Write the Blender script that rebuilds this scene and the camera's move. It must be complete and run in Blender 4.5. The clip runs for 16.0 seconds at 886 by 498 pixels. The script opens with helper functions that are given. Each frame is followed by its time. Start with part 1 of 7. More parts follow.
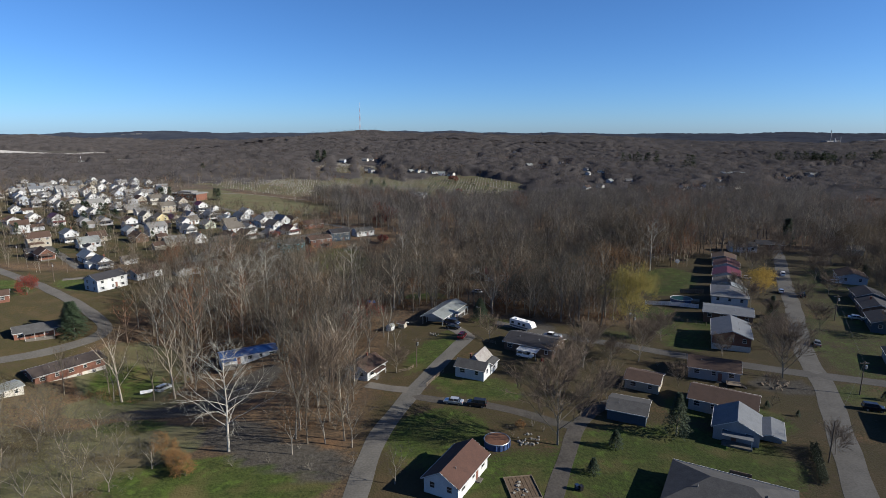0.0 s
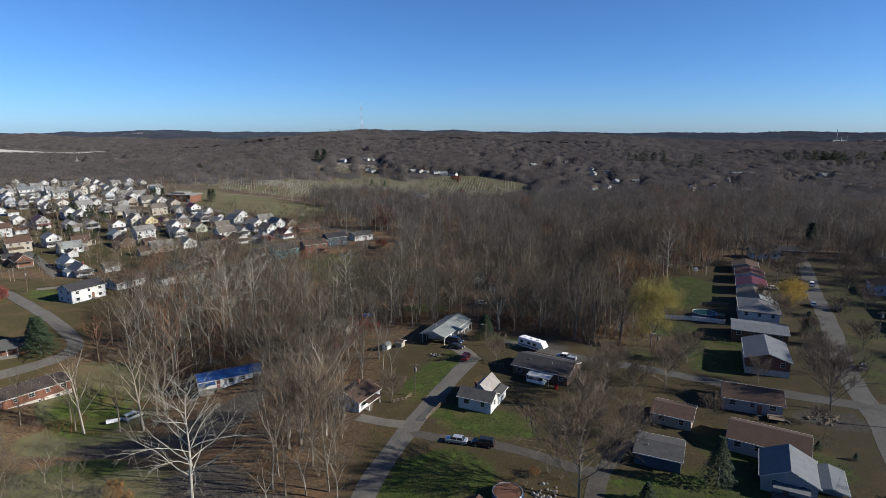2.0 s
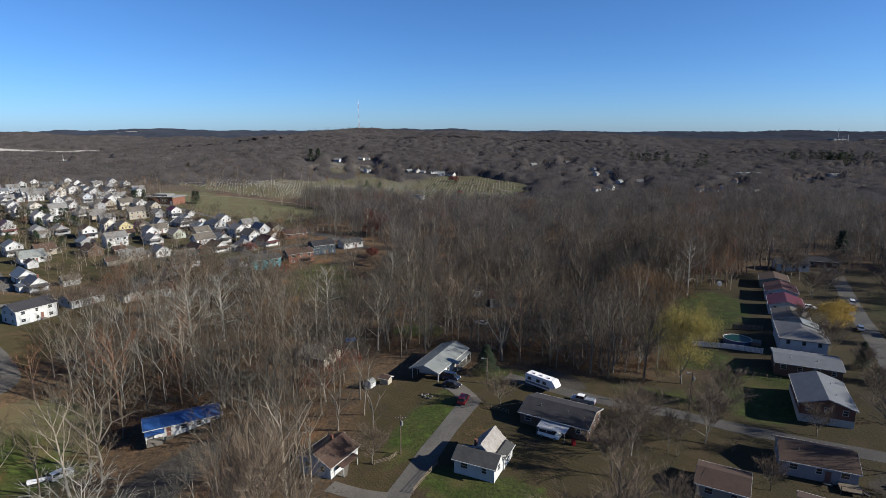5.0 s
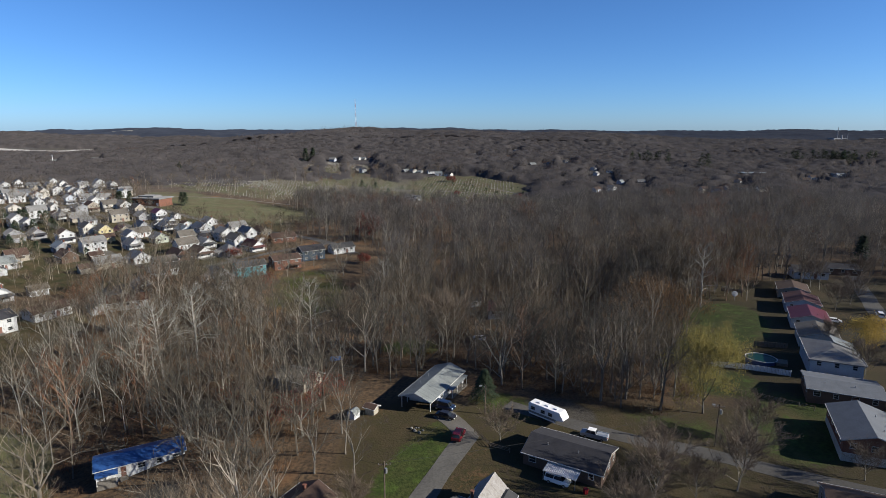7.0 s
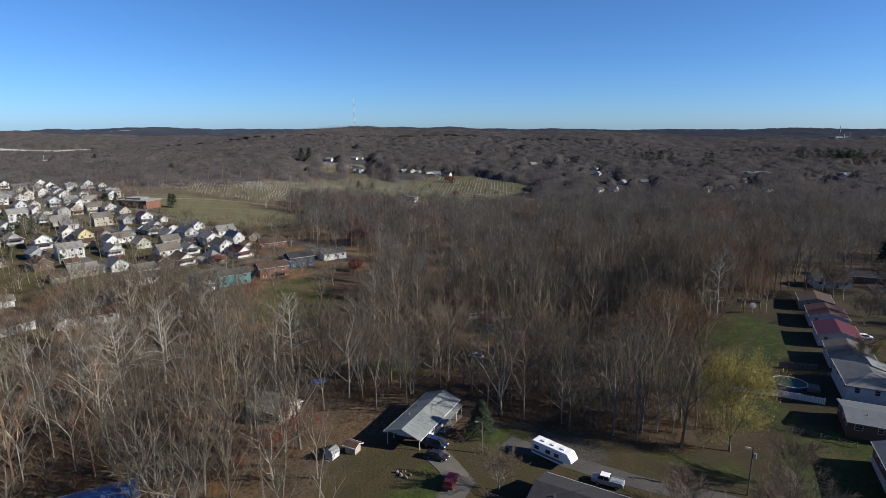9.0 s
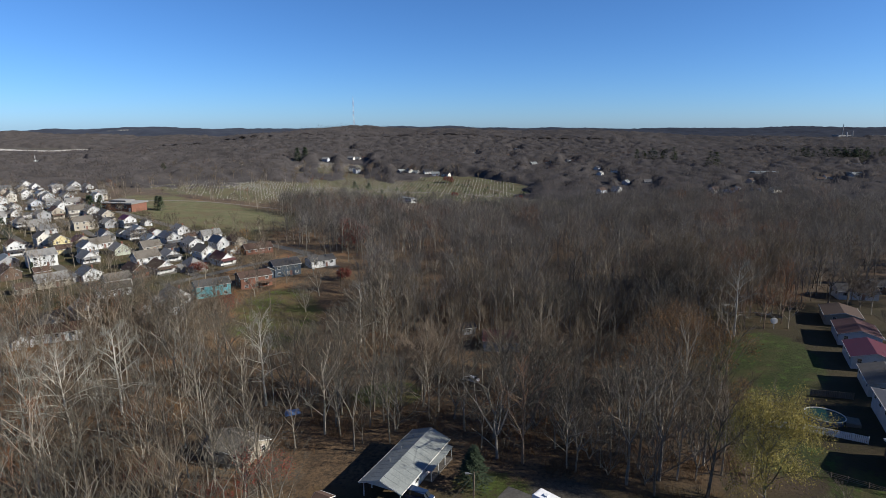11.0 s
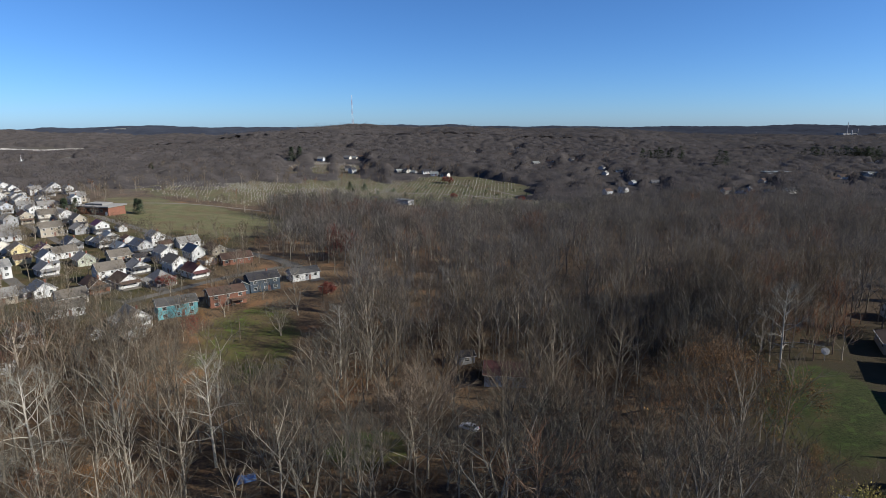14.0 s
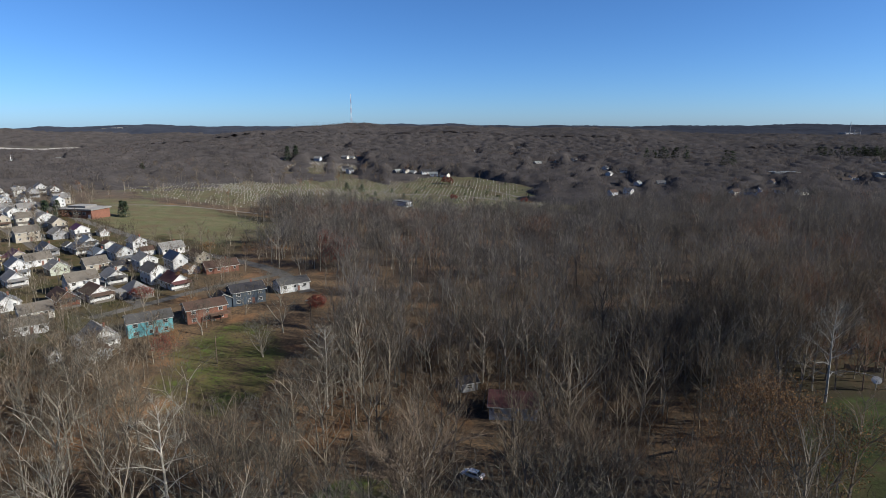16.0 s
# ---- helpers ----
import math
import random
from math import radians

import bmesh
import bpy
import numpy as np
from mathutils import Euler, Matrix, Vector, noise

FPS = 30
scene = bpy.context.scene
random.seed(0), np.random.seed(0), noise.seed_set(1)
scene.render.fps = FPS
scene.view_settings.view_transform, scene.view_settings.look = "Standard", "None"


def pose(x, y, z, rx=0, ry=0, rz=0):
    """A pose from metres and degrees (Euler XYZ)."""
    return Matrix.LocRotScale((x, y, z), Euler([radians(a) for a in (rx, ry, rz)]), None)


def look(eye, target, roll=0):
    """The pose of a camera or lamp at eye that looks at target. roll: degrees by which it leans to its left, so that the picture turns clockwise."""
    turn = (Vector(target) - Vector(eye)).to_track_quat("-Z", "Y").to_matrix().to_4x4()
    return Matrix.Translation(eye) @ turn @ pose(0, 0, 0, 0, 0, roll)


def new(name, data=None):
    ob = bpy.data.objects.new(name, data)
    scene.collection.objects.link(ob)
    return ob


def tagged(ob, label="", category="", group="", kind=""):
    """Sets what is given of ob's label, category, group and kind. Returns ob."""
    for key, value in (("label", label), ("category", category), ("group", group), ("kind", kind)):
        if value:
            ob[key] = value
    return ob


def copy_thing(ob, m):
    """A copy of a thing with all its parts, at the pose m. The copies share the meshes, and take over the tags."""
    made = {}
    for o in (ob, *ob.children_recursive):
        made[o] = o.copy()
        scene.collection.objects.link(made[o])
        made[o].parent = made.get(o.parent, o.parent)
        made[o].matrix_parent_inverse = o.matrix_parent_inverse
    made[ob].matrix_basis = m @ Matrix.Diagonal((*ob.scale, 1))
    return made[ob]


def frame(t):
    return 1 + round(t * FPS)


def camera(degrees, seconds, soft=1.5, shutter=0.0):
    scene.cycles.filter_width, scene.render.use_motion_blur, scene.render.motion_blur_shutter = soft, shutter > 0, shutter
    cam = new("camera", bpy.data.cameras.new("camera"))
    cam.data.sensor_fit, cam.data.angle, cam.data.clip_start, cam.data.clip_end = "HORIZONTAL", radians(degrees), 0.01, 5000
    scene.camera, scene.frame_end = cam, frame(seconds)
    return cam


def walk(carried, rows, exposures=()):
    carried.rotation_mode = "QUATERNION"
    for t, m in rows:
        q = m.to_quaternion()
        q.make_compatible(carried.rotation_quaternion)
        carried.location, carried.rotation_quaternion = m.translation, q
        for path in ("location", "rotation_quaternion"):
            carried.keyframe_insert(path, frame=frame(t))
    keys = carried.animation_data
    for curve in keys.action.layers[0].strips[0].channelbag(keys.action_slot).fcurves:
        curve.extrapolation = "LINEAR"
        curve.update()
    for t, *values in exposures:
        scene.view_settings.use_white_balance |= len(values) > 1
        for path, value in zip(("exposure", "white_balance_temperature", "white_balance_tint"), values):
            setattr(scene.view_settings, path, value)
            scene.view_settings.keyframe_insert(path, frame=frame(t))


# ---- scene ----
cam = camera(75.0, 16.0, soft=0.5)
PATH = [
    (0, pose(0.00, 0.00, 64.57, 78.496, -0.000, -0.000)),
    (1, pose(0.02, 9.24, 64.46, 78.458, 0.003, 0.144)),
    (2, pose(0.18, 18.44, 64.42, 78.417, 0.000, 0.233)),
    (3, pose(0.46, 27.56, 64.46, 78.375, -0.012, 0.246)),
    (4, pose(0.82, 36.53, 64.50, 78.332, -0.030, 0.185)),
    (5, pose(1.27, 45.29, 64.48, 78.290, -0.048, 0.072)),
    (6, pose(1.82, 53.80, 64.41, 78.249, -0.054, -0.045)),
    (7, pose(2.49, 62.09, 64.31, 78.208, -0.037, -0.118)),
    (8, pose(3.35, 70.29, 64.25, 78.167, 0.002, -0.141)),
    (9, pose(4.43, 78.59, 64.28, 78.125, 0.055, -0.123)),
    (10, pose(5.74, 87.14, 64.32, 78.083, 0.111, -0.090)),
    (11, pose(7.20, 96.03, 64.30, 78.039, 0.158, -0.068)),
    (12, pose(8.40, 105.17, 64.21, 77.993, 0.189, -0.051)),
    (13, pose(9.00, 114.46, 64.03, 77.947, 0.202, -0.031)),
    (14, pose(9.18, 123.87, 63.84, 77.903, 0.200, -0.017)),
    (15, pose(9.21, 133.40, 63.68, 77.864, 0.185, -0.022)),
    (16, pose(9.18, 143.00, 63.57, 77.830, 0.164, -0.041)),
]
EXPOSURE = 1.10
walk(cam, PATH, [(0, EXPOSURE, 5850, 8), (16, EXPOSURE, 5850, 8)])

# ---- daylight: low autumn sun from the right, clear sky ----
SUN_ELEVATION = 25.0
SUN_AZIMUTH = 104.0  # degrees clockwise from +y
world = bpy.data.worlds.new("World")
scene.world = world
world.use_nodes = True
wn = world.node_tree.nodes
sky = wn.new("ShaderNodeTexSky")
sky.sky_type = "NISHITA"
sky.sun_disc = False
sky.sun_elevation = radians(SUN_ELEVATION)
sky.sun_rotation = radians(SUN_AZIMUTH)
sky.altitude = 0
sky.air_density = 0.7
sky.dust_density = 0.3
sky.ozone_density = 8.0
wn["Background"].inputs["Strength"].default_value = 0.0600
world.node_tree.links.new(sky.outputs["Color"], wn["Background"].inputs["Color"])
sun_data = bpy.data.lights.new("sun", "SUN")
sun_data.energy = 5.0
sun_data.angle = radians(0.5)
sun_data.color = (1.0, 0.87, 0.69)
sun = new("sun", sun_data)
az, el = radians(SUN_AZIMUTH), radians(SUN_ELEVATION)
to_sun = Vector((math.sin(az) * math.cos(el), math.cos(az) * math.cos(el), math.sin(el)))
sun.matrix_world = look(to_sun * 500, (0, 0, 0))

rng = random.Random(7)
nrg = np.random.RandomState(11)


# ---- materials ----
def mat(name, c1, c2=None, rough=0.85, scale=0.6, fine=9.0, metal=0.0, bump=0.15, rand=0.0, spec=0.3, island=0.0):
    """A surface of two blended tones: broad stains and fine grain, with a little relief."""
    m = bpy.data.materials.new(name)
    m.use_nodes = True
    n, l = m.node_tree.nodes, m.node_tree.links
    p = n["Principled BSDF"]
    p.inputs["Roughness"].default_value = rough
    p.inputs["Metallic"].default_value = metal
    p.inputs["Specular IOR Level"].default_value = spec
    p.inputs["Diffuse Roughness"].default_value = 0.6 if rough > 0.8 else 0.2
    c2 = c2 or tuple(v * 0.72 for v in c1)
    tc = n.new("ShaderNodeTexCoord")
    big = n.new("ShaderNodeTexNoise")
    big.inputs["Scale"].default_value = scale
    big.inputs["Detail"].default_value = 4
    small = n.new("ShaderNodeTexNoise")
    small.inputs["Scale"].default_value = fine
    small.inputs["Detail"].default_value = 3
    for t in (big, small):
        l.new(tc.outputs["Object"], t.inputs["Vector"])
    add = n.new("ShaderNodeMath")
    add.operation = "ADD"
    l.new(big.outputs["Fac"], add.inputs[0])
    l.new(small.outputs["Fac"], add.inputs[1])
    fac = add.outputs[0]
    if rand:
        info = n.new("ShaderNodeObjectInfo")
        mul = n.new("ShaderNodeMath")
        mul.operation = "MULTIPLY_ADD"
        mul.inputs[1].default_value = rand
        l.new(info.outputs["Random"], mul.inputs[0])
        l.new(fac, mul.inputs[2])
        fac = mul.outputs[0]
    if island:
        geo = n.new("ShaderNodeNewGeometry")
        mul = n.new("ShaderNodeMath")
        mul.operation = "MULTIPLY_ADD"
        mul.inputs[1].default_value = island
        l.new(geo.outputs["Random Per Island"], mul.inputs[0])
        l.new(fac, mul.inputs[2])
        fac = mul.outputs[0]
    ramp = n.new("ShaderNodeMapRange")
    ramp.inputs["From Min"].default_value = 0.7
    ramp.inputs["From Max"].default_value = 1.3 + rand + island
    l.new(fac, ramp.inputs["Value"])
    mix = n.new("ShaderNodeMix")
    mix.data_type = "RGBA"
    mix.inputs["A"].default_value = (*c1, 1)
    mix.inputs["B"].default_value = (*c2, 1)
    l.new(ramp.outputs["Result"], mix.inputs["Factor"])
    l.new(mix.outputs["Result"], p.inputs["Base Color"])
    if bump:
        b = n.new("ShaderNodeBump")
        b.inputs["Strength"].default_value = bump
        b.inputs["Distance"].default_value = 0.05
        l.new(small.outputs["Fac"], b.inputs["Height"])
        l.new(b.outputs["Normal"], p.inputs["Normal"])
    return m


SIDING = {
    "white": mat("white_siding", (0.448, 0.462, 0.470), (0.318, 0.328, 0.336), 0.6, 0.5, 6),
    "cream": mat("cream_siding", (0.45, 0.44, 0.40), (0.34, 0.33, 0.30), 0.7, 0.5, 6),
    "yellow": mat("pale_yellow_siding", (0.46, 0.40, 0.22), (0.36, 0.31, 0.17), 0.7, 0.5, 6),
    "tan": mat("tan_siding", (0.28, 0.255, 0.21), (0.21, 0.19, 0.155), 0.7, 0.5, 6),
    "grey": mat("grey_siding", (0.222, 0.229, 0.244), (0.163, 0.170, 0.185), 0.7, 0.5, 6),
    "pale_blue": mat("pale_blue_siding", (0.326, 0.355, 0.400), (0.259, 0.289, 0.333), 0.7, 0.5, 6),
    "cyan": mat("turquoise_siding", (0.118, 0.311, 0.355), (0.089, 0.244, 0.281), 0.7, 0.5, 6),
    "slate": mat("slate_blue_siding", (0.041, 0.059, 0.081), (0.030, 0.044, 0.063), 0.7, 0.5, 6),
    "sage": mat("sage_siding", (0.296, 0.318, 0.266), (0.237, 0.259, 0.215), 0.7, 0.5, 6),
    "brick": mat("red_brick", (0.165, 0.076, 0.050), (0.108, 0.050, 0.036), 0.9, 0.8, 5, bump=0.4),
    "brown": mat("brown_siding", (0.118, 0.074, 0.052), (0.081, 0.052, 0.037), 0.8, 0.5, 6),
    "block": mat("painted_block", (0.444, 0.429, 0.392), (0.311, 0.296, 0.266), 0.9, 0.5, 4, bump=0.4),
}
ROOFING = {
    "grey": mat("grey_shingles", (0.063, 0.063, 0.063), (0.038, 0.038, 0.040), 0.9, 0.7, 4, bump=0.5),
    # lighter copy of the grey shingles: sun and sky brightness put in its colour
    "weathered": mat("light_grey_shingles", (0.175, 0.174, 0.172), (0.115, 0.114, 0.113), 0.9, 0.7, 4, bump=0.5),
    "dark": mat("charcoal_shingles", (0.030, 0.030, 0.036), (0.019, 0.019, 0.023), 0.9, 0.7, 4, bump=0.5),
    "brown": mat("brown_shingles", (0.066, 0.041, 0.031), (0.046, 0.029, 0.022), 0.9, 0.7, 4, bump=0.5),
    "umber": mat("dark_umber_shingles", (0.048, 0.038, 0.034), (0.032, 0.026, 0.024), 0.9, 0.7, 4, bump=0.5),
    "rust": mat("red_brown_shingles", (0.078, 0.040, 0.030), (0.055, 0.029, 0.023), 0.9, 0.7, 4, bump=0.5),
    "red": mat("red_metal_roof", (0.085, 0.016, 0.022), (0.058, 0.013, 0.018), 0.5, 0.4, 4, bump=0.1),
    "maroon": mat("maroon_shingles", (0.076, 0.029, 0.030), (0.054, 0.022, 0.023), 0.9, 0.7, 4, bump=0.4),
    "tan": mat("tan_shingles", (0.117, 0.106, 0.092), (0.080, 0.072, 0.062), 0.9, 0.7, 4, bump=0.5),
    "pale": mat("pale_metal_roof", (0.187, 0.202, 0.198), (0.115, 0.126, 0.126), 0.5, 0.35, 3, metal=0.0, bump=0.2),
    "slate": mat("blue_grey_roof", (0.115, 0.124, 0.138), (0.078, 0.085, 0.096), 0.7, 0.5, 4, bump=0.3),
    "tin": mat("weathered_tin", (0.259, 0.252, 0.245), (0.158, 0.144, 0.130), 0.6, 1.2, 6, metal=0.2, bump=0.3),
    "blue": mat("blue_tarp_roof", (0.025, 0.072, 0.216), (0.014, 0.040, 0.130), 0.45, 0.5, 3, bump=0.2),
}
TRIM = mat("white_trim", (0.44, 0.44, 0.435), (0.34, 0.34, 0.335), 0.5, 0.8, 8)
PANE = mat("window_glass", (0.025, 0.03, 0.035), (0.015, 0.018, 0.02), 0.08, 1, 3, bump=0, spec=0.6)
DOOR = mat("painted_door", (0.144, 0.072, 0.054), (0.108, 0.054, 0.045), 0.5, 1, 8)
CONCRETE = mat("concrete", (0.119, 0.110, 0.098), (0.073, 0.067, 0.059), 0.95, 0.25, 3, bump=0.3)
ASPHALT = mat("worn_asphalt", (0.075, 0.072, 0.067), (0.046, 0.043, 0.040), 0.95, 0.16, 2.2, bump=0.3)
LANE = mat("pale_worn_lane", (0.098, 0.094, 0.086), (0.060, 0.057, 0.052), 0.95, 0.2, 2.2, bump=0.3)
GRAVEL = mat("gravel", (0.068, 0.061, 0.053), (0.031, 0.028, 0.024), 0.95, 0.3, 2.5, bump=0.5)
CHIMNEY = mat("chimney_brick", (0.163, 0.067, 0.044), (0.104, 0.044, 0.033), 0.9, 1.5, 9, bump=0.4)
RUBBER = mat("tyre_rubber", (0.02, 0.02, 0.02), (0.03, 0.03, 0.03), 0.8, 2, 20)
RIM = mat("wheel_metal", (0.45, 0.45, 0.46), (0.3, 0.3, 0.3), 0.35, 2, 20, metal=0.8)
CARGLASS = mat("car_glass", (0.015, 0.018, 0.022), (0.02, 0.024, 0.03), 0.05, 2, 9, bump=0, spec=0.6)
LAMPGLASS = mat("lamp_glass", (0.7, 0.7, 0.68), (0.5, 0.5, 0.5), 0.15, 2, 9, bump=0)
TAILGLASS = mat("tail_lamp_glass", (0.35, 0.02, 0.02), (0.25, 0.02, 0.02), 0.2, 2, 9, bump=0)
POLEWOOD = mat("pole_wood", (0.112, 0.086, 0.064), (0.068, 0.053, 0.041), 0.9, 2, 12, bump=0.4)
FENCEWOOD = mat("weathered_fence_wood", (0.180, 0.143, 0.105), (0.112, 0.090, 0.068), 0.9, 1.5, 9, bump=0.4, rand=0.3)
VINYL = mat("white_vinyl", (0.624, 0.632, 0.656), (0.528, 0.536, 0.560), 0.5, 0.8, 6)
STEEL = mat("galvanised_steel", (0.360, 0.368, 0.376), (0.256, 0.264, 0.272), 0.45, 1.5, 12, metal=0.7)
CABLE = mat("black_cable", (0.02, 0.02, 0.02), (0.03, 0.03, 0.03), 0.6, 2, 9, bump=0)
WATER = mat("pool_water", (0.008, 0.030, 0.024), (0.006, 0.022, 0.018), 0.3, 0.4, 2, bump=0.05, spec=0.05)
LEAFCOVER = mat("leaf_covered_tarp", (0.119, 0.056, 0.032), (0.070, 0.035, 0.022), 0.9, 1.2, 6, bump=0.5)
POOLBLUE = mat("blue_pool_wall", (0.035, 0.063, 0.154), (0.025, 0.042, 0.105), 0.5, 1, 6)
PAINTS = {
    "white": mat("white_paint", (0.720, 0.720, 0.720), (0.630, 0.630, 0.630), 0.25, 0.8, 5, bump=0, spec=0.5),
    "silver": mat("silver_paint", (0.450, 0.477, 0.513), (0.378, 0.405, 0.441), 0.3, 0.8, 5, metal=0.5, bump=0, spec=0.5),
    "black": mat("black_paint", (0.013, 0.013, 0.016), (0.018, 0.018, 0.020), 0.2, 0.8, 5, bump=0, spec=0.6),
    "blue": mat("dark_blue_paint", (0.018, 0.032, 0.072), (0.014, 0.025, 0.054), 0.25, 0.8, 5, bump=0, spec=0.6),
    "red": mat("dark_red_paint", (0.198, 0.013, 0.018), (0.144, 0.011, 0.014), 0.25, 0.8, 5, bump=0, spec=0.5),
    "grey": mat("grey_paint", (0.162, 0.171, 0.180), (0.135, 0.144, 0.153), 0.3, 0.8, 5, metal=0.3, bump=0, spec=0.5),
}
BARK = mat("grey_brown_bark", (0.225, 0.204, 0.172), (0.08, 0.071, 0.058), 0.95, 0.5, 5, bump=0.6, rand=0.5)
TWIG = mat("brown_twigs", (0.088, 0.083, 0.068), (0.039, 0.035, 0.028), 0.95, 0.25, 3, bump=0, rand=0.5)
TANTWIG = mat("tan_twigs", (0.160, 0.124, 0.090), (0.088, 0.068, 0.050), 0.95, 0.25, 3, bump=0, rand=0.4)
PALEBARK = mat("white_sycamore_bark", (0.39, 0.37, 0.33), (0.19, 0.18, 0.157), 0.9, 0.8, 4, bump=0.3, rand=0.3)
PALETWIG = mat("pale_sycamore_twigs", (0.23, 0.224, 0.196), (0.125, 0.12, 0.102), 0.9, 0.5, 4, bump=0, rand=0.3)
YELLOWLEAF = mat("yellow_leaves", (0.33, 0.27, 0.060), (0.19, 0.16, 0.042), 0.8, 0.5, 3, bump=0, island=0.7)
GOLDLEAF = mat("golden_leaves", (0.46, 0.315, 0.048), (0.28, 0.195, 0.038), 0.8, 0.5, 3, bump=0, island=0.7)
OAKLEAF = mat("russet_leaves", (0.215, 0.112, 0.034), (0.112, 0.060, 0.024), 0.85, 0.5, 3, bump=0, island=0.7)
OLIVELEAF = mat("olive_brown_leaves", (0.128, 0.110, 0.050), (0.072, 0.062, 0.030), 0.85, 0.5, 3, bump=0, island=0.7)
REDLEAF = mat("dark_red_leaves", (0.165, 0.034, 0.022), (0.083, 0.021, 0.015), 0.85, 0.5, 3, bump=0, island=0.7)
NEEDLE = mat("evergreen_needles", (0.028, 0.044, 0.021), (0.013, 0.022, 0.011), 0.85, 0.5, 3, bump=0, island=0.6)
HEDGE = mat("hedge_leaves", (0.034, 0.045, 0.019), (0.019, 0.026, 0.012), 0.85, 0.5, 3, bump=0, island=0.6)
STONE = mat("headstone_granite", (0.27, 0.262, 0.24), (0.10, 0.097, 0.09), 0.8, 0.05, 2, bump=0.2, island=0.5)


# ---- mesh helpers ----
def link_mesh(name, me, material, parent=None, label=""):
    ob = new(name, me)
    if material and not me.materials:
        me.materials.append(material)
    ob.parent = parent
    if label:
        tagged(ob, label)
    return ob


def part(name, bm, material, parent, label=""):
    me = bpy.data.meshes.new(name)
    bmesh.ops.recalc_face_normals(bm, faces=bm.faces)
    bm.to_mesh(me)
    bm.free()
    return link_mesh(name, me, material, parent, label)


def thing(name, m, label, category, group="", kind=""):
    root = new(name)
    root.empty_display_size = 0.5
    root.matrix_basis = m
    return tagged(root, label, category, group, kind)


def box(bm, x0, x1, y0, y1, z0, z1):
    v = [bm.verts.new(p) for p in ((x0, y0, z0), (x1, y0, z0), (x1, y1, z0), (x0, y1, z0), (x0, y0, z1), (x1, y0, z1), (x1, y1, z1), (x0, y1, z1))]
    for f in ((0, 3, 2, 1), (4, 5, 6, 7), (0, 1, 5, 4), (1, 2, 6, 5), (2, 3, 7, 6), (3, 0, 4, 7)):
        bm.faces.new([v[i] for i in f])
    return v


def prism(bm, profile, x0, x1, swap=False):
    """The outline (y, z) drawn out from x0 to x1 along x, or along y if swapped."""
    at = (lambda s, a, b: (a, s, b)) if swap else (lambda s, a, b: (s, a, b))
    one = [bm.verts.new(at(x0, *p)) for p in profile]
    two = [bm.verts.new(at(x1, *p)) for p in profile]
    bm.faces.new(one)
    bm.faces.new(two[::-1])
    for i in range(len(profile)):
        j = (i + 1) % len(profile)
        bm.faces.new((one[i], two[i], two[j], one[j]))


def rod(bm, a, b, r0, r1=None, sides=6):
    """A tapered round bar from a to b."""
    a, b = Vector(a), Vector(b)
    r1 = r0 if r1 is None else r1
    z = (b - a).normalized()
    x = z.orthogonal().normalized()
    y = z.cross(x)
    rings = []
    for c, r in ((a, r0), (b, r1)):
        rings.append([bm.verts.new(c + r * (math.cos(k * math.tau / sides) * x + math.sin(k * math.tau / sides) * y)) for k in range(sides)])
    for k in range(sides):
        j = (k + 1) % sides
        bm.faces.new((rings[0][k], rings[0][j], rings[1][j], rings[1][k]))
    bm.faces.new(rings[0][::-1])
    bm.faces.new(rings[1])


def disc(bm, c, r, z0, z1, sides=24, sx=1.0):
    lo = [bm.verts.new((c[0] + sx * r * math.cos(k * math.tau / sides), c[1] + r * math.sin(k * math.tau / sides), z0)) for k in range(sides)]
    hi = [bm.verts.new((c[0] + sx * r * math.cos(k * math.tau / sides), c[1] + r * math.sin(k * math.tau / sides), z1)) for k in range(sides)]
    for k in range(sides):
        j = (k + 1) % sides
        bm.faces.new((lo[k], lo[j], hi[j], hi[k]))
    bm.faces.new(lo[::-1])
    bm.faces.new(hi)


def soup(name, tris, material):
    """A mesh of loose triangles from an array of shape (n, 3, 3), or such an array with a tone and a share of bark for each triangle."""
    tones = bark = None
    if isinstance(tris, tuple):
        tris, tones, bark = tris
    tris = np.ascontiguousarray(tris, dtype=np.float32)
    n = len(tris)
    me = bpy.data.meshes.new(name)
    me.vertices.add(3 * n)
    me.vertices.foreach_set("co", tris.ravel())
    me.loops.add(3 * n)
    me.loops.foreach_set("vertex_index", np.arange(3 * n, dtype=np.int32))
    me.polygons.add(n)
    me.polygons.foreach_set("loop_start", np.arange(0, 3 * n, 3, dtype=np.int32))
    me.update(calc_edges=True)
    if tones is not None:
        me.attributes.new("tone", "FLOAT", "FACE").data.foreach_set("value", np.ascontiguousarray(tones, dtype=np.float32))
        me.attributes.new("bark", "FLOAT", "FACE").data.foreach_set("value", np.ascontiguousarray(bark, dtype=np.float32))
    me.materials.append(material)
    return me


# ---- the lie of the land ----
def step(a, b, v):
    u = np.clip((v - a) / (b - a), 0, 1)
    return u * u * (3 - 2 * u)


def bump_at(x, y, cx, cy, rx, ry):
    return np.exp(-(((x - cx) / rx) ** 2) - ((y - cy) / ry) ** 2)


HILLS = [(-430, 1480, 260, 190, 17), (640, 1750, 330, 190, 13), (-2000, 2750, 420, 260, 18), (-90, 1330, 170, 110, 10), (1150, 2150, 420, 240, 11), (-1500, 3050, 380, 260, 20), (330, 1420, 190, 120, 9), (-760, 2150, 240, 170, 15), (420, 2250, 260, 190, 9), (-250, 1750, 170, 130, 12)]


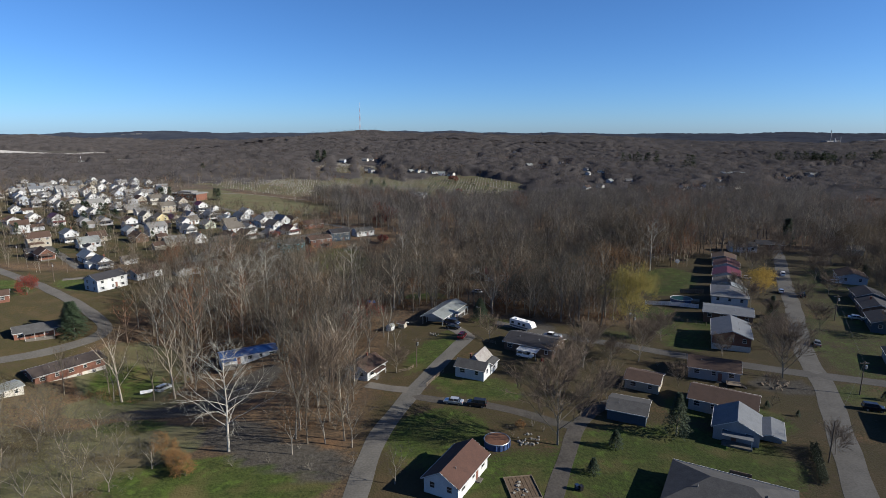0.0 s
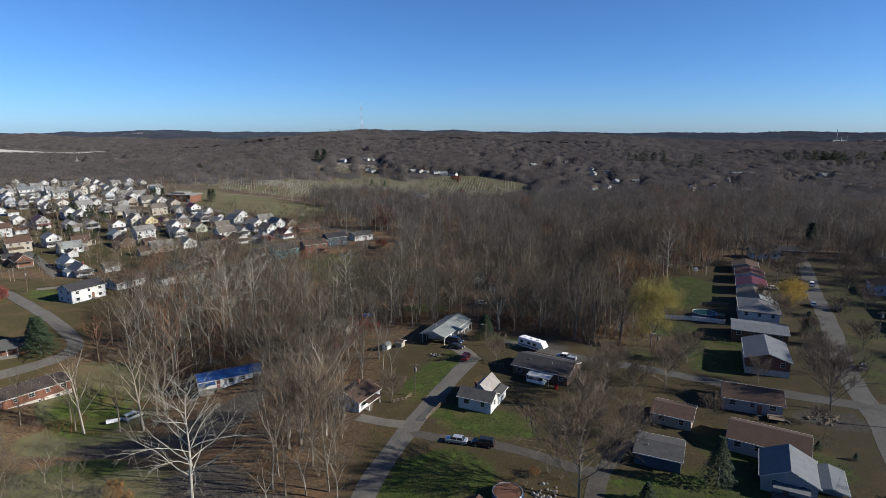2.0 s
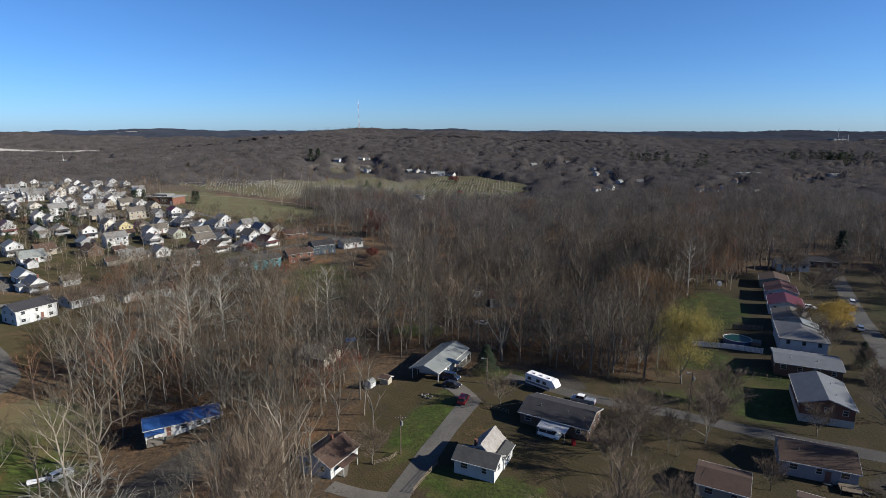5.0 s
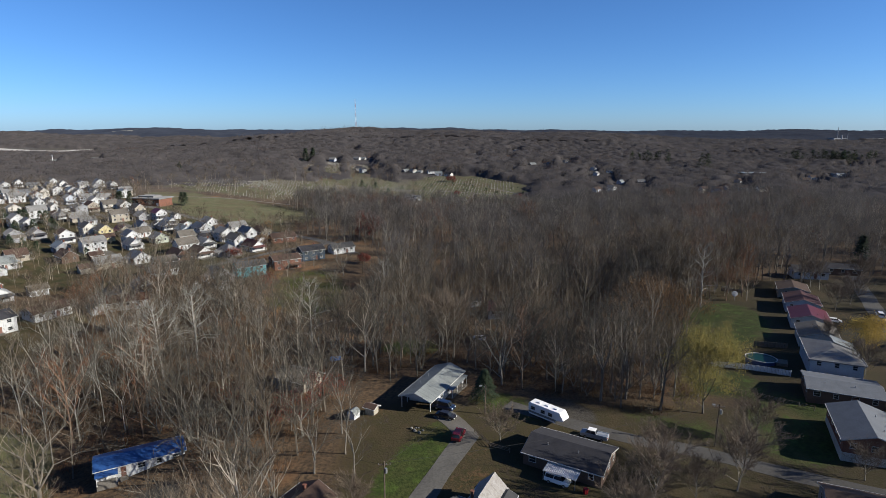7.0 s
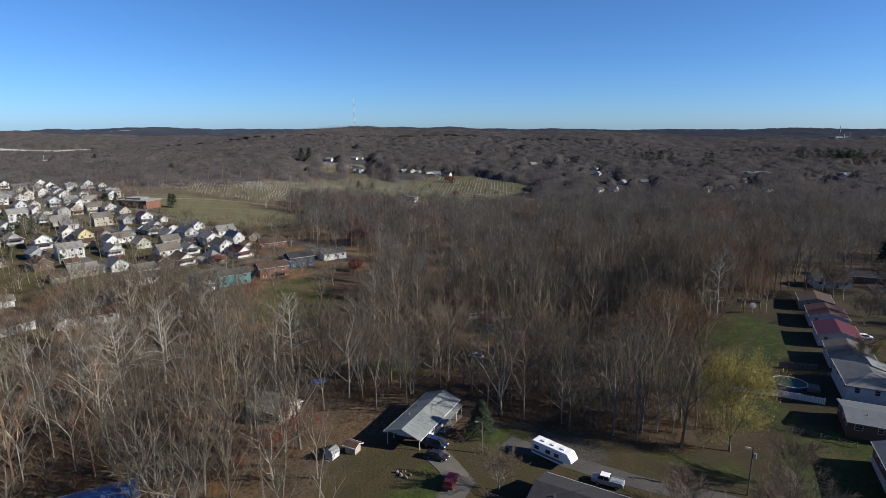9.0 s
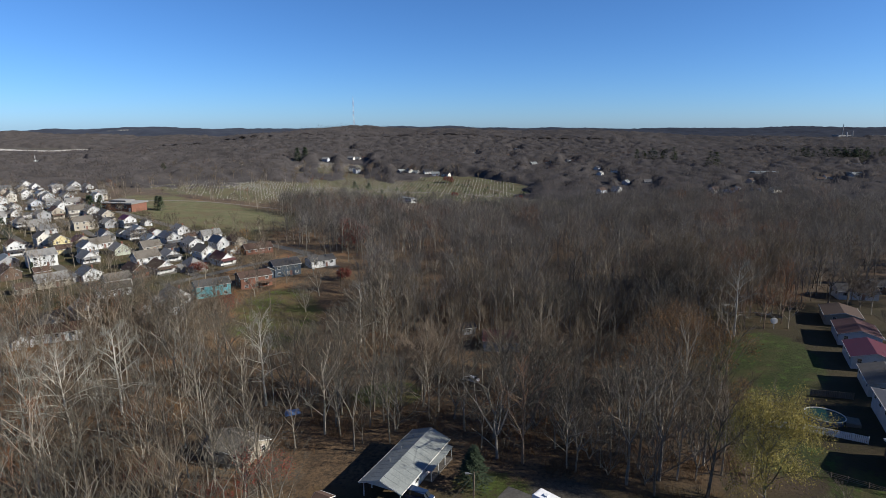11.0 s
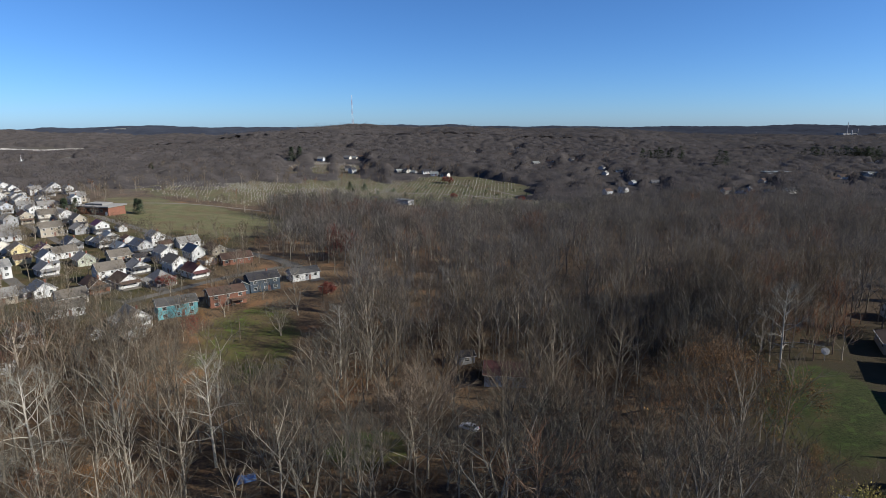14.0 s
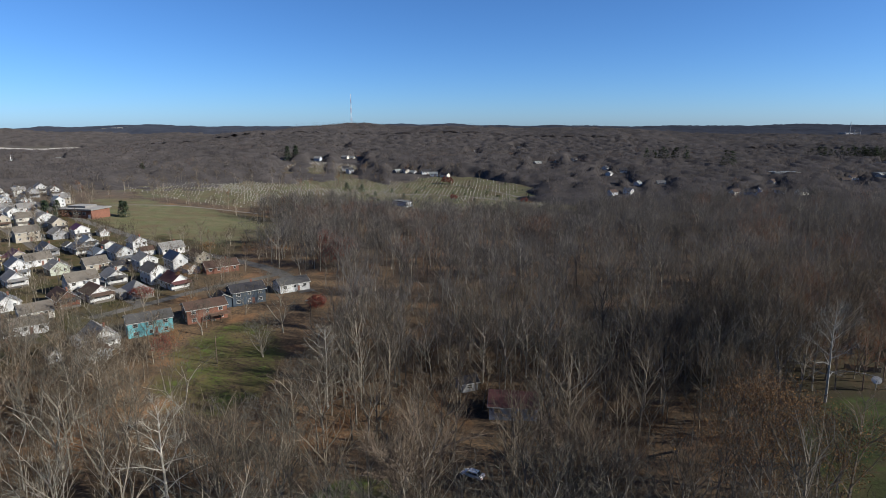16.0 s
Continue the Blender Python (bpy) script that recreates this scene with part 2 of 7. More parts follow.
def ground_z(x, y):
    z = -11 * bump_at(x, y, -92, 165, 50, 48)
    z = z - 7 * bump_at(x, y, 5, 270, 100, 55)
    z = z - 12 * bump_at(x, y, 40, 660, 300, 170)
    z = z + 7 * step(300, 560, y) * step(-100, -260, x)
    z = z + 3 * step(60, 110, x) * step(120, 220, y) * step(420, 300, y)
    z = z + 2.0 * bump_at(x, y, 8, 188, 45, 48)
    z = z + 14 * step(780, 1000, y) * np.exp(-(((x + 150) / 450) ** 2))
    z = z + 33 * bump_at(x, y, 170, 1800, 480, 420)
    z = z + 30 * bump_at(x, y, -330, 2330, 330, 380)
    z = z + 25 * bump_at(x, y, -1250, 3050, 900, 420)
    z = z - 40 * bump_at(x, y, -1330, 2050, 600, 620) - 13 * bump_at(x, y, -790, 1350, 240, 330)
    for cx, cy, rx, ry, hh in HILLS:
        z = z + hh * bump_at(x, y, cx, cy, rx, ry)
    far = np.sqrt(x * x + y * y)
    wave = 1 + 0.07 * np.sin(x / 310.0) + 0.05 * np.sin(x / 127.0 + 1.3) + 0.03 * np.sin(x / 53.0)
    z = z + (38 - 16 * step(-300, -2600, x)) * step(3000, 4350, far) * wave * step(0, 800, y)
    z = z + (4.0 * np.sin(x / 140.0 + 0.7) * np.sin(y / 170.0) + 4.5 * np.sin(x / 61.0 + 0.012 * y) * np.sin(y / 83.0 + 0.6)) * step(1000, 1600, far)
    return z


def gz(x, y):
    return float(ground_z(np.float64(x), np.float64(y)))


def on_ground(x, y, rot=0.0, dz=0.0):
    return pose(x, y, gz(x, y) + dz, 0, 0, rot)


# Open ground as soft ellipses: centre, half axes, turn in degrees, how green.
LAWNS = [
    (-1, 114, 11, 13, -15, 0.9), (16, 96, 14, 12, 0, 0.8), (8, 138, 13, 6, -24, 1.0), (-2.5, 164, 5, 18, -24, 0.85),
    (46, 104, 24, 15, 0, 0.9), (66, 124, 14, 8, -27, 0.8), (80, 178, 9, 17, -27, 0.85), (97, 246, 13, 24, -27, 1.0),
    (76, 201, 9, 10, 0, 0.6), (112, 128, 16, 9, -25, 0.7),
]
LAWNS_FAR = [
    (-96, 162, 9, 16, 35, 1.0), (-76, 128, 10, 5, -10, 0.9), (-43, 99, 22, 9, 0, 1.0),
    (-186, 236, 17, 9, -35, 1.0), (-40, 97, 18, 8, 0, 0.9),
    (-160, 243, 14, 7, -40, 0.7), (-54, 299, 17, 30, 8, 0.52), (-7, 236, 9, 10, 0, 0.9), (128, 172, 13, 36, -27, 0.5),
    (160, 225, 16, 45, -27, 0.45), (17.6, 186.7, 10, 6, -30, 0.6), (55, 178, 12, 5, -28, 0.5),
]
FIELDS = [
    # these four are lawns; the paler field colour stands in for fuller sun
    (-97, 170, 15, 24, 35, 1.0), (-88, 146, 15, 10, 0, 1.0), (-72, 117, 20, 12, -20, 0.75), (-90, 100, 24, 12, 0, 0.7),
    (-180, 545, 100, 50, -40, 0.9), (18, 765, 88, 92, -8, 1.0), (44, 690, 84, 52, -25, 1.0), (-95, 775, 80, 55, -10, 0.75), (-165, 745, 70, 60, -20, 0.7), (-140, 900, 55, 40, -10, 0.55), (-225, 705, 95, 62, -28, 0.62), (-130, 690, 60, 30, 10, 0.6),
    (-125, 835, 70, 42, -20, 0.6), (1500, 2550, 480, 170, 10, 0.6), (-1530, 2270, 330, 120, 2, 1.0), (560, 1000, 60, 40, 0, 0.4),
]


GRAVELS = [(-72, 138, 15, 5, -5, 0.9), (-56, 150, 8, 17, -15, 0.9), (-45, 117, 11, 7, -40, 0.9), (-30, 106, 15, 6, -20, 0.8), (30, 185, 9, 5, -40, 0.8), (88, 139, 8, 5, -20, 0.8), (-3, 120, 3, 2, 0, 0.3), (-1530, 2270, 380, 160, 2, 1.0)]


def patch(x, y, rows):
    m = np.zeros_like(x)
    for cx, cy, rx, ry, rot, w in rows:
        c, s = math.cos(radians(rot)), math.sin(radians(rot))
        u, v = (x - cx) * c + (y - cy) * s, -(x - cx) * s + (y - cy) * c
        ragged = 1 + 0.16 * np.sin(x / 19.0 + 0.03 * y) * np.sin(y / 14.0 + 0.9) + 0.09 * np.sin(x / 6.1 + y / 8.3) if rx > 50 else 1
        m = np.maximum(m, w * step(1.25, 0.8, np.sqrt((u / rx) ** 2 + (v / ry) ** 2) * ragged))
    return m


def spread(start, inner0, inner1, end, pitch, grow):
    mid = list(np.arange(inner0, inner1 + pitch / 2, pitch))
    lo, hi, d = [mid[0]], [mid[-1]], pitch
    while lo[-1] > start or hi[-1] < end:
        d = min(d * grow, 90)
        if lo[-1] > start:
            lo.append(lo[-1] - d)
        if hi[-1] < end:
            hi.append(hi[-1] + d)
    return np.array(sorted(set(lo[1:])) + mid + hi[1:])


def build_ground():
    xs, ys = spread(-4600, -225, 190, 4600, 3.0, 1.09), spread(-600, 75, 360, 4950, 3.0, 1.07)
    gx, gy = np.meshgrid(xs, ys)
    zz = ground_z(gx, gy)
    nx, ny = len(xs), len(ys)
    co = np.stack([gx, gy, zz], -1).reshape(-1, 3)
    i = (np.arange(ny - 1)[:, None] * nx + np.arange(nx - 1)[None]).ravel()
    quads = np.stack([i, i + 1, i + nx + 1, i + nx], 1)
    me = bpy.data.meshes.new("ground")
    me.vertices.add(len(co))
    me.vertices.foreach_set("co", co.astype(np.float32).ravel())
    me.loops.add(quads.size)
    me.loops.foreach_set("vertex_index", quads.astype(np.int32).ravel())
    me.polygons.add(len(quads))
    me.polygons.foreach_set("loop_start", np.arange(0, quads.size, 4, dtype=np.int32))
    me.update(calc_edges=True)
    me.shade_smooth()
    cover = me.color_attributes.new("cover", "FLOAT_COLOR", "POINT")
    x, y = co[:, 0], co[:, 1]
    lawn = np.maximum(patch(x, y, LAWNS), patch(x, y, LAWNS_FAR))
    village = 0.8 * step(-70, -120, x) * step(265, 300, y) * step(640, 560, y)
    suburb = 0.6 * step(-24, -14, x) * step(196, 184, y) * step(60, 80, y)
    suburb = np.maximum(suburb, 0.6 * step(62, 78, x) * step(310, 290, y) * step(60, 80, y))
    suburb = np.maximum(suburb, 0.65 * step(-112, -124, x) * step(120, 135, y) * step(275, 262, y))
    suburb = np.maximum(suburb, 0.6 * step(-48, -56, x) * step(132, 124, y) * step(70, 80, y))
    rgba = np.stack([lawn, patch(x, y, FIELDS), np.maximum(village, suburb), patch(x, y, GRAVELS)], 1)
    cover.data.foreach_set("color", rgba.astype(np.float32).ravel())
    me.materials.append(ground_material())
    tagged(new("ground", me), "leaf-strewn ground with lawns and woodland floor", "ground", kind="structure")


def ground_material():
    m = bpy.data.materials.new("ground_cover")
    m.use_nodes = True
    n, l = m.node_tree.nodes, m.node_tree.links
    p = n["Principled BSDF"]
    p.inputs["Roughness"].default_value = 0.95
    p.inputs["Diffuse Roughness"].default_value = 0.6
    p.inputs["Specular IOR Level"].default_value = 0.15
    tc = n.new("ShaderNodeTexCoord")
    att = n.new("ShaderNodeVertexColor")
    att.layer_name = "cover"
    sep = n.new("ShaderNodeSeparateColor")
    l.new(att.outputs["Color"], sep.inputs["Color"])

    def tex(scale, detail=5.0):
        t = n.new("ShaderNodeTexNoise")
        t.inputs["Scale"].default_value = scale
        t.inputs["Detail"].default_value = detail
        l.new(tc.outputs["Object"], t.inputs["Vector"])
        return t.outputs["Fac"]

    def remap(v, lo, hi):
        r = n.new("ShaderNodeMapRange")
        r.inputs["From Min"].default_value, r.inputs["From Max"].default_value = lo, hi
        l.new(v, r.inputs["Value"])
        return r.outputs["Result"]

    def blend(f, a, b):
        x = n.new("ShaderNodeMix")
        x.data_type = "RGBA"
        for sock, v in (("A", a), ("B", b)):
            if isinstance(v, tuple):
                x.inputs[sock].default_value = (*v, 1)
            else:
                l.new(v, x.inputs[sock])
        l.new(f, x.inputs["Factor"])
        return x.outputs["Result"]

    def maths(op, a, b):
        x = n.new("ShaderNodeMath")
        x.operation = op
        for k, v in enumerate((a, b)):
            if isinstance(v, float):
                x.inputs[k].default_value = v
            else:
                l.new(v, x.inputs[k])
        return x.outputs[0]

    broad, mid, fine = tex(0.02), tex(0.14), tex(1.3)
    litter = blend(remap(mid, 0.35, 0.68), (0.064, 0.044, 0.027), (0.112, 0.074, 0.042))
    litter = blend(remap(fine, 0.4, 0.7), litter, (0.030, 0.024, 0.017))
    litter = blend(remap(tex(0.05), 0.58, 0.74), litter, (0.148, 0.080, 0.038))
    grass = blend(remap(mid, 0.35, 0.65), (0.032, 0.050, 0.009), (0.045, 0.051, 0.015))
    grass = blend(remap(fine, 0.4, 0.75), grass, (0.016, 0.024, 0.005))
    # random yellow and bright patches: dry grass, with sun dapples put in the colour
    grass = blend(remap(tex(0.09), 0.5, 0.68), grass, (0.064, 0.056, 0.022))
    grass = blend(remap(tex(0.35), 0.56, 0.70), grass, (0.050, 0.074, 0.014))
    field = blend(remap(mid, 0.35, 0.65), (0.056, 0.060, 0.027), (0.080, 0.076, 0.042))
    field = blend(remap(tex(0.06), 0.45, 0.65), field, (0.066, 0.053, 0.030))
    yard = blend(remap(mid, 0.4, 0.62), (0.025, 0.026, 0.009), (0.049, 0.037, 0.019))
    edge = maths("MULTIPLY", maths("SUBTRACT", mid, 0.5), 1.1)
    worn = maths("MULTIPLY", remap(fine, 0.45, 0.75), 0.35)

    def masked(ch):
        return remap(maths("SUBTRACT", maths("ADD", ch, edge), worn), 0.2, 0.6)

    col = blend(masked(sep.outputs["Blue"]), litter, yard)
    sway = maths("MULTIPLY", maths("SUBTRACT", tex(0.03), 0.5), 1.5)
    col = blend(remap(maths("ADD", maths("ADD", sep.outputs["Green"], sway), maths("MULTIPLY", edge, 0.5)), 0.3, 0.5), col, field)
    col = blend(masked(sep.outputs["Red"]), col, grass)
    col = blend(remap(maths("ADD", att.outputs["Alpha"], edge), 0.3, 0.7), col, blend(remap(fine, 0.35, 0.7), (0.056, 0.051, 0.044), (0.030, 0.027, 0.022)))
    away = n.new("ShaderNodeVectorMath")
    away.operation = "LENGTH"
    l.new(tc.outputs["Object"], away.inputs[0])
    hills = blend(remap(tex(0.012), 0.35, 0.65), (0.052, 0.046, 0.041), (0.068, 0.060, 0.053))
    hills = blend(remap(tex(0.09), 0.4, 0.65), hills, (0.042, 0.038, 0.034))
    # blue-grey tone for the farthest ground: distance haze painted into the colour
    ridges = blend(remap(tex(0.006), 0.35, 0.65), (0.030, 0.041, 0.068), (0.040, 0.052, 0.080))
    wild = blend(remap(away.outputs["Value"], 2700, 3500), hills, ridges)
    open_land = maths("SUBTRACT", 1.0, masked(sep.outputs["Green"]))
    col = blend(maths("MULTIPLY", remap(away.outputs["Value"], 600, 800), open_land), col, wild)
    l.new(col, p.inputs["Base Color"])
    b = n.new("ShaderNodeBump")
    b.inputs["Strength"].default_value = 0.6
    b.inputs["Distance"].default_value = 0.25
    l.new(tex(2.2, 6), b.inputs["Height"])
    l.new(b.outputs["Normal"], p.inputs["Normal"])
    return m


build_ground()

ROADS = []


def road(name, pts, width, material, label, dz=0.07):
    """A paved strip along a line of plan points, laid on the ground."""
    pts = [Vector(p) for p in pts]
    line = []
    for k in range(len(pts) - 1):
        p0, p1 = pts[max(k - 1, 0)], pts[k]
        p2, p3 = pts[k + 1], pts[min(k + 2, len(pts) - 1)]
        n = max(2, int((p2 - p1).length / 2.5))
        for j in range(n):
            t = j / n
            line.append(0.5 * (2 * p1 + (p2 - p0) * t + (2 * p0 - 5 * p1 + 4 * p2 - p3) * t * t + (3 * p1 - 3 * p2 + p3 - p0) * t ** 3))
    line.append(pts[-1])
    bm = bmesh.new()
    rows = []
    for k, p in enumerate(line):
        d = (line[min(k + 1, len(line) - 1)] - line[max(k - 1, 0)]).normalized()
        side = Vector((d.y, -d.x))
        row = []
        for f in (-0.5, -0.49, -0.25, 0, 0.25, 0.49, 0.5):
            w = width * (1 + 0.05 * math.sin(k * 0.9 + f * 7))
            q = p + side * w * f
            drop = -0.15 if abs(f) == 0.5 else dz + 0.03 * (1 - abs(2 * f))
            row.append(bm.verts.new((q.x, q.y, gz(q.x, q.y) + drop)))
        rows.append(row)
        ROADS.append((p.x, p.y, width / 2))
    for a, b in zip(rows, rows[1:]):
        for k in range(6):
            bm.faces.new((a[k], a[k + 1], b[k + 1], b[k]))
    ob = part(name, bm, material, None)
    return tagged(ob, label, "road", kind="structure")


road("road_1", [(-40, -180), (10, -50), (40, 20), (63, 68), (76.5, 95), (86.5, 115), (97.5, 137), (107, 162), (126.4, 200), (144, 236), (166.7, 279), (182, 312)], 5.6, LANE, "worn grey asphalt residential street", 0.03)
road("road_2", [(150, 126), (130, 134), (115, 140), (98, 146), (83.5, 152.5), (69, 160), (55, 167.5), (41.4, 172.5), (28.4, 179.5), (17.6, 186.7)], 4.6, ASPHALT, "narrow patched asphalt cross lane", 0.04)
road("road_3", [(-26, -160), (-19, -40), (-17, 60), (-16.5, 80), (-15.8, 95), (-14.3, 113), (-10.5, 127), (-6.4, 139.0), (-1.5, 151.1), (3.9, 163.9), (8.4, 173.3)], 4.6, LANE, "pale worn lane between small houses", 0.03)
road("driveway_1", [(-9, 134), (-2, 131.3), (10, 128.2), (19, 124), (25, 120), (30, 118)], 3.2, GRAVEL, "gravel driveway with tree shadows", 0.025)
road("driveway_2", [(-17, 40), (-4, 52), (10, 66), (16, 80), (20, 93), (25, 106), (30, 118), (38, 128), (46, 131)], 3.4, GRAVEL, "worn gravel driveway", 0.035)
road("driveway_3", [(-20, 141.5), (-14, 138.5), (-9, 137)], 3.4, CONCRETE, "short pale concrete driveway", 0.05)
road("driveway_4", [(8, 172), (5.6, 177.5), (2.6, 182.5)], 5.0, CONCRETE, "concrete parking apron", 0.06)
road("road_4", [(-260, 303), (-210, 266), (-176, 242), (-159, 229), (-133, 209), (-121, 196), (-128, 180), (-140, 165), (-160, 140)], 4.8, ASPHALT, "curving residential street")
road("driveway_5", [(-170, 250), (-158, 256), (-143, 262)], 4.0, CONCRETE, "pale concrete driveway", 0.05)
road("road_5", [(-520, 780), (-407, 686), (-262, 546), (-191, 489), (-146, 455), (-110, 431), (-80, 409), (-61, 389), (-44, 362)], 6.0, ASPHALT, "through road past the village")
road("road_6", [(-330, 500), (-232, 416), (-165, 352), (-118, 312)], 4.5, ASPHALT, "village back street")
road("road_7", [(-400, 480), (-300, 392), (-225, 322), (-176, 272)], 4.5, ASPHALT, "village street")
road("road_8", [(-340, 570), (-290, 515), (-240, 470), (-140, 380), (-100, 344)], 4.5, ASPHALT, "village middle street")
road("road_9", [(-62, 391), (-73, 379.5), (-81, 372), (-90, 361), (-97, 350), (-111, 331)], 4.2, ASPHALT, "short side street behind the hillside houses")
road("cemetery_path_1", [(-110, 745), (-40, 752), (30, 740), (95, 695), (120, 668)], 4.0, CONCRETE, "pale cemetery drive", 0.05)
road("cemetery_path_2", [(-30, 820), (40, 800), (85, 740), (112, 690)], 3.5, CONCRETE, "pale cemetery drive", 0.05)
road("cemetery_path_3", [(-250, 590), (-200, 610), (-140, 605)], 3.5, CONCRETE, "pale track across the field", 0.05)

SAND = mat("pale_river_gravel", (0.30, 0.29, 0.275), (0.19, 0.18, 0.17), 0.95, 0.01, 0.15, bump=0.2)
road("riverbank", [(-1850, 2300), (-1640, 2275), (-1487, 2285), (-1420, 2322), (-1370, 2365), (-1310, 2450)], 62, SAND, "pale gravel bank along a distant river", 1.0)

# ---- houses ----
WINDOW_MESHES = {}


def window(parent, x, y, rot, w, h, z, trim=None):
    """A framed window lying on a wall: local -y is outward."""
    key = (round(w, 2), round(h, 2), (trim or TRIM).name)
    if key not in WINDOW_MESHES:
        bm = bmesh.new()
        f = 0.09
        box(bm, -w / 2 - f, -w / 2, -0.06, 0.05, -f, h + f)
        box(bm, w / 2, w / 2 + f, -0.06, 0.05, -f, h + f)
        box(bm, -w / 2, w / 2, -0.06, 0.05, h, h + f)
        box(bm, -w / 2, w / 2, -0.09, 0.05, -f, 0)
        box(bm, -w / 2, w / 2, -0.045, 0.05, h / 2 - 0.03, h / 2 + 0.03)
        a = bpy.data.meshes.new("window")
        bmesh.ops.recalc_face_normals(bm, faces=bm.faces)
        bm.to_mesh(a)
        bm.free()
        a.materials.append(trim or TRIM)
        bm = bmesh.new()
        box(bm, -w / 2, w / 2, -0.025, 0.03, 0, h)
        b = bpy.data.meshes.new("pane")
        bmesh.ops.recalc_face_normals(bm, faces=bm.faces)
        bm.to_mesh(b)
        bm.free()
        b.materials.append(PANE)
        WINDOW_MESHES[key] = a, b
    a, b = WINDOW_MESHES[key]
    ob = link_mesh("window", a, None, parent)
    ob.matrix_basis = pose(x, y, z, 0, 0, rot)
    link_mesh("pane", b, None, ob)


def door(parent, x, y, rot, material=None, w=0.95, h=2.05, z=0.25):
    bm = bmesh.new()
    box(bm, -w / 2, w / 2, -0.07, 0.04, 0, h)
    ob = part("door", bm, material or DOOR, parent)
    ob.matrix_basis = pose(x, y, z, 0, 0, rot)
    bm = bmesh.new()
    box(bm, -0.75, 0.75, -1.0, 0.03, -0.9, -0.02)
    ob = part("doorstep", bm, CONCRETE, parent)
    ob.matrix_basis = pose(x, y, z, 0, 0, rot)


def wing(root, L, W, eave, rise, wall, roof, hip=False, at=(0, 0), turn=0, over=0.4, base=None, sides="+-xX", lv=1, ribs=False, trim=True, open_end=0.0, step_w=3.4):
    """Walls, roof, eaves boards and windows of one block; the ridge runs along its local x."""
    hold = pose(at[0], at[1], 0, 0, 0, turn)
    made = []
    bm = bmesh.new()
    x1 = L / 2
    x0 = -L / 2 + open_end
    if hip:
        box(bm, x0, x1, -W / 2, W / 2, -1.2, eave + 0.05)
    else:
        prism(bm, [(-W / 2, -1.2), (W / 2, -1.2), (W / 2, eave), (0, eave + rise), (-W / 2, eave)], x0, x1)
    made.append(part("wall", bm, SIDING[wall], root))
    if base:
        bm = bmesh.new()
        box(bm, x0 - 0.04, x1 + 0.04, -W / 2 - 0.04, W / 2 + 0.04, -1.3, base[1])
        made.append(part("foundation", bm, SIDING[base[0]], root, "lower storey in a different finish"))
    k, th = rise / (W / 2), 0.2
    bm = bmesh.new()
    seams = []
    a, z0 = W / 2 + over, eave - over * k
    if hip:
        e = L / 2 + over
        r = max(0.3, L / 2 - W / 2)
        lo = [bm.verts.new(p) for p in ((-e, -a, z0 - th), (e, -a, z0 - th), (e, a, z0 - th), (-e, a, z0 - th))]
        hi = [bm.verts.new(p) for p in ((-e, -a, z0 + 0.05), (e, -a, z0 + 0.05), (e, a, z0 + 0.05), (-e, a, z0 + 0.05))]
        p, q = bm.verts.new((-r, 0, eave + rise + 0.1)), bm.verts.new((r, 0, eave + rise + 0.1))
        for f in ((lo[3], lo[2], lo[1], lo[0]), (lo[0], lo[1], hi[1], hi[0]), (lo[1], lo[2], hi[2], hi[1]), (lo[2], lo[3], hi[3], hi[2]), (lo[3], lo[0], hi[0], hi[3]),
                  (hi[0], hi[1], q, p), (hi[1], hi[2], q), (hi[2], hi[3], p, q), (hi[3], hi[0], p)):
            bm.faces.new(f)
    else:
        prism(bm, [(-a, z0 - 0.06), (0, eave + rise - 0.06), (a, z0 - 0.06), (a, z0 + th), (0, eave + rise + th), (-a, z0 + th)], -L / 2 - over, L / 2 + over)
        if ribs:
            n = int((L + 2 * over) / 1.4)
            for i in range(n + 1):
                x = -L / 2 - over + 0.03 + i * (L + 2 * over - 0.1) / n
                seam = bmesh.new()
                seams.append(seam)
                prism(seam, [(-a, z0 + th), (0, eave + rise + th), (a, z0 + th), (a, z0 + th + 0.025), (0, eave + rise + th + 0.025), (-a, z0 + th + 0.025)], x, x + 0.04)
    made.append(part("roof", bm, ROOFING[roof], root))
    for seam in seams:
        made.append(part("roof_seam", seam, ROOFING[roof], root))
    if trim:
        e = L / 2 + over
        for s in (-1, 1):
            y = s * (a + 0.03)
            bm = bmesh.new()
            box(bm, -e, e, min(y, y + s * 0.09), max(y, y + s * 0.09), z0 + 0.02, z0 + th - 0.02)
            made.append(part("gutter", bm, TRIM, root))
        if not hip:
            for s in (-1, 1):
                x = s * (e + 0.015)
                bm = bmesh.new()
                prism(bm, [(-a, z0), (0, eave + rise), (a, z0), (a, z0 + th - 0.03), (0, eave + rise + th - 0.03), (-a, z0 + th - 0.03)], min(x, x + s * 0.04), max(x, x + s * 0.04))
                made.append(part("eaves_board", bm, TRIM, root))
    for o in made:
        o.matrix_basis = hold
    # windows, storey by storey
    for s in range(lv):
        zz = eave - 1.35 - s * 2.6 - (0.25 if hip else 0.15)
        for sgn, tag in ((-1, "-"), (1, "+")):
            if tag in sides:
                n = max(1, int((x1 - x0) / step_w))
                for i in range(n):
                    x = x0 + (i + 0.5) * (x1 - x0) / n
                    p = hold @ Vector((x, sgn * W / 2, 0))
                    window(root, p.x, p.y, turn + (0 if sgn < 0 else 180), 0.9 if i % 2 else 1.3, 1.05, zz)
        for sgn, tag in ((-1, "x"), (1, "X")):
            if tag in sides and not (open_end and sgn < 0):
                n = max(1, int(W / step_w))
                for i in range(n):
                    y = -W / 2 + (i + 0.5) * W / n
                    p = hold @ Vector((x0 if sgn < 0 else x1, y, 0))
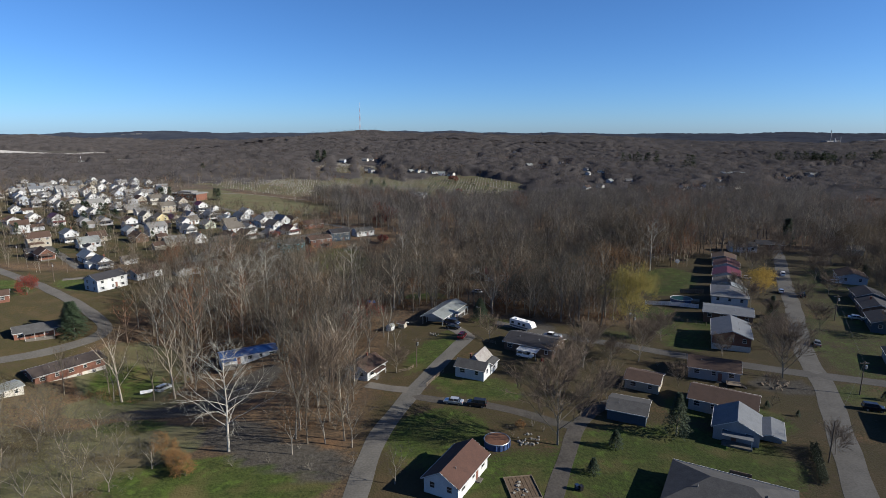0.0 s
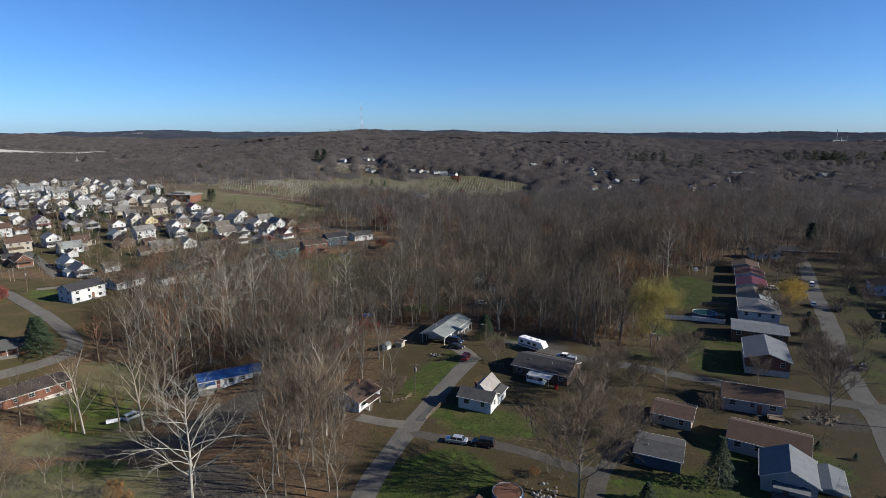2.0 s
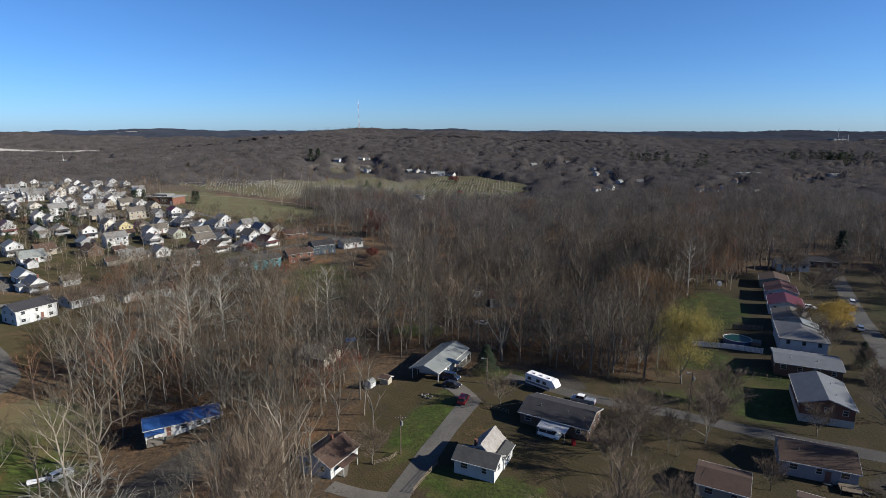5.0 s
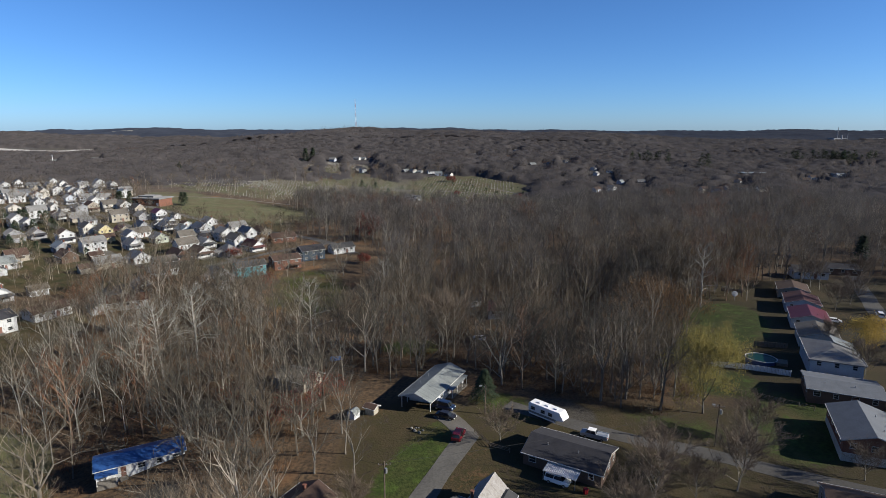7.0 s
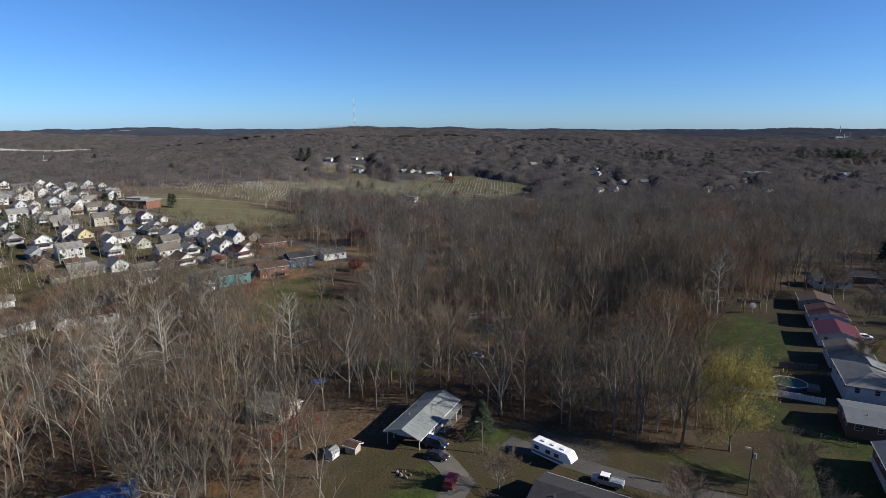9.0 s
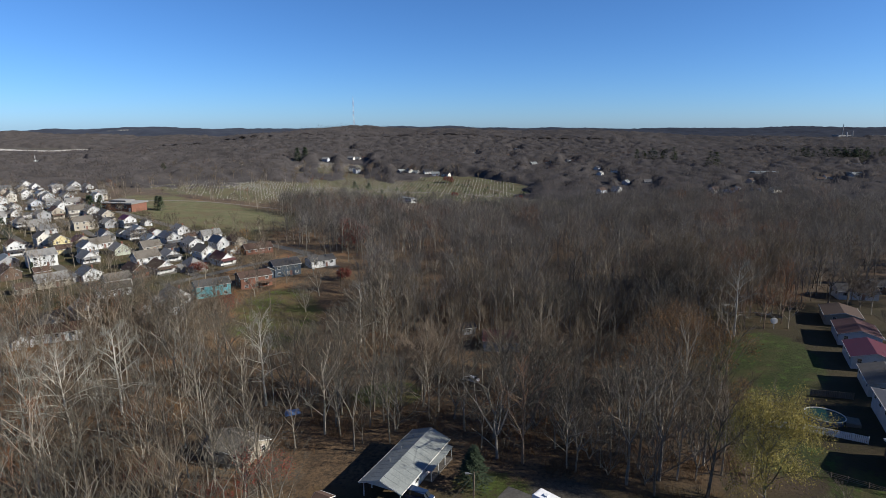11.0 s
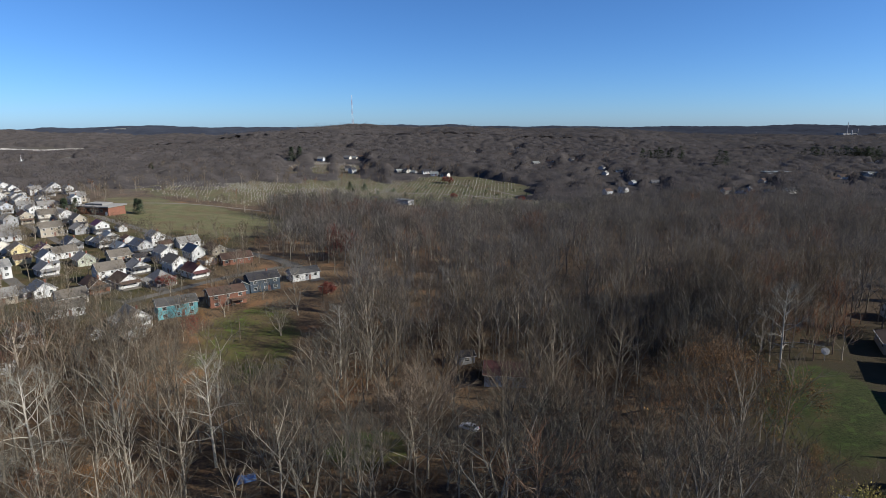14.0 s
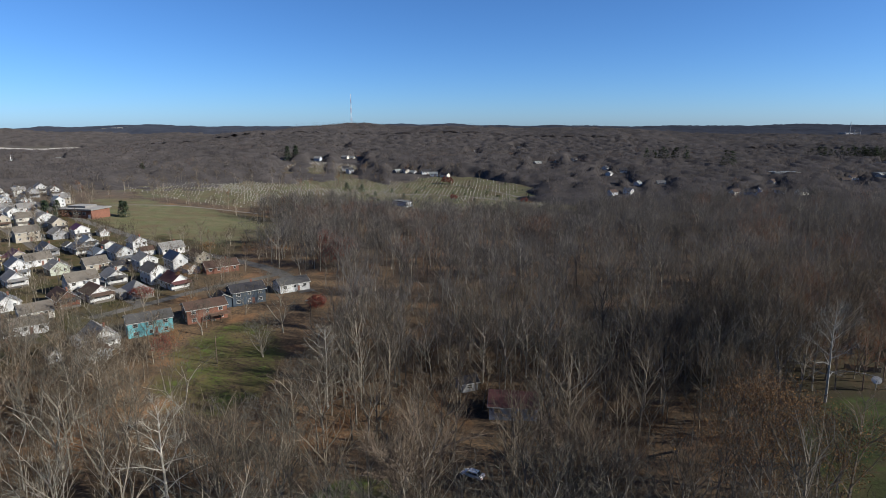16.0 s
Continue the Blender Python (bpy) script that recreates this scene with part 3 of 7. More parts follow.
                    window(root, p.x, p.y, turn + (-90 if sgn < 0 else 90), 0.95, 1.1, zz)


def chimney(root, x, y, top, w=0.55):
    bm = bmesh.new()
    q, r = w / 2, w / 2 + 0.07
    lip = [(q, 2.0), (q, top), (r, top), (r, top + 0.14)]
    rings = [[bm.verts.new((x + sx * s, y + sy * s, z)) for sx, sy in ((-1, -1), (1, -1), (1, 1), (-1, 1))] for s, z in lip]
    for a, b in zip(rings, rings[1:]):
        for i in range(4):
            bm.faces.new((a[i], a[(i + 1) % 4], b[(i + 1) % 4], b[i]))
    bm.faces.new(rings[-1])
    bm.faces.new(rings[0][::-1])
    part("chimney", bm, CHIMNEY, root)


def vent_pipes(root, spots):
    for x, y, z in spots:
        bm = bmesh.new()
        rod(bm, (x, y, z - 0.5), (x, y, z + 0.5), 0.1, 0.08, sides=8)
        part("roof_vent", bm, STEEL, root)


def porch(root, x0, x1, y0, y1, top, roof, slope=0.4, deck=0.35):
    """A lean-to porch from y1 at the wall out to y0, with posts and a deck."""
    bm = bmesh.new()
    prism(bm, [(x0 - 0.2, top), (x1 + 0.2, top), (x1 + 0.2, top + 0.12), (x0 - 0.2, top + 0.12)], y0, y1, swap=True)
    for v in bm.verts:
        v.co.z += slope * (v.co.y - y0) / (y1 - y0 if y1 != y0 else 1)
    part("porch_roof", bm, ROOFING[roof], root)
    bm = bmesh.new()
    box(bm, x0, x1, min(y0, y1), max(y0, y1), -0.6, deck)
    part("deck", bm, CONCRETE, root)
    s = 0.12 if y1 > y0 else -0.12
    n = max(2, int(abs(x1 - x0) / 2.4) + 1)
    for i in range(n):
        x = x0 + 0.1 + i * (x1 - x0 - 0.2) / (n - 1)
        bm = bmesh.new()
        box(bm, x - 0.07, x + 0.07, min(y0 + s, y0 + 2.2 * s), max(y0 + s, y0 + 2.2 * s), deck, top + 0.02)
        part("post", bm, TRIM, root)


def house(label, x, y, rot, category="house", group="", dz=0.0, name="house"):
    return thing(name, on_ground(x, y, rot, dz), label, category, group)


def simple_house(label, x, y, rot, L, W, eave, rise, wall, roof, hip=False, lv=1, ch=False, sides="+-xX", base=None, group="", dz=0.0, por=None, vents=0, name="house", ribs=False, gable_porch=None, leanto=False):
    h = house(label, x, y, rot, group=group, dz=dz, name=name)
    wing(h, L, W, eave, rise, wall, roof, hip, lv=lv, sides=sides, base=base, ribs=ribs)
    if name == "house":
        door(h, L * 0.12, -W / 2, 0)
    if ch:
        chimney(h, L * 0.2, W * 0.12, eave + rise + 0.7)
    if vents:
        vent_pipes(h, [(-L * 0.25 + i * L * 0.4, -W * 0.2, eave + rise * 0.6 + 0.15) for i in range(vents)])
    if por:
        porch(h, -L * 0.3, L * 0.3, -W / 2 - 2.2, -W / 2 - 0.02, eave - 0.35, por)
    if gable_porch:
        bm = bmesh.new()
        prism(bm, [(-W * 0.5, 2.55), (W * 0.5, 2.55), (W * 0.5, 2.7), (-W * 0.5, 2.7)], L / 2 + 0.02, L / 2 + 2.4)
        for v in bm.verts:
            v.co.z += 0.7 * (1 - (v.co.x - L / 2) / 2.4)
        part("porch_roof", bm, ROOFING[gable_porch], h)
        bm = bmesh.new()
        box(bm, L / 2 + 0.02, L / 2 + 2.2, -W * 0.46, W * 0.46, -1.0, 0.35)
        part("deck", bm, CONCRETE, h)
        for sy in (-0.44, 0.44):
            bm = bmesh.new()
            box(bm, L / 2 + 2.0, L / 2 + 2.16, W * sy - 0.08, W * sy + 0.08, 0.35, 2.6)
            part("post", bm, TRIM, h)
    if leanto:
        bm = bmesh.new()
        box(bm, -L / 2 + 0.3, L * 0.12, -W / 2 - 2.6, -W / 2 + 0.02, -1.2, 2.2)
        part("rear_extension", bm, SIDING[wall], h)
        bm = bmesh.new()
        prism(bm, [(-W / 2 - 2.9, 2.2), (-W / 2 - 0.02, 2.85), (-W / 2 - 0.02, 3.0), (-W / 2 - 2.9, 2.35)], -L / 2, L * 0.15)
        part("lean_to_roof", bm, ROOFING[roof], h)
    return h


# small white house with a weathered tin wing
h = house("small white clapboard house with a weathered tin rear roof", 3.3, 144.2, -25.6)
wing(h, 8.1, 4.8, 3.0, 1.3, "white", "grey", at=(4.05, 2.4), sides="-X", step_w=3.2)
wing(h, 7.0, 4.4, 3.1, 2.1, "white", "tin", at=(4.1, 7.0), turn=90, sides="", ribs=True)
wing(h, 5.0, 2.6, 2.7, 0.5, "white", "grey", at=(7.0, 7.2), turn=90, sides="-")
chimney(h, 2.6, 4.4, 5.2, 0.45)
porch(h, 1.2, 3.6, 10.2, 9.2, 2.3, "brown", 0.2)

# dark-roofed ranch with a white patio awning
h = simple_house("low ranch house with charcoal shingles by a gravel lane", 27.2, 163.0, -30.5, 15.0, 10.2, 2.6, 1.5, "brown", "dark", vents=3)
aw = thing("patio_awning", on_ground(24.6, 157.3, -31), "white corrugated metal patio awning on thin posts", "awning")
bm = bmesh.new()
for i in range(18):
    x = -3.1 + i * 0.35
    prism(bm, [(x, 2.2), (x + 0.18, 2.26), (x + 0.35, 2.2), (x + 0.35, 2.24), (x + 0.18, 2.3), (x, 2.24)], -2.0, 2.0, swap=True)
for v in bm.verts:
    v.co.z += 0.09 * v.co.y
part("canopy", bm, TRIM, aw)
for sx in (-3.0, 0.0, 3.0):
    bm = bmesh.new()
    rod(bm, (sx, -1.8, -0.3), (sx, -1.8, 2.06), 0.05)
    part("post", bm, TRIM, aw)

# long house with a pale metal roof and an open carport end
h = house("long white house with a pale metal roof and a carport", 0.5, 193.4, 64.5)
wing(h, 19.0, 7.7, 2.9, 1.35, "white", "pale", over=0.4, open_end=4.2, ribs=True)
for sy in (-3.7, 3.7):
    for sx in (-9.2, -6.6):
        bm = bmesh.new()
        box(bm, sx - 0.08, sx + 0.08, sy - 0.08, sy + 0.08, -0.5, 2.95)
        part("carport_post", bm, TRIM, h)
bm = bmesh.new()
prism(bm, [(-3.85, 2.9), (3.85, 2.9), (0, 4.15)], -9.45, -9.35)
part("gable_panel", bm, SIDING["white"], h)
porch(h, -1.0, 8.0, -5.6, -3.87, 2.4, "pale", 0.25)
door(h, 2.0, -3.85, 0)
vent_pipes(h, [(-3, 2.0, 3.9), (1.5, 2.2, 3.8), (6.0, 2.0, 3.9)])

# small house by the lane
h = house("small white house with a brown roof under bare trees", -21.4, 149.2, 62)
wing(h, 8.6, 7.6, 2.7, 1.7, "white", "brown")
porch(h, -2.8, 1.8, -5.8, -3.85, 2.3, "brown", 0.2)
chimney(h, 1.5, 0.4, 5.2, 0.45)

# trailer home with a blue roof
h = house("white trailer home with a bright blue roof", -63.0, 176.0, 29.5)
wing(h, 17.0, 6.4, 2.7, 0.9, "white", "blue", sides="-xX", ribs=True)
door(h, -3.4, -3.2, 0)
porch(h, -8.4, -4.6, -5.4, -3.22, 2.2, "blue", 0.2)

# brick ranch on the slope and its neighbours
h = simple_house("long red-brick ranch house over a pale block basement", -117.0, 168.0, 54, 19.5, 8.6, 4.9, 1.2, "brick", "umber", lv=1, base=("block", 2.3), vents=3, ch=False, dz=-2.2)
for i in range(4):
    window(h, -7 + i * 4.4, -4.36, 0, 1.0, 0.7, 1.2)
simple_house("red-brick ranch house with white trim", -139.5, 189.5, 38, 14, 8, 2.8, 1.3, "brick", "grey", dz=-0.6, por="grey")
simple_house("white block shed with a flat pale roof", -122.0, 149.5, 56, 7, 6, 2.6, 0.5, "block", "pale", name="shed", dz=-0.8)
simple_house("white two-level house with a charcoal roof", -144.3, 239.6, 64, 13.5, 8.6, 4.6, 2.0, "white", "dark", lv=2, dz=0.2)
simple_house("white house with a brown roof among trees", -137.4, 258.2, 62, 12.5, 8, 2.9, 1.8, "white", "brown")
simple_house("low brown-roofed brick house by the street", -176, 216, 35, 12, 8, 2.8, 1.4, "brick", "brown", dz=-0.2)

# red-roofed house at the near drive
simple_house("white cottage with a red-brown shingle roof", 2.6, 98.6, 61.5, 12.6, 7.0, 2.9, 2.0, "white", "rust", vents=1)

# big hip-roofed house
h = simple_house("large house with a complex grey hip roof", 49.6, 89.2, -29.6, 20, 13.5, 3.0, 2.5, "grey", "grey", hip=True, vents=2)
wing(h, 9.0, 7.0, 3.0, 1.9, "grey", "grey", at=(5.5, -5.5), turn=90, sides="x")

# porch house
h = house("grey house with a front gable and a side porch", 64.0, 115.6, 62)
wing(h, 9.6, 8.8, 3.0, 2.1, "grey", "slate", sides="xX+-")
wing(h, 8.0, 4.4, 2.7, 0.6, "grey", "slate", at=(-0.2, -6.4), turn=0, sides="x", open_end=3.6)
porch(h, -7.0, -4.82, -3.2, 2.6, 2.3, "slate", 0.0)
door(h, -4.8, 0.4, -90)

simple_house("long house with a brown shingle roof and white windows", 66.6, 127.0, -31.5, 14.2, 9.4, 2.9, 1.7, "grey", "brown")
h = simple_house("house with a dark brown roof and a back deck", 73.0, 146.4, -23, 12.4, 9.0, 3.0, 1.7, "grey", "brown", vents=1)
bm = bmesh.new()
box(bm, 3.0, 6.4, -7.4, -4.55, 0.6, 0.75)
part("deck", bm, FENCEWOOD, h)
for sx in (3.1, 6.3):
    bm = bmesh.new()
    box(bm, sx - 0.06, sx + 0.06, -7.35, -7.23, -0.5, 1.6)
    part("deck_post", bm, FENCEWOOD, h)
bm = bmesh.new()
box(bm, 3.0, 6.4, -7.36, -7.3, 1.5, 1.6)
part("deck_rail", bm, FENCEWOOD, h)
for i in range(5):
    bm = bmesh.new()
    box(bm, 6.4 + 0.28 * i, 6.7 + 0.28 * i, -6.4, -5.2, 0.45 - 0.15 * i, 0.6 - 0.15 * i)
    part("deck_step", bm, FENCEWOOD, h)
# slate walls stand in for the dark shade under the eaves
simple_house("low garage with a grey roof and white gable", 43.0, 123.6, -25, 8.4, 8.2, 2.5, 0.9, "slate", "grey", name="garage", vents=1, sides="X")
simple_house("brown-roofed garage with white fascia", 51.9, 139.2, -29, 8.2, 7.6, 2.5, 1.1, "tan", "brown", name="garage", sides="-")

# row of houses along the street
STREET = 64.0
simple_house("two-level brick house with a blue-grey roof", 88.9, 169.8, 66, 16.0, 10.4, 4.7, 1.7, "brick", "slate", base=("block", 2.1), lv=1, vents=2, dz=-0.6)
simple_house("house with a broad low grey roof", 97.6, 189.6, -25, 15.0, 10.6, 3.0, 0.8, "brown", "slate", vents=2)
h = simple_house("pale two-level house with a grey hip roof", 106.2, 206.8, 66, 16.5, 11.6, 4.3, 1.7, "white", "weathered", hip=True, lv=1)
bm = bmesh.new()
prism(bm, [(-5.6, 4.55), (-0.6, 6.15), (-0.6, 6.28), (-5.6, 4.7)], 1.5, 8.0)
part("sun_roof_panel", bm, ROOFING["pale"], h, "pale metal roof panel")
simple_house("house with a tan shingle roof", 114.4, 225.2, STREET, 12.5, 10.0, 3.1, 1.5, "cream", "tan", vents=1)
simple_house("white house with a bright red metal roof", 122.4, 242.2, STREET, 12.8, 10.4, 3.2, 1.6, "white", "red", vents=1)
simple_house("pale house with a brown-red roof", 130.6, 259.4, STREET, 13.0, 10.4, 3.2, 1.6, "pale_blue", "maroon")
simple_house("house with a low grey roof", 137.5, 276.5, STREET, 12.0, 10.0, 2.9, 1.3, "tan", "brown")
simple_house("white house with a dark gable roof at the street end", 158.5, 300.5, -13, 13.0, 8.0, 3.0, 2.0, "white", "dark")
simple_house("grey house with a light gable", 105.5, 115.5, STREET, 13, 9.5, 3.0, 1.6, "grey", "grey")
# slate and brown siding stands in for shade on these backlit walls
for k, (x, y) in enumerate(((128, 150), (143.5, 179), (150.5, 193), (157.5, 206.5))):
    simple_house("street house with a dark grey roof", x, y, STREET + 1.5 * (k - 1), 12.0, 9.0, 3.0, 1.6, ("grey", "slate", "brown", "slate")[k], "dark", ch=k == 2, group="street houses", vents=1)
simple_house("house with a brown ribbed roof", 171.5, 236.0, STREET, 13, 10, 3.0, 1.7, "pale_blue", "brown", ribs=True)
simple_house("dark low house under trees", 176.0, 306.0, -20, 13, 8, 2.9, 1.4, "brown", "dark")
simple_house("dark low house under trees", 208.0, 292.0, -28, 14, 9, 2.9, 1.5, "tan", "dark")

# house in the woods
h = simple_house("blue house with a red roof in the woods", 26.6, 275.2, -8, 11.6, 8.4, 3.4, 2.3, "pale_blue", "maroon", lv=1)
simple_house("grey shed in the woods", 15.5, 288.0, 20, 5, 4, 2.4, 1.2, "grey", "dark", name="shed", sides="-")

# sheds and outbuildings near the lane
sh = thing("garden_shed", on_ground(-17.5, 183.0, -30) @ Matrix.Scale(0.72, 4), "white barn-shaped garden shed", "shed")
bm = bmesh.new()
prism(bm, [(-1.3, -0.3), (1.3, -0.3), (1.35, 1.7), (0.95, 2.5), (0, 2.95), (-0.95, 2.5), (-1.35, 1.7)], -1.5, 1.5, swap=True)
part("wall", bm, SIDING["white"], sh)
bm = bmesh.new()
prism(bm, [(-1.42, 1.66), (-1.0, 2.52), (0, 3.0), (1.0, 2.52), (1.42, 1.66), (1.5, 1.7), (1.06, 2.6), (0, 3.1), (-1.06, 2.6), (-1.5, 1.7)], -1.6, 1.6, swap=True)
part("roof", bm, ROOFING["pale"], sh)
door(sh, 0, -1.5, 0, TRIM, 1.3, 1.8, 0.05)
simple_house("small brown garden shed", -13.6, 184.5, -28, 2.4, 1.9, 1.7, 0.4, "tan", "brown", name="shed", sides="")
simple_house("white garden shed behind the village houses", -102.0, 297.5, -42, 4.4, 3.6, 2.3, 1.2, "white", "grey", name="shed", sides="X")

# ---- village on the far slope ----
VILLAGE = -42.0
ROW_A = [
    (-196, 464, "wr2"), (-180, 445, "wp1"), (-207, 462, "gg1"), (-217, 451, "tt2"), (-246, 491, "ct2"), (-236, 492, "wg2"), (-272, 530, "wg2"), (-259, 522, "wg1"),
    (-188, 424, "gd1"), (-175, 430, "wd1"), (-146, 414, "wd2"), (-151, 439, "wg2"), (-126, 398, "wg2"), (-132, 436, "wg1"), (-113, 400, "wd2"), (-110, 418, "tb1"),
    (-161, 390, "sg1"), (-149, 398, "tt1"), (-129, 377, "wg1"), (-100, 370, "wm1"), (-109, 357, "gg1"), (-122, 353, "wb1"), (-130, 346, "kb1"),
]
ROW_B = [
    (-130, 331, "ct1"), (-96, 310, "wg1"), (-147, 340, "wd1"), (-156, 329, "tg1"), (-183, 341, "bb1"), (-183, 363, "wg2"), (-174, 384, "wd2"), (-166, 371, "wg1"),
    (-211, 384, "wb2"), (-210, 404, "ct2"), (-197, 398, "yt2"), (-193, 410, "tr1"), (-244, 449, "tg1"), (-259, 456, "wg1"), (-257, 473, "gg2"), (-256, 486, "tb2"),
    (-287, 490, "wg1"), (-279, 537, "wg2"), (-287, 530, "pg2"), (-296, 523, "pg2"), (-306, 515, "wp1"), (-303, 497, "wg2"), (-334, 540, "wg2"), (-330, 580, "wp2"),
]
ROW_D = [
    (-411, 574, "wd2"), (-367, 529, "gg1"), (-329, 487, "wp1"), (-343, 530, "wg2"), (-366, 631, "wd1"), (-352, 634, "wg2"), (-329, 441, "wg1"), (-332, 468, "gd2"), (-301, 452, "wg2"), (-301, 469, "cg2"), (-458, 633, "wg2"), (-421, 623, "wd2"), (-444, 723, "wg1"), (-353, 662, "wg2"), (-299, 396, "wb1"), (-278, 459, "wg2"),
]
ROW_C = [
    (-400, 660, "wg2"), (-361, 645, "wd2"), (-336, 628, "gg2"), (-330, 645, "wg2"), (-232, 325, "tb2"), (-223, 339, "wd2"), (-207, 293, "kb1"), (-203, 324, "wp1"),
    (-208, 341, "tb1"), (-167, 275, "wd1"), (-181, 288, "wp1"), (-234, 394, "gg1"), (-293, 409, "wg1"), (-390, 528, "wg2"), (-387, 549, "wd2"), (-365, 553, "wg2"),
    (-271, 365, "wb2"), (-266, 393, "wr2"), (-247, 393, "gg1"), (-120, 275, "wg1"), (-120, 292, "wg1"), (-345, 565, "ct2"), (-312, 560, "wg2"), (-350, 505, "wg1"),
]
CODE_W = {"w": "white", "g": "grey", "t": "tan", "c": "cream", "s": "sage", "b": "brown", "k": "brick", "y": "yellow", "p": "pale_blue"}
CODE_R = {"r": "red", "p": "pale", "g": "weathered", "t": "tan", "d": "slate", "b": "brown", "m": "maroon"}
R_WORD = {"r": "red metal", "p": "pale metal", "g": "grey shingle", "t": "tan shingle", "d": "blue-grey", "b": "brown shingle", "m": "maroon"}
hr = random.Random(21)
for x, y, code in ROW_A + ROW_B + ROW_C + ROW_D:
    two = code[2] == "2"
    L, W = hr.uniform(8.8, 11.5), hr.uniform(6.6, 8.0)
    word = CODE_W[code[0]].replace("_", " ")
    simple_house(
        ("two-storey " if two else "single-storey ") + word + " village house with a " + R_WORD[code[1]] + " roof",
        x, y, VILLAGE + hr.uniform(-3, 3) + (90 if hr.random() < 0.22 else 0), L, W, 5.4 if two else 3.0, hr.uniform(2.3, 3.1), CODE_W[code[0]], CODE_R[code[1]],
        lv=2 if two else 1, sides="-X", ch=hr.random() < 0.4, group="village houses", gable_porch=hr.choice((CODE_R[code[1]], "grey", "dark", None)), leanto=hr.random() < 0.35, hip=not two and hr.random() < 0.2)
spots = [(x, y) for x, y, _ in ROW_A + ROW_B + ROW_C + ROW_D]
FILLED = []
for k in range(2600):
    x, y = hr.uniform(-430, -110), hr.uniform(320, 660)
    inside = -0.78 * x + 205 < y < -0.95 * x + 318 and y > 285 - 0.35 * x
    if inside and len(FILLED) < 34 and min((x - u) ** 2 + (y - v) ** 2 for u, v in spots) > 13.2 ** 2 and all((x - u) ** 2 + (y - v) ** 2 > (w + 6) ** 2 for u, v, w in ROADS):
        spots.append((x, y))
        FILLED.append((x, y))
        w = hr.choice("wwwwgpt")
        two = hr.random() < 0.6
        roofing = hr.choice("gdpgt")
        simple_house(("two-storey " if two else "single-storey ") + CODE_W[w].replace("_", " ") + " village house with a " + R_WORD[roofing] + " roof", x, y, VILLAGE + hr.uniform(-3, 3) + (90 if hr.random() < 0.25 else 0),
                     hr.uniform(8.8, 11.5), hr.uniform(6.6, 8.0), 5.2 if two else 3.0, hr.uniform(2.3, 3.0), CODE_W[w], CODE_R[roofing], lv=2 if two else 1, sides="-X", ch=hr.random() < 0.4, group="village houses", gable_porch=hr.choice(("grey", "dark", None)))
for x, y, code in ROW_A + ROW_B + ROW_C + ROW_D:
    a, d = hr.uniform(0, math.tau), hr.uniform(10.5, 13)
    q = (x + d * math.cos(a), y + d * math.sin(a))
    if min((q[0] - u) ** 2 + (q[1] - v) ** 2 for u, v in spots) > 10.4 ** 2 and all((q[0] - u) ** 2 + (q[1] - v) ** 2 > (w + 4) ** 2 for u, v, w in ROADS):
        spots.append(q)
        simple_house("small detached " + CODE_W[code[0]].replace("_", " ") + " garage behind a village house", q[0], q[1], VILLAGE + hr.choice((0, 90)), hr.uniform(5.5, 7), hr.uniform(4.5, 6), 2.5, hr.uniform(1.3, 1.8),
                     CODE_W[code[0]], hr.choice(("grey", "dark", "tan", "brown")), sides="", name="garage", group="village garages")
simple_house("turquoise house with a grey roof above the wood", -86.0, 320.5, 35, 13, 8, 4.6, 1.8, "cyan", "grey", lv=2, sides="-X+x")
simple_house("brown-roofed brick ranch house beside the through road", -91.5, 396.5, 35, 14, 8.5, 2.9, 2.3, "brick", "brown", ch=True)
ba = simple_house("brick house with a brown roof and a rear balcony", -73.0, 333.0, 35, 13, 8.4, 4.6, 1.8, "brick", "brown", lv=2)
bm = bmesh.new()
box(bm, 0.5, 6.9, -7.4, -4.22, 2.2, 2.4)
part("deck", bm, SIDING["brown"], ba, "brown timber balcony deck")
for sx in (0.6, 3.6, 6.8):
    bm = bmesh.new()
    box(bm, sx - 0.08, sx + 0.08, -7.38, -7.22, -1.2, 2.19)
    part("post", bm, SIDING["brown"], ba)
bm = bmesh.new()
for z0 in (2.75, 3.05, 3.35):
    box(bm, 0.5, 6.9, -7.38, -7.3, z0, z0 + 0.1)
    box(bm, 6.8, 6.9, -7.29, -4.3, z0, z0 + 0.1)
for i in range(6):
    box(bm, 0.5 + i * 1.26, 0.6 + i * 1.26, -7.29, -7.2, 2.41, 3.45)
part("railing", bm, SIDING["brown"], ba, "brown timber railing")
sl = simple_house("slate-blue house with a charcoal roof and white windows", -64.5, 350.5, 35, 12, 8.5, 5.0, 2.0, "slate", "dark", lv=2, ch=True)
wing(sl, 6.5, 5.6, 3.4, 1.7, "slate", "dark", at=(-8.9, -0.6), turn=90, sides="x")
simple_house("white house with a grey roof at the wood edge", -51.5, 366.0, 35, 12, 8, 3.2, 1.8, "white", "grey")

simple_house("small tan house with a tan roof hidden in the wood", -35.0, 204.5, -28, 9.5, 7.5, 2.9, 1.7, "tan", "tan", sides="-X+")
simple_house("white house with a tan roof and garage below the village", -124.0, 318.0, 35, 12, 8, 3.0, 1.9, "white", "tan")
simple_house("long low white house with a red-brown roof under bare trees", -116.0, 271.5, 28, 13, 8, 3.2, 1.7, "white", "rust", sides="-X")

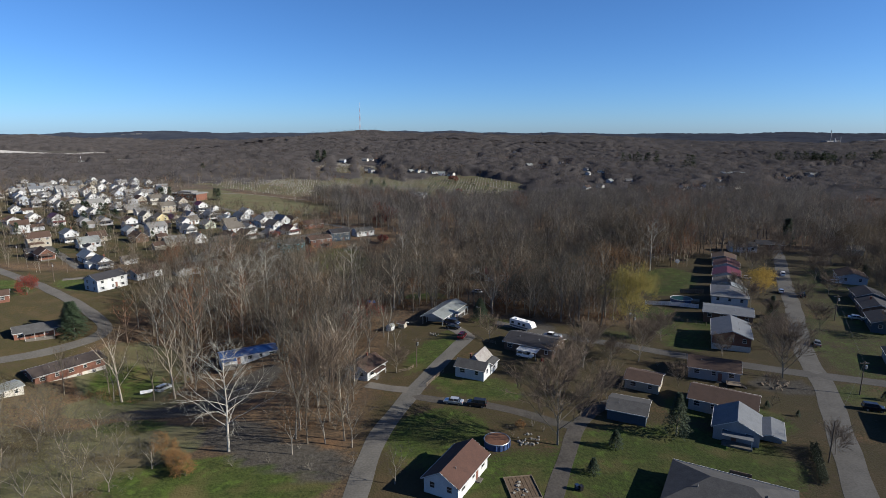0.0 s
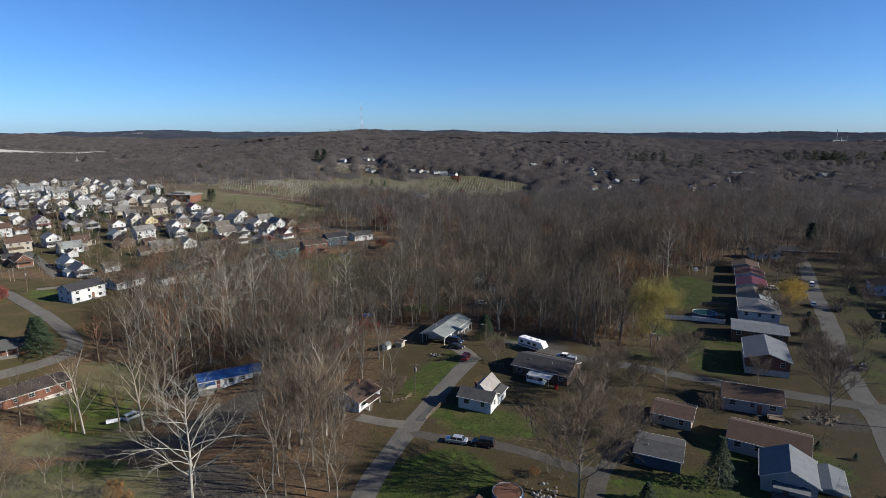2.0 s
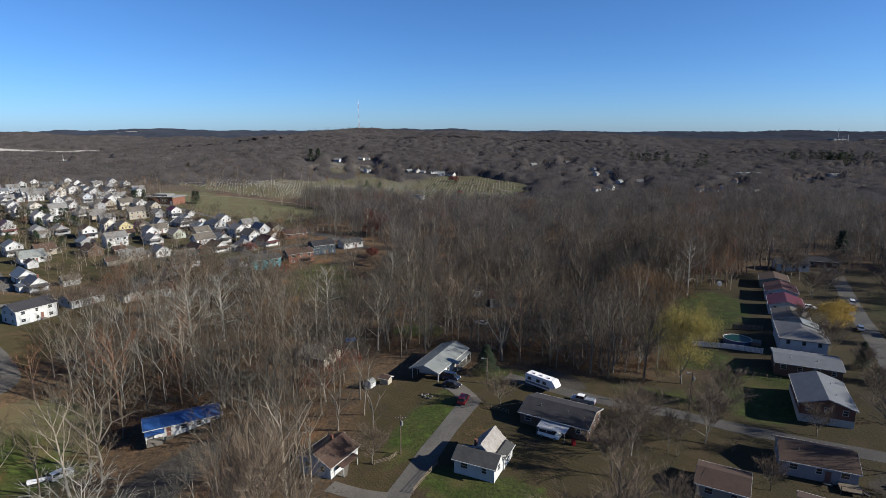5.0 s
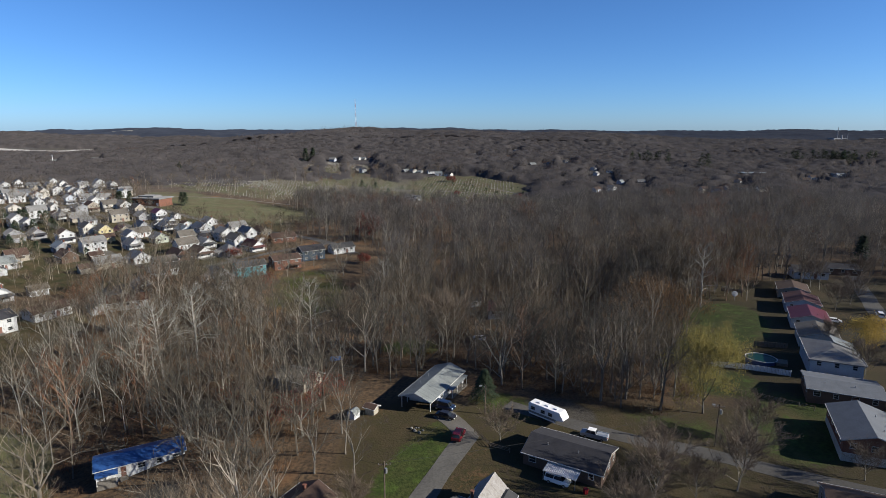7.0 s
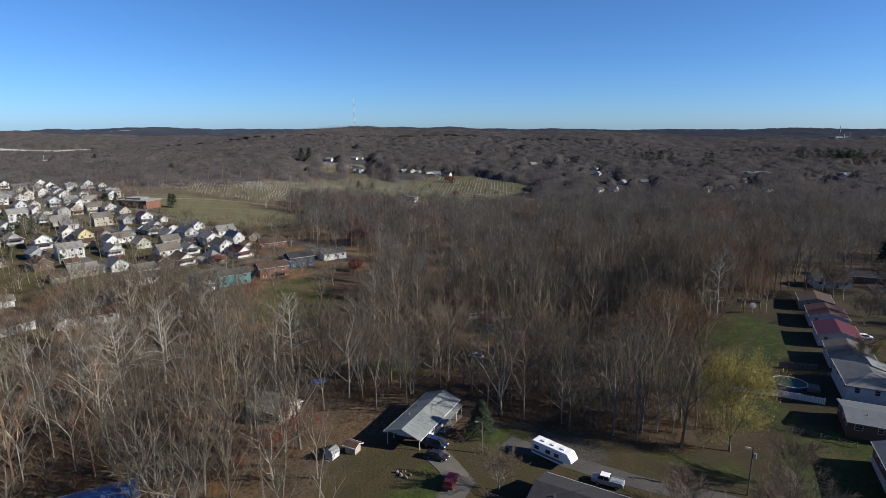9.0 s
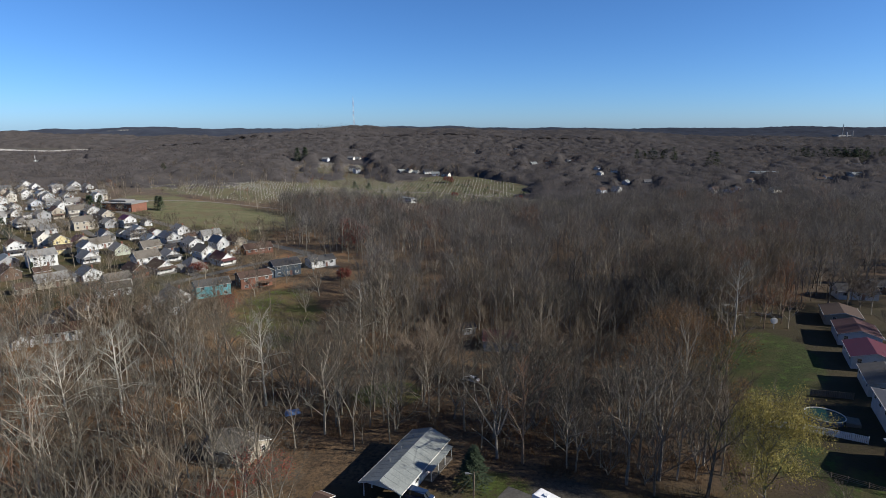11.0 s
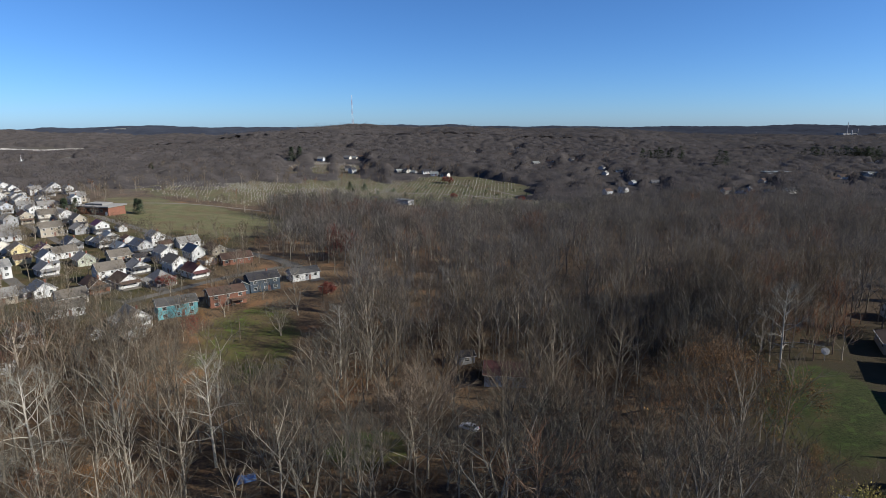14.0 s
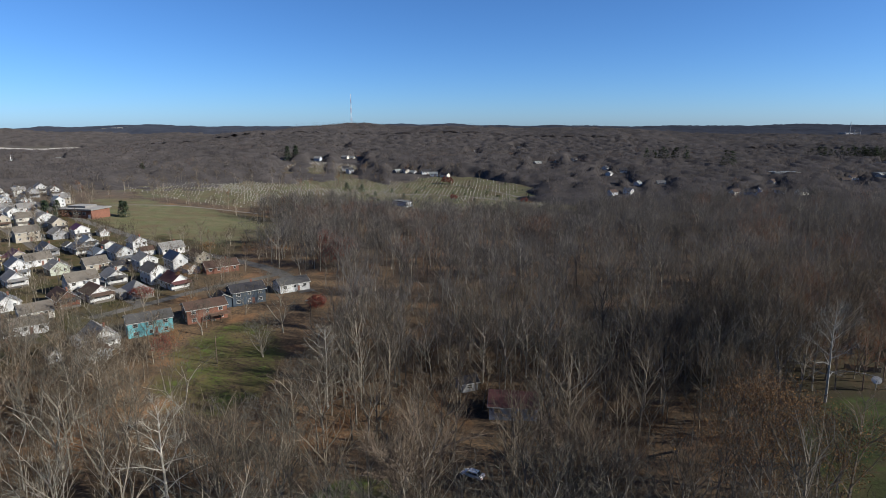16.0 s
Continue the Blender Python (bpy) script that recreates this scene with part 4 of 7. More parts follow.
# flat-roofed school and the cemetery chapel
sc = house("flat-roofed brick school building with grey fascia", -233, 531, -12, "school")
bm = bmesh.new()
box(bm, -14, 12, -8, 8, -1, 5.4)
part("wall", bm, SIDING["brick"], sc)
bm = bmesh.new()
box(bm, -15, 13, -9, 9, 5.4, 6.3)
box(bm, -10, 4, -4, 6, 6.3, 7.6)
part("roof", bm, ROOFING["weathered"], sc)
for i in range(6):
    window(sc, -11.5 + i * 3.6, -8, 0, 2.2, 1.9, 2.2)
door(sc, 10.3, -8, 0, TRIM, 1.8, 2.3)
ch = house("white cemetery mausoleum with a grey flat roof", -29, 684, -38, "mausoleum")
bm = bmesh.new()
box(bm, -9, 9, -4, 4, -1, 4.2)
part("wall", bm, SIDING["white"], ch)
bm = bmesh.new()
box(bm, -9.6, 9.6, -4.6, 4.6, 4.2, 4.8)
part("roof", bm, ROOFING["slate"], ch)
for i in range(3):
    window(ch, 9.0, -2.6 + 2.6 * i, 90, 1.1, 2.4, 0.8)

# ---- far houses ----
fr = random.Random(5)
FAR_NORTH = [(-29, 870), (-12, 867), (-2, 861), (12, 857), (-116, 893), (-108, 876), (-48, 876), (-37, 872), (-130, 975), (-122, 984), (-115, 1008), (-166, 1180),
             (-205, 935), (-163, 948), (141, 954), (166, 978), (118, 1084), (152, 1236), (60, 1120), (205, 1010)]
FAR_EAST = [(222, 904), (214, 857), (240, 885), (225, 783), (254, 792), (181, 727), (200, 735), (295, 706), (308, 702), (367, 772), (338, 705), (350, 690), (325, 720),
            (710, 1063), (684, 997), (729, 1042), (748, 1046), (737, 1005), (762, 1027), (640, 985), (460, 790), (475, 800), (520, 820)]
FAR_WEST = [(-600, 960), (-575, 985), (-620, 1000), (-560, 1010), (-640, 975), (-545, 980)]
FAR_HOUSES = FAR_NORTH + FAR_EAST + FAR_WEST
for x, y in FAR_HOUSES:
    w = fr.choice(("white", "white", "cream", "pale_blue", "grey"))
    simple_house("distant " + w.replace("_", " ") + " house among bare trees", x, y, fr.uniform(-60, 60), fr.uniform(8, 11), fr.uniform(6, 7.5), fr.choice((2.8, 4.4)), 2.4, w,
                 fr.choice(("weathered", "dark", "brown", "pale")), sides="-", group="distant houses")
for x, y in ((-1570, 2900), (-1535, 2910), (-1500, 2905), (-1470, 2915), (-1440, 2910), (-1405, 2920)):
    simple_house("pale hilltop house far beyond the river", x, y, fr.uniform(-20, 20), 26, 12, 7, 4, "white", "weathered", sides="", group="hilltop houses")


def in_sight(x, y, back=10.0, ahead=85.0, half=8.0):
    """True on open plots and along wedges cut toward the camera so that the distant houses show."""
    hit = np.zeros(np.shape(x), bool)
    for hx, hy in FAR_HOUSES + [(-29, 684)]:
        d = math.hypot(hx, hy - 40)
        ux, uy = -hx / d, -(hy - 40) / d
        a, b = (x - hx) * ux + (y - hy) * uy, np.abs((x - hx) * uy - (y - hy) * ux)
        hit |= (a > -back) & (a < ahead) & (b < half)
    return hit


for x, y, L, W, hgt, rot in ((410, 825, 30, 14, 8, 4), (289, 889, 40, 16, 6, 8), (493, 864, 34, 14, 6, -6), (535, 829, 30, 12, 6, 10), (1233, 2836, 60, 30, 9, 5), (1180, 2850, 40, 25, 8, 5), (800, 2790, 70, 30, 9, 2),
                             (1594, 3079, 60, 30, 10, -8), (1917, 2903, 80, 40, 12, 12), (2037, 2823, 60, 40, 10, 20), (2150, 2890, 70, 40, 10, 16), (1120, 1721, 40, 20, 8, 12)):
    b = thing("warehouse", on_ground(x, y, rot), "distant long pale flat-roofed building", "building", "distant sheds")
    bm = bmesh.new()
    box(bm, -L / 2, L / 2, -W / 2, W / 2, -6, hgt)
    part("wall", bm, SIDING["grey"], b)
    bm = bmesh.new()
    box(bm, -L / 2 - 0.6, L / 2 + 0.6, -W / 2 - 0.6, W / 2 + 0.6, hgt, hgt + 0.8)
    part("roof", bm, ROOFING["pale"], b)

# ---- tower and stacks on the skyline ----
tw = thing("radio_tower", on_ground(-328, 2330), "tall red and white lattice radio mast on a hill", "tower")
WHITEPAINT = mat("mast_white", (0.75, 0.76, 0.78), (0.6, 0.61, 0.63), 0.5, 0.1, 1)
REDPAINT = mat("mast_red", (0.5, 0.26, 0.22), (0.4, 0.2, 0.17), 0.5, 0.1, 1)
for s in range(7):
    bm = bmesh.new()
    z0, z1 = 8 + s * 17.0, 8 + (s + 1) * 17.0
    w0, w1 = 4.2 - 0.5 * s, 4.2 - 0.5 * (s + 1)
    c = [(math.cos(a), math.sin(a)) for a in (0.3, 0.3 + math.tau / 3, 0.3 + 2 * math.tau / 3)]
    for i in range(3):
        rod(bm, (c[i][0] * w0, c[i][1] * w0, z0 - (10 if s == 0 else 0)), (c[i][0] * w1, c[i][1] * w1, z1), 0.3, sides=4)
        for k in range(4):
            a, b = z0 + k * 4.25, z0 + (k + 1) * 4.25
            fa, fb = w0 + (w1 - w0) * k / 4, w0 + (w1 - w0) * (k + 1) / 4
            j = (i + 1) % 3
            rod(bm, (c[i][0] * fa, c[i][1] * fa, a), (c[j][0] * fb, c[j][1] * fb, b), 0.14, sides=3)
    part("mast_section", bm, WHITEPAINT if s % 2 == 0 else REDPAINT, tw)
for x, y, hgt, r in ((1840, 2790, 66, 2.0), (1868, 2800, 30, 4), (1905, 2815, 36, 2.4), (-597, 962, 15, 0.9)):
    st = thing("smokestack" if hgt > 20 else "church_spire", on_ground(x, y), "distant pale chimney stack on the horizon" if hgt > 20 else "distant white church spire", "tower")
    bm = bmesh.new()
    rod(bm, (0, 0, -5), (0, 0, hgt), r, r * (0.6 if hgt > 20 else 0.1), 10)
    part("shaft", bm, WHITEPAINT if hgt < 25 else SIDING["grey"], st)


# ---- vehicles ----
def vehicle(kind, paint, x, y, rot, label):
    car = thing({"suv": "suv", "pickup": "pickup_truck", "van": "van"}.get(kind, "car"), on_ground(x, y, rot, 0.12), label, "truck" if kind == "pickup" else "car", "parked vehicles")
    L, W = {"sedan": (4.7, 1.8), "suv": (4.7, 1.9), "pickup": (5.7, 2.0), "van": (5.2, 2.0)}[kind]
    belt, top = {"sedan": (0.88, 1.42), "suv": (1.05, 1.75), "pickup": (1.1, 1.8), "van": (1.15, 1.95)}[kind]
    c0, c1 = {"sedan": (-0.36, 0.22), "suv": (-0.48, 0.22), "pickup": (-0.08, 0.26), "van": (-0.48, 0.30)}[kind]
    bm = bmesh.new()
    h = L / 2
    prism(bm, [(-h, 0.38), (-h + 0.1, 0.28), (h - 0.15, 0.28), (h, 0.42), (h - 0.03, belt - 0.22), (h - 0.25, belt - 0.12), (c1 * L + 0.35, belt), (-h + 0.15, belt), (-h, belt - 0.15)], -W / 2, W / 2, swap=True)
    bmesh.ops.bevel(bm, geom=bm.edges[:], offset=0.06, segments=2, affect="EDGES", clamp_overlap=True)
    if kind == "pickup":
        box(bm, -h + 0.1, c0 * L - 0.05, -W / 2 + 0.02, -W / 2 + 0.1, belt - 0.02, belt + 0.14)
        box(bm, -h + 0.1, c0 * L - 0.05, W / 2 - 0.1, W / 2 - 0.02, belt - 0.02, belt + 0.14)
    body = part("body", bm, PAINTS[paint], car)
    bm = bmesh.new()
    f = 0.6 if kind in ("sedan", "suv") else 0.45
    r = 0.55 if kind == "sedan" else 0.2
    prism(bm, [(c0 * L, belt - 0.02), (c1 * L + 0.3, belt - 0.02), (c1 * L + 0.3 - f, top - 0.06), (c0 * L + r, top - 0.06)], -W / 2 + 0.1, W / 2 - 0.1, swap=True)
    for v in bm.verts:
        if v.co.z > belt + 0.2:
            v.co.y *= 0.86
    part("glasshouse", bm, CARGLASS, car, "dark tinted windows")
    bm = bmesh.new()
    box(bm, c0 * L + r - 0.05, c1 * L + 0.32 - f, -W * 0.37, W * 0.37, top - 0.07, top)
    bmesh.ops.bevel(bm, geom=bm.edges[:], offset=0.025, segments=2, affect="EDGES", clamp_overlap=True)
    part("roof", bm, PAINTS["white" if kind == "pickup" else paint], car)
    for sy in (-1, 1):
        for px in (c0 * L + r * 0.5, (c0 + c1) / 2 * L + 0.1):
            bm = bmesh.new()
            rod(bm, (px, sy * (W / 2 - 0.1), belt - 0.02), (px + (0.1 if px < 0 else 0), sy * W * 0.375, top - 0.04), 0.05, sides=4)
            part("pillar", bm, PAINTS[paint], car)
    for sx in (-0.3, 0.31):
        for sy in (-1, 1):
            bm = bmesh.new()
            y0 = sy * (W / 2 - 0.2)
            rod(bm, (sx * L, y0, 0.22), (sx * L, sy * (W / 2 + 0.015), 0.22), 0.34, sides=16)
            wheel = part("wheel", bm, RUBBER, car)
            bm = bmesh.new()
            rod(bm, (sx * L, sy * (W / 2 + 0.012), 0.22), (sx * L, sy * (W / 2 + 0.03), 0.22), 0.21, sides=12)
            part("rim", bm, RIM, wheel)
    for sy in (-1, 1):
        bm = bmesh.new()
        box(bm, h - 0.16, h + 0.01, sy * W * 0.36 - 0.2, sy * W * 0.36 + 0.2, belt - 0.38, belt - 0.22)
        part("headlight", bm, LAMPGLASS, car)
        bm = bmesh.new()
        box(bm, -h - 0.01, -h + 0.1, sy * W * 0.4 - 0.15, sy * W * 0.4 + 0.15, belt - 0.3, belt - 0.12)
        part("tail_light", bm, TAILGLASS, car)
    return car


vehicle("sedan", "silver", 2.6, 129.1, 165, "silver sedan parked on a gravel driveway")
vehicle("suv", "black", 8.1, 127.8, 165, "black wagon parked behind a silver sedan")
vehicle("suv", "red", 6.0, 171.8, 72, "dark red car on the lane end")
vehicle("van", "blue", 3.0, 184.7, -28, "dark blue van beside a carport")
vehicle("sedan", "black", 3.4, 180.3, -26, "black car on a concrete apron")
vehicle("pickup", "silver", 34.4, 172.1, 152, "two-tone white and grey pickup truck")
vehicle("suv", "silver", -82.6, 159.3, 60, "silver hatchback on the grass")
vehicle("sedan", "white", 15.0, 246.2, 150, "white car parked in a wood clearing")
vehicle("suv", "white", 23.6, 156.4, -31, "white car under a patio awning")
vehicle("sedan", "grey", 113.2, 165.4, 60, "grey car on a driveway")
vehicle("sedan", "silver", 133.0, 219.0, 62, "silver car on the street")
vehicle("suv", "white", 150.0, 247.5, 63, "white van-like car on the street")
vehicle("suv", "black", 101.6, 126.0, -20, "black car at the kerb")
vehicle("sedan", "white", 131.5, 243.0, -24, "white car in a house driveway")
vehicle("sedan", "silver", 140.0, 187.0, -24, "silver car in a house driveway")
vehicle("suv", "black", 137.6, 213.0, 62, "dark car on the street")
vehicle("sedan", "white", 163.0, 233.0, -24, "white car in a house driveway")

# covered boat on the grass
bt = thing("boat", on_ground(-86.6, 157.2, 25, 0.1) @ Matrix.Scale(0.72, 4), "small boat under a white cover on a trailer", "boat")
bm = bmesh.new()
prism(bm, [(-2.4, 0.9), (-2.3, 0.3), (1.4, 0.3), (2.7, 1.0)], -0.85, 0.85, swap=True)
for v in bm.verts:
    v.co.y *= 1 - max(0, v.co.x) / 3.4
part("hull", bm, PAINTS["white"], bt)
bm = bmesh.new()
prism(bm, [(-0.98, 0.88), (-0.7, 1.2), (0, 1.45), (0.7, 1.2), (0.98, 0.88)], -2.45, 2.75)
for v in bm.verts:
    v.co.y *= 1 - max(0, v.co.x) / 3.3
part("cover", bm, VINYL, bt)
bm = bmesh.new()
rod(bm, (-0.8, -1.0, 0.15), (-0.8, 1.0, 0.15), 0.3, sides=12)
part("trailer_wheel", bm, RUBBER, bt)
bm = bmesh.new()
rod(bm, (-1.5, 0, 0.2), (3.0, 0, 0.2), 0.05)
part("trailer", bm, STEEL, bt)

# camper trailer
cp = thing("camper_trailer", on_ground(26.0, 179.4, -44), "white fifth-wheel camper trailer with grey stripes", "camper")
bm = bmesh.new()
prism(bm, [(-4.4, 0.6), (2.6, 0.6), (2.9, 1.4), (4.4, 1.6), (4.6, 1.9), (3.6, 3.3), (-4.2, 3.3), (-4.5, 3.1)], -1.25, 1.25, swap=True)
bmesh.ops.bevel(bm, geom=bm.edges[:], offset=0.08, segments=2, affect="EDGES", clamp_overlap=True)
part("body", bm, PAINTS["white"], cp)
for s in (-1, 1):
    bm = bmesh.new()
    prism(bm, [(-4.3, 1.0), (2.6, 1.0), (2.85, 1.5), (-4.3, 1.45)], s * 1.25, s * 1.275, swap=True)
    part("stripe", bm, PAINTS["grey"], cp)
    for wx in (-3.2, -0.6, 1.3):
        window(cp, wx, s * 1.25, 0 if s < 0 else 180, 0.9, 0.6, 1.9, PAINTS["grey"])
    for wx in (-0.5, -1.4):
        bm = bmesh.new()
        rod(bm, (wx, s * 0.95, 0.35), (wx, s * 1.2, 0.35), 0.37, sides=14)
        part("wheel", bm, RUBBER, cp)
for vx in (-2.4, -0.2, 2.0):
    bm = bmesh.new()
    box(bm, vx - 0.35, vx + 0.35, -0.35, 0.35, 3.3, 3.5)
    part("roof_unit", bm, VINYL, cp)

# above-ground pools
pl = thing("swimming_pool", on_ground(91.0, 212.4, -27), "round above-ground pool with white rim and green water", "pool")
bm = bmesh.new()
disc(bm, (0, 0), 3.4, -0.6, 1.2, 36, 1.15)
part("wall", bm, POOLBLUE, pl)
bm = bmesh.new()
disc(bm, (0, 0), 3.3, 1.17, 1.215, 36, 1.15)
part("water", bm, WATER, pl)
bm = bmesh.new()
for k in range(36):
    a, b = k * math.tau / 36, (k + 1) * math.tau / 36
    rod(bm, (3.93 * math.cos(a), 3.42 * math.sin(a), 1.27), (3.93 * math.cos(b), 3.42 * math.sin(b), 1.27), 0.11, sides=5)
part("rim", bm, TRIM, pl)
bm = bmesh.new()
box(bm, 3.7, 6.4, -2.0, 1.4, -0.4, 1.22)
part("deck", bm, FENCEWOOD, pl)
pl = thing("swimming_pool", on_ground(11.3, 110.6, 10), "small round above-ground pool under a brown leaf cover", "pool")
bm = bmesh.new()
disc(bm, (0, 0), 2.7, -0.4, 1.3, 32)
part("wall", bm, POOLBLUE, pl)
bm = bmesh.new()
disc(bm, (0, 0), 2.55, 1.3, 1.33, 32)
part("cover", bm, LEAFCOVER, pl)
bm = bmesh.new()
for k in range(32):
    a, b = k * math.tau / 32, (k + 1) * math.tau / 32
    rod(bm, (2.7 * math.cos(a), 2.7 * math.sin(a), 1.35), (2.7 * math.cos(b), 2.7 * math.sin(b), 1.35), 0.1, sides=5)
part("rim", bm, STEEL, pl)
for k in range(10):
    a = -1.9 + k * 0.33
    bm = bmesh.new()
    rod(bm, (2.76 * math.cos(a), 2.76 * math.sin(a), -0.3), (2.76 * math.cos(a), 2.76 * math.sin(a), 1.3), 0.1 if k < 6 else 0.2, sides=6)
    part("upright", bm, TRIM if k > 5 else POOLBLUE, pl)


# ---- poles, wires, fences ----
def utility_pole(x, y, h, arm=True, lamp=False, lean=0.0):
    p = thing("utility_pole", on_ground(x, y, 0), "weathered wooden utility pole" + (" with a cross-arm" if arm else " without a cross-arm") + (" and a lamp" if lamp else ""), "pole", "utility poles")
    bm = bmesh.new()
    rod(bm, (0, 0, -1), (lean, 0, h), 0.16, 0.11, 8)
    part("shaft", bm, POLEWOOD, p)
    if arm:
        bm = bmesh.new()
        box(bm, lean - 1.1, lean + 1.1, -0.06, 0.06, h - 0.7, h - 0.58)
        arm_part = part("cross_arm", bm, POLEWOOD, p)
        for sx in (-1.0, -0.4, 0.4, 1.0):
            bm = bmesh.new()
            rod(bm, (lean + sx, 0, h - 0.58), (lean + sx, 0, h - 0.4), 0.05, sides=6)
            part("insulator", bm, STEEL, arm_part)
        bm = bmesh.new()
        rod(bm, (lean + 0.3, -0.3, h - 2.0), (lean + 0.3, -0.3, h - 1.1), 0.24, sides=10)
        part("transformer", bm, STEEL, p)
    if lamp:
        bm = bmesh.new()
        rod(bm, (lean, 0, h - 0.3), (lean - 1.0, 0, h - 0.1), 0.04)
        box(bm, lean - 1.5, lean - 0.9, -0.16, 0.16, h - 0.22, h - 0.02)
        part("lamp_head", bm, STEEL, p)
    return p


def wire(a, b, sag=0.8, r=0.02):
    bm = bmesh.new()
    rings = []
    side = (Vector(b) - Vector(a)).cross(Vector((0, 0, 1))).normalized()
    for k in range(13):
        t = k / 12
        q = Vector(a).lerp(Vector(b), t) - Vector((0, 0, sag * 4 * t * (1 - t)))
        rings.append([bm.verts.new(q + r * (math.cos(s) * side + Vector((0, 0, math.sin(s))))) for s in (0, 2.1, 4.2)])
    for p, q in zip(rings, rings[1:]):
        for k in range(3):
            bm.faces.new((p[k], p[(k + 1) % 3], q[(k + 1) % 3], q[k]))
    ob = part("overhead_wire", bm, CABLE, None)
    tagged(ob, "thin black overhead wire between poles", "wire", "overhead wires")


POLES = [(76.8, 104.2, 9, 0, 0), (-7.4, 150.9, 8.5, 1, 0), (12.2, 181.8, 7.0, 0, 1), (58.6, 169.8, 9.5, 1, 1), (-103.6, 199.8, 9, 0, 0), (-171, 246, 9, 1, 0), (-212, 281, 10, 1, 0),
         (-56.1, 299, 8.5, 0, 0), (-34.8, 325.5, 9.5, 0, 1), (104, 134, 9, 1, 0), (38.5, 130.5, 8, 0, 0), (132, 186, 9, 1, 0)]
for x, y, hgt, arm, lamp in POLES:
    utility_pole(x, y, hgt, bool(arm), bool(lamp), 0.1)
for i, j in ((1, 3), (1, 2), (0, 9), (9, 11), (5, 6), (7, 8)):
    a, b = POLES[i], POLES[j]
    wire((a[0], a[1], gz(a[0], a[1]) + a[2] - 0.4), (b[0], b[1], gz(b[0], b[1]) + b[2] - 0.4))
wire((-7.4, 150.9, gz(-7.4, 150.9) + 7.9), (-19.0, 152.0, 3.0), 0.5)
wire((-7.4, 150.9, gz(-7.4, 150.9) + 7.9), (-46, 178.0, 2.0), 1.0)


def fence(pts, h, kind, label):
    """Posts and boards along plan points."""
    f = thing("fence", pose(0, 0, 0), label, "fence")
    material = VINYL if kind == "vinyl" else FENCEWOOD if kind != "mesh" else STEEL
    posts = []
    for a, b in zip(pts, pts[1:]):
        n = max(1, int(math.dist(a, b) / 2.4))
        posts += [(a[0] + (b[0] - a[0]) * i / n, a[1] + (b[1] - a[1]) * i / n) for i in range(n)]
    posts.append(pts[-1])
    for x, y in posts:
        bm = bmesh.new()
        z = gz(x, y)
        box(bm, x - 0.06, x + 0.06, y - 0.06, y + 0.06, z - 0.4, z + h + 0.1)
        part("post", bm, material, f)
    for (x0, y0), (x1, y1) in zip(posts, posts[1:]):
        z0, z1 = gz(x0, y0), gz(x1, y1)
        if kind == "rail" or kind == "mesh":
            for q in (0.35, 0.65, 0.95) if kind == "rail" else (0.05, 0.5, 0.98):
                bm = bmesh.new()
                rod(bm, (x0, y0, z0 + h * q), (x1, y1, z1 + h * q), 0.045 if kind == "rail" else 0.025, sides=5)
                part("rail", bm, material, f)
        else:
            d = Vector((x1 - x0, y1 - y0, 0))
            s = Vector((-d.y, d.x, 0)).normalized() * 0.03
            n = 8
            for i in range(n):
                bm = bmesh.new()
                t0, t1 = i / n + 0.01, (i + 1) / n - 0.01
                za, zb = z0 + (z1 - z0) * t0, z0 + (z1 - z0) * t1
                a, b = Vector((x0, y0, 0)) + d * t0, Vector((x0, y0, 0)) + d * t1
                top = h - (0.05 if kind == "board" and i % 2 else 0)
                vs = [bm.verts.new((p.x, p.y, zz)) for p, zz in ((a - s, za + 0.06), (b - s, zb + 0.06), (b - s, zb + top), (a - s, za + top), (a + s, za + 0.06), (b + s, zb + 0.06), (b + s, zb + top), (a + s, za + top))]
                for q in ((0, 1, 2, 3), (7, 6, 5, 4), (0, 4, 5, 1), (1, 5, 6, 2), (2, 6, 7, 3), (3, 7, 4, 0)):
                    bm.faces.new([vs[k] for k in q])
                part("board", bm, material, f)
    return f


fence([(77.5, 212.5), (85.1, 208.2), (93.0, 201.8)], 1.6, "vinyl", "white vinyl privacy fence beside the pool")
fence([(95.5, 224.5), (103, 220.5)], 1.6, "board", "dark wooden board fence behind a house")
fence([(70, 213.4), (67, 200.5), (63, 191)], 1.2, "rail", "low pale fence along a yard edge")
fence([(73.2, 196.9), (81, 190.2), (88, 184)], 1.1, "rail", "wooden rail fence across a lawn")
fence([(-4.2, 138.2), (-2.2, 142.2), (0.2, 146.7)], 1.1, "rail", "weathered wooden rail fence beside the lane")
fence([(9.4, 173.7), (12.3, 168.1), (16, 166)], 1.0, "rail", "wooden rail fence beside the lane end")
fence([(-12.3, 147.6), (-9.4, 148.7), (-8.1, 150.5)], 0.9, "rail", "short split-rail fence beside the lane")
fence([(114, 284), (121, 280.5)], 1.3, "board", "dark wooden fence at the lawn end")
fence([(84.5, 136.5), (90, 140), (88.5, 143.5)], 0.8, "rail", "low wooden garden edging")

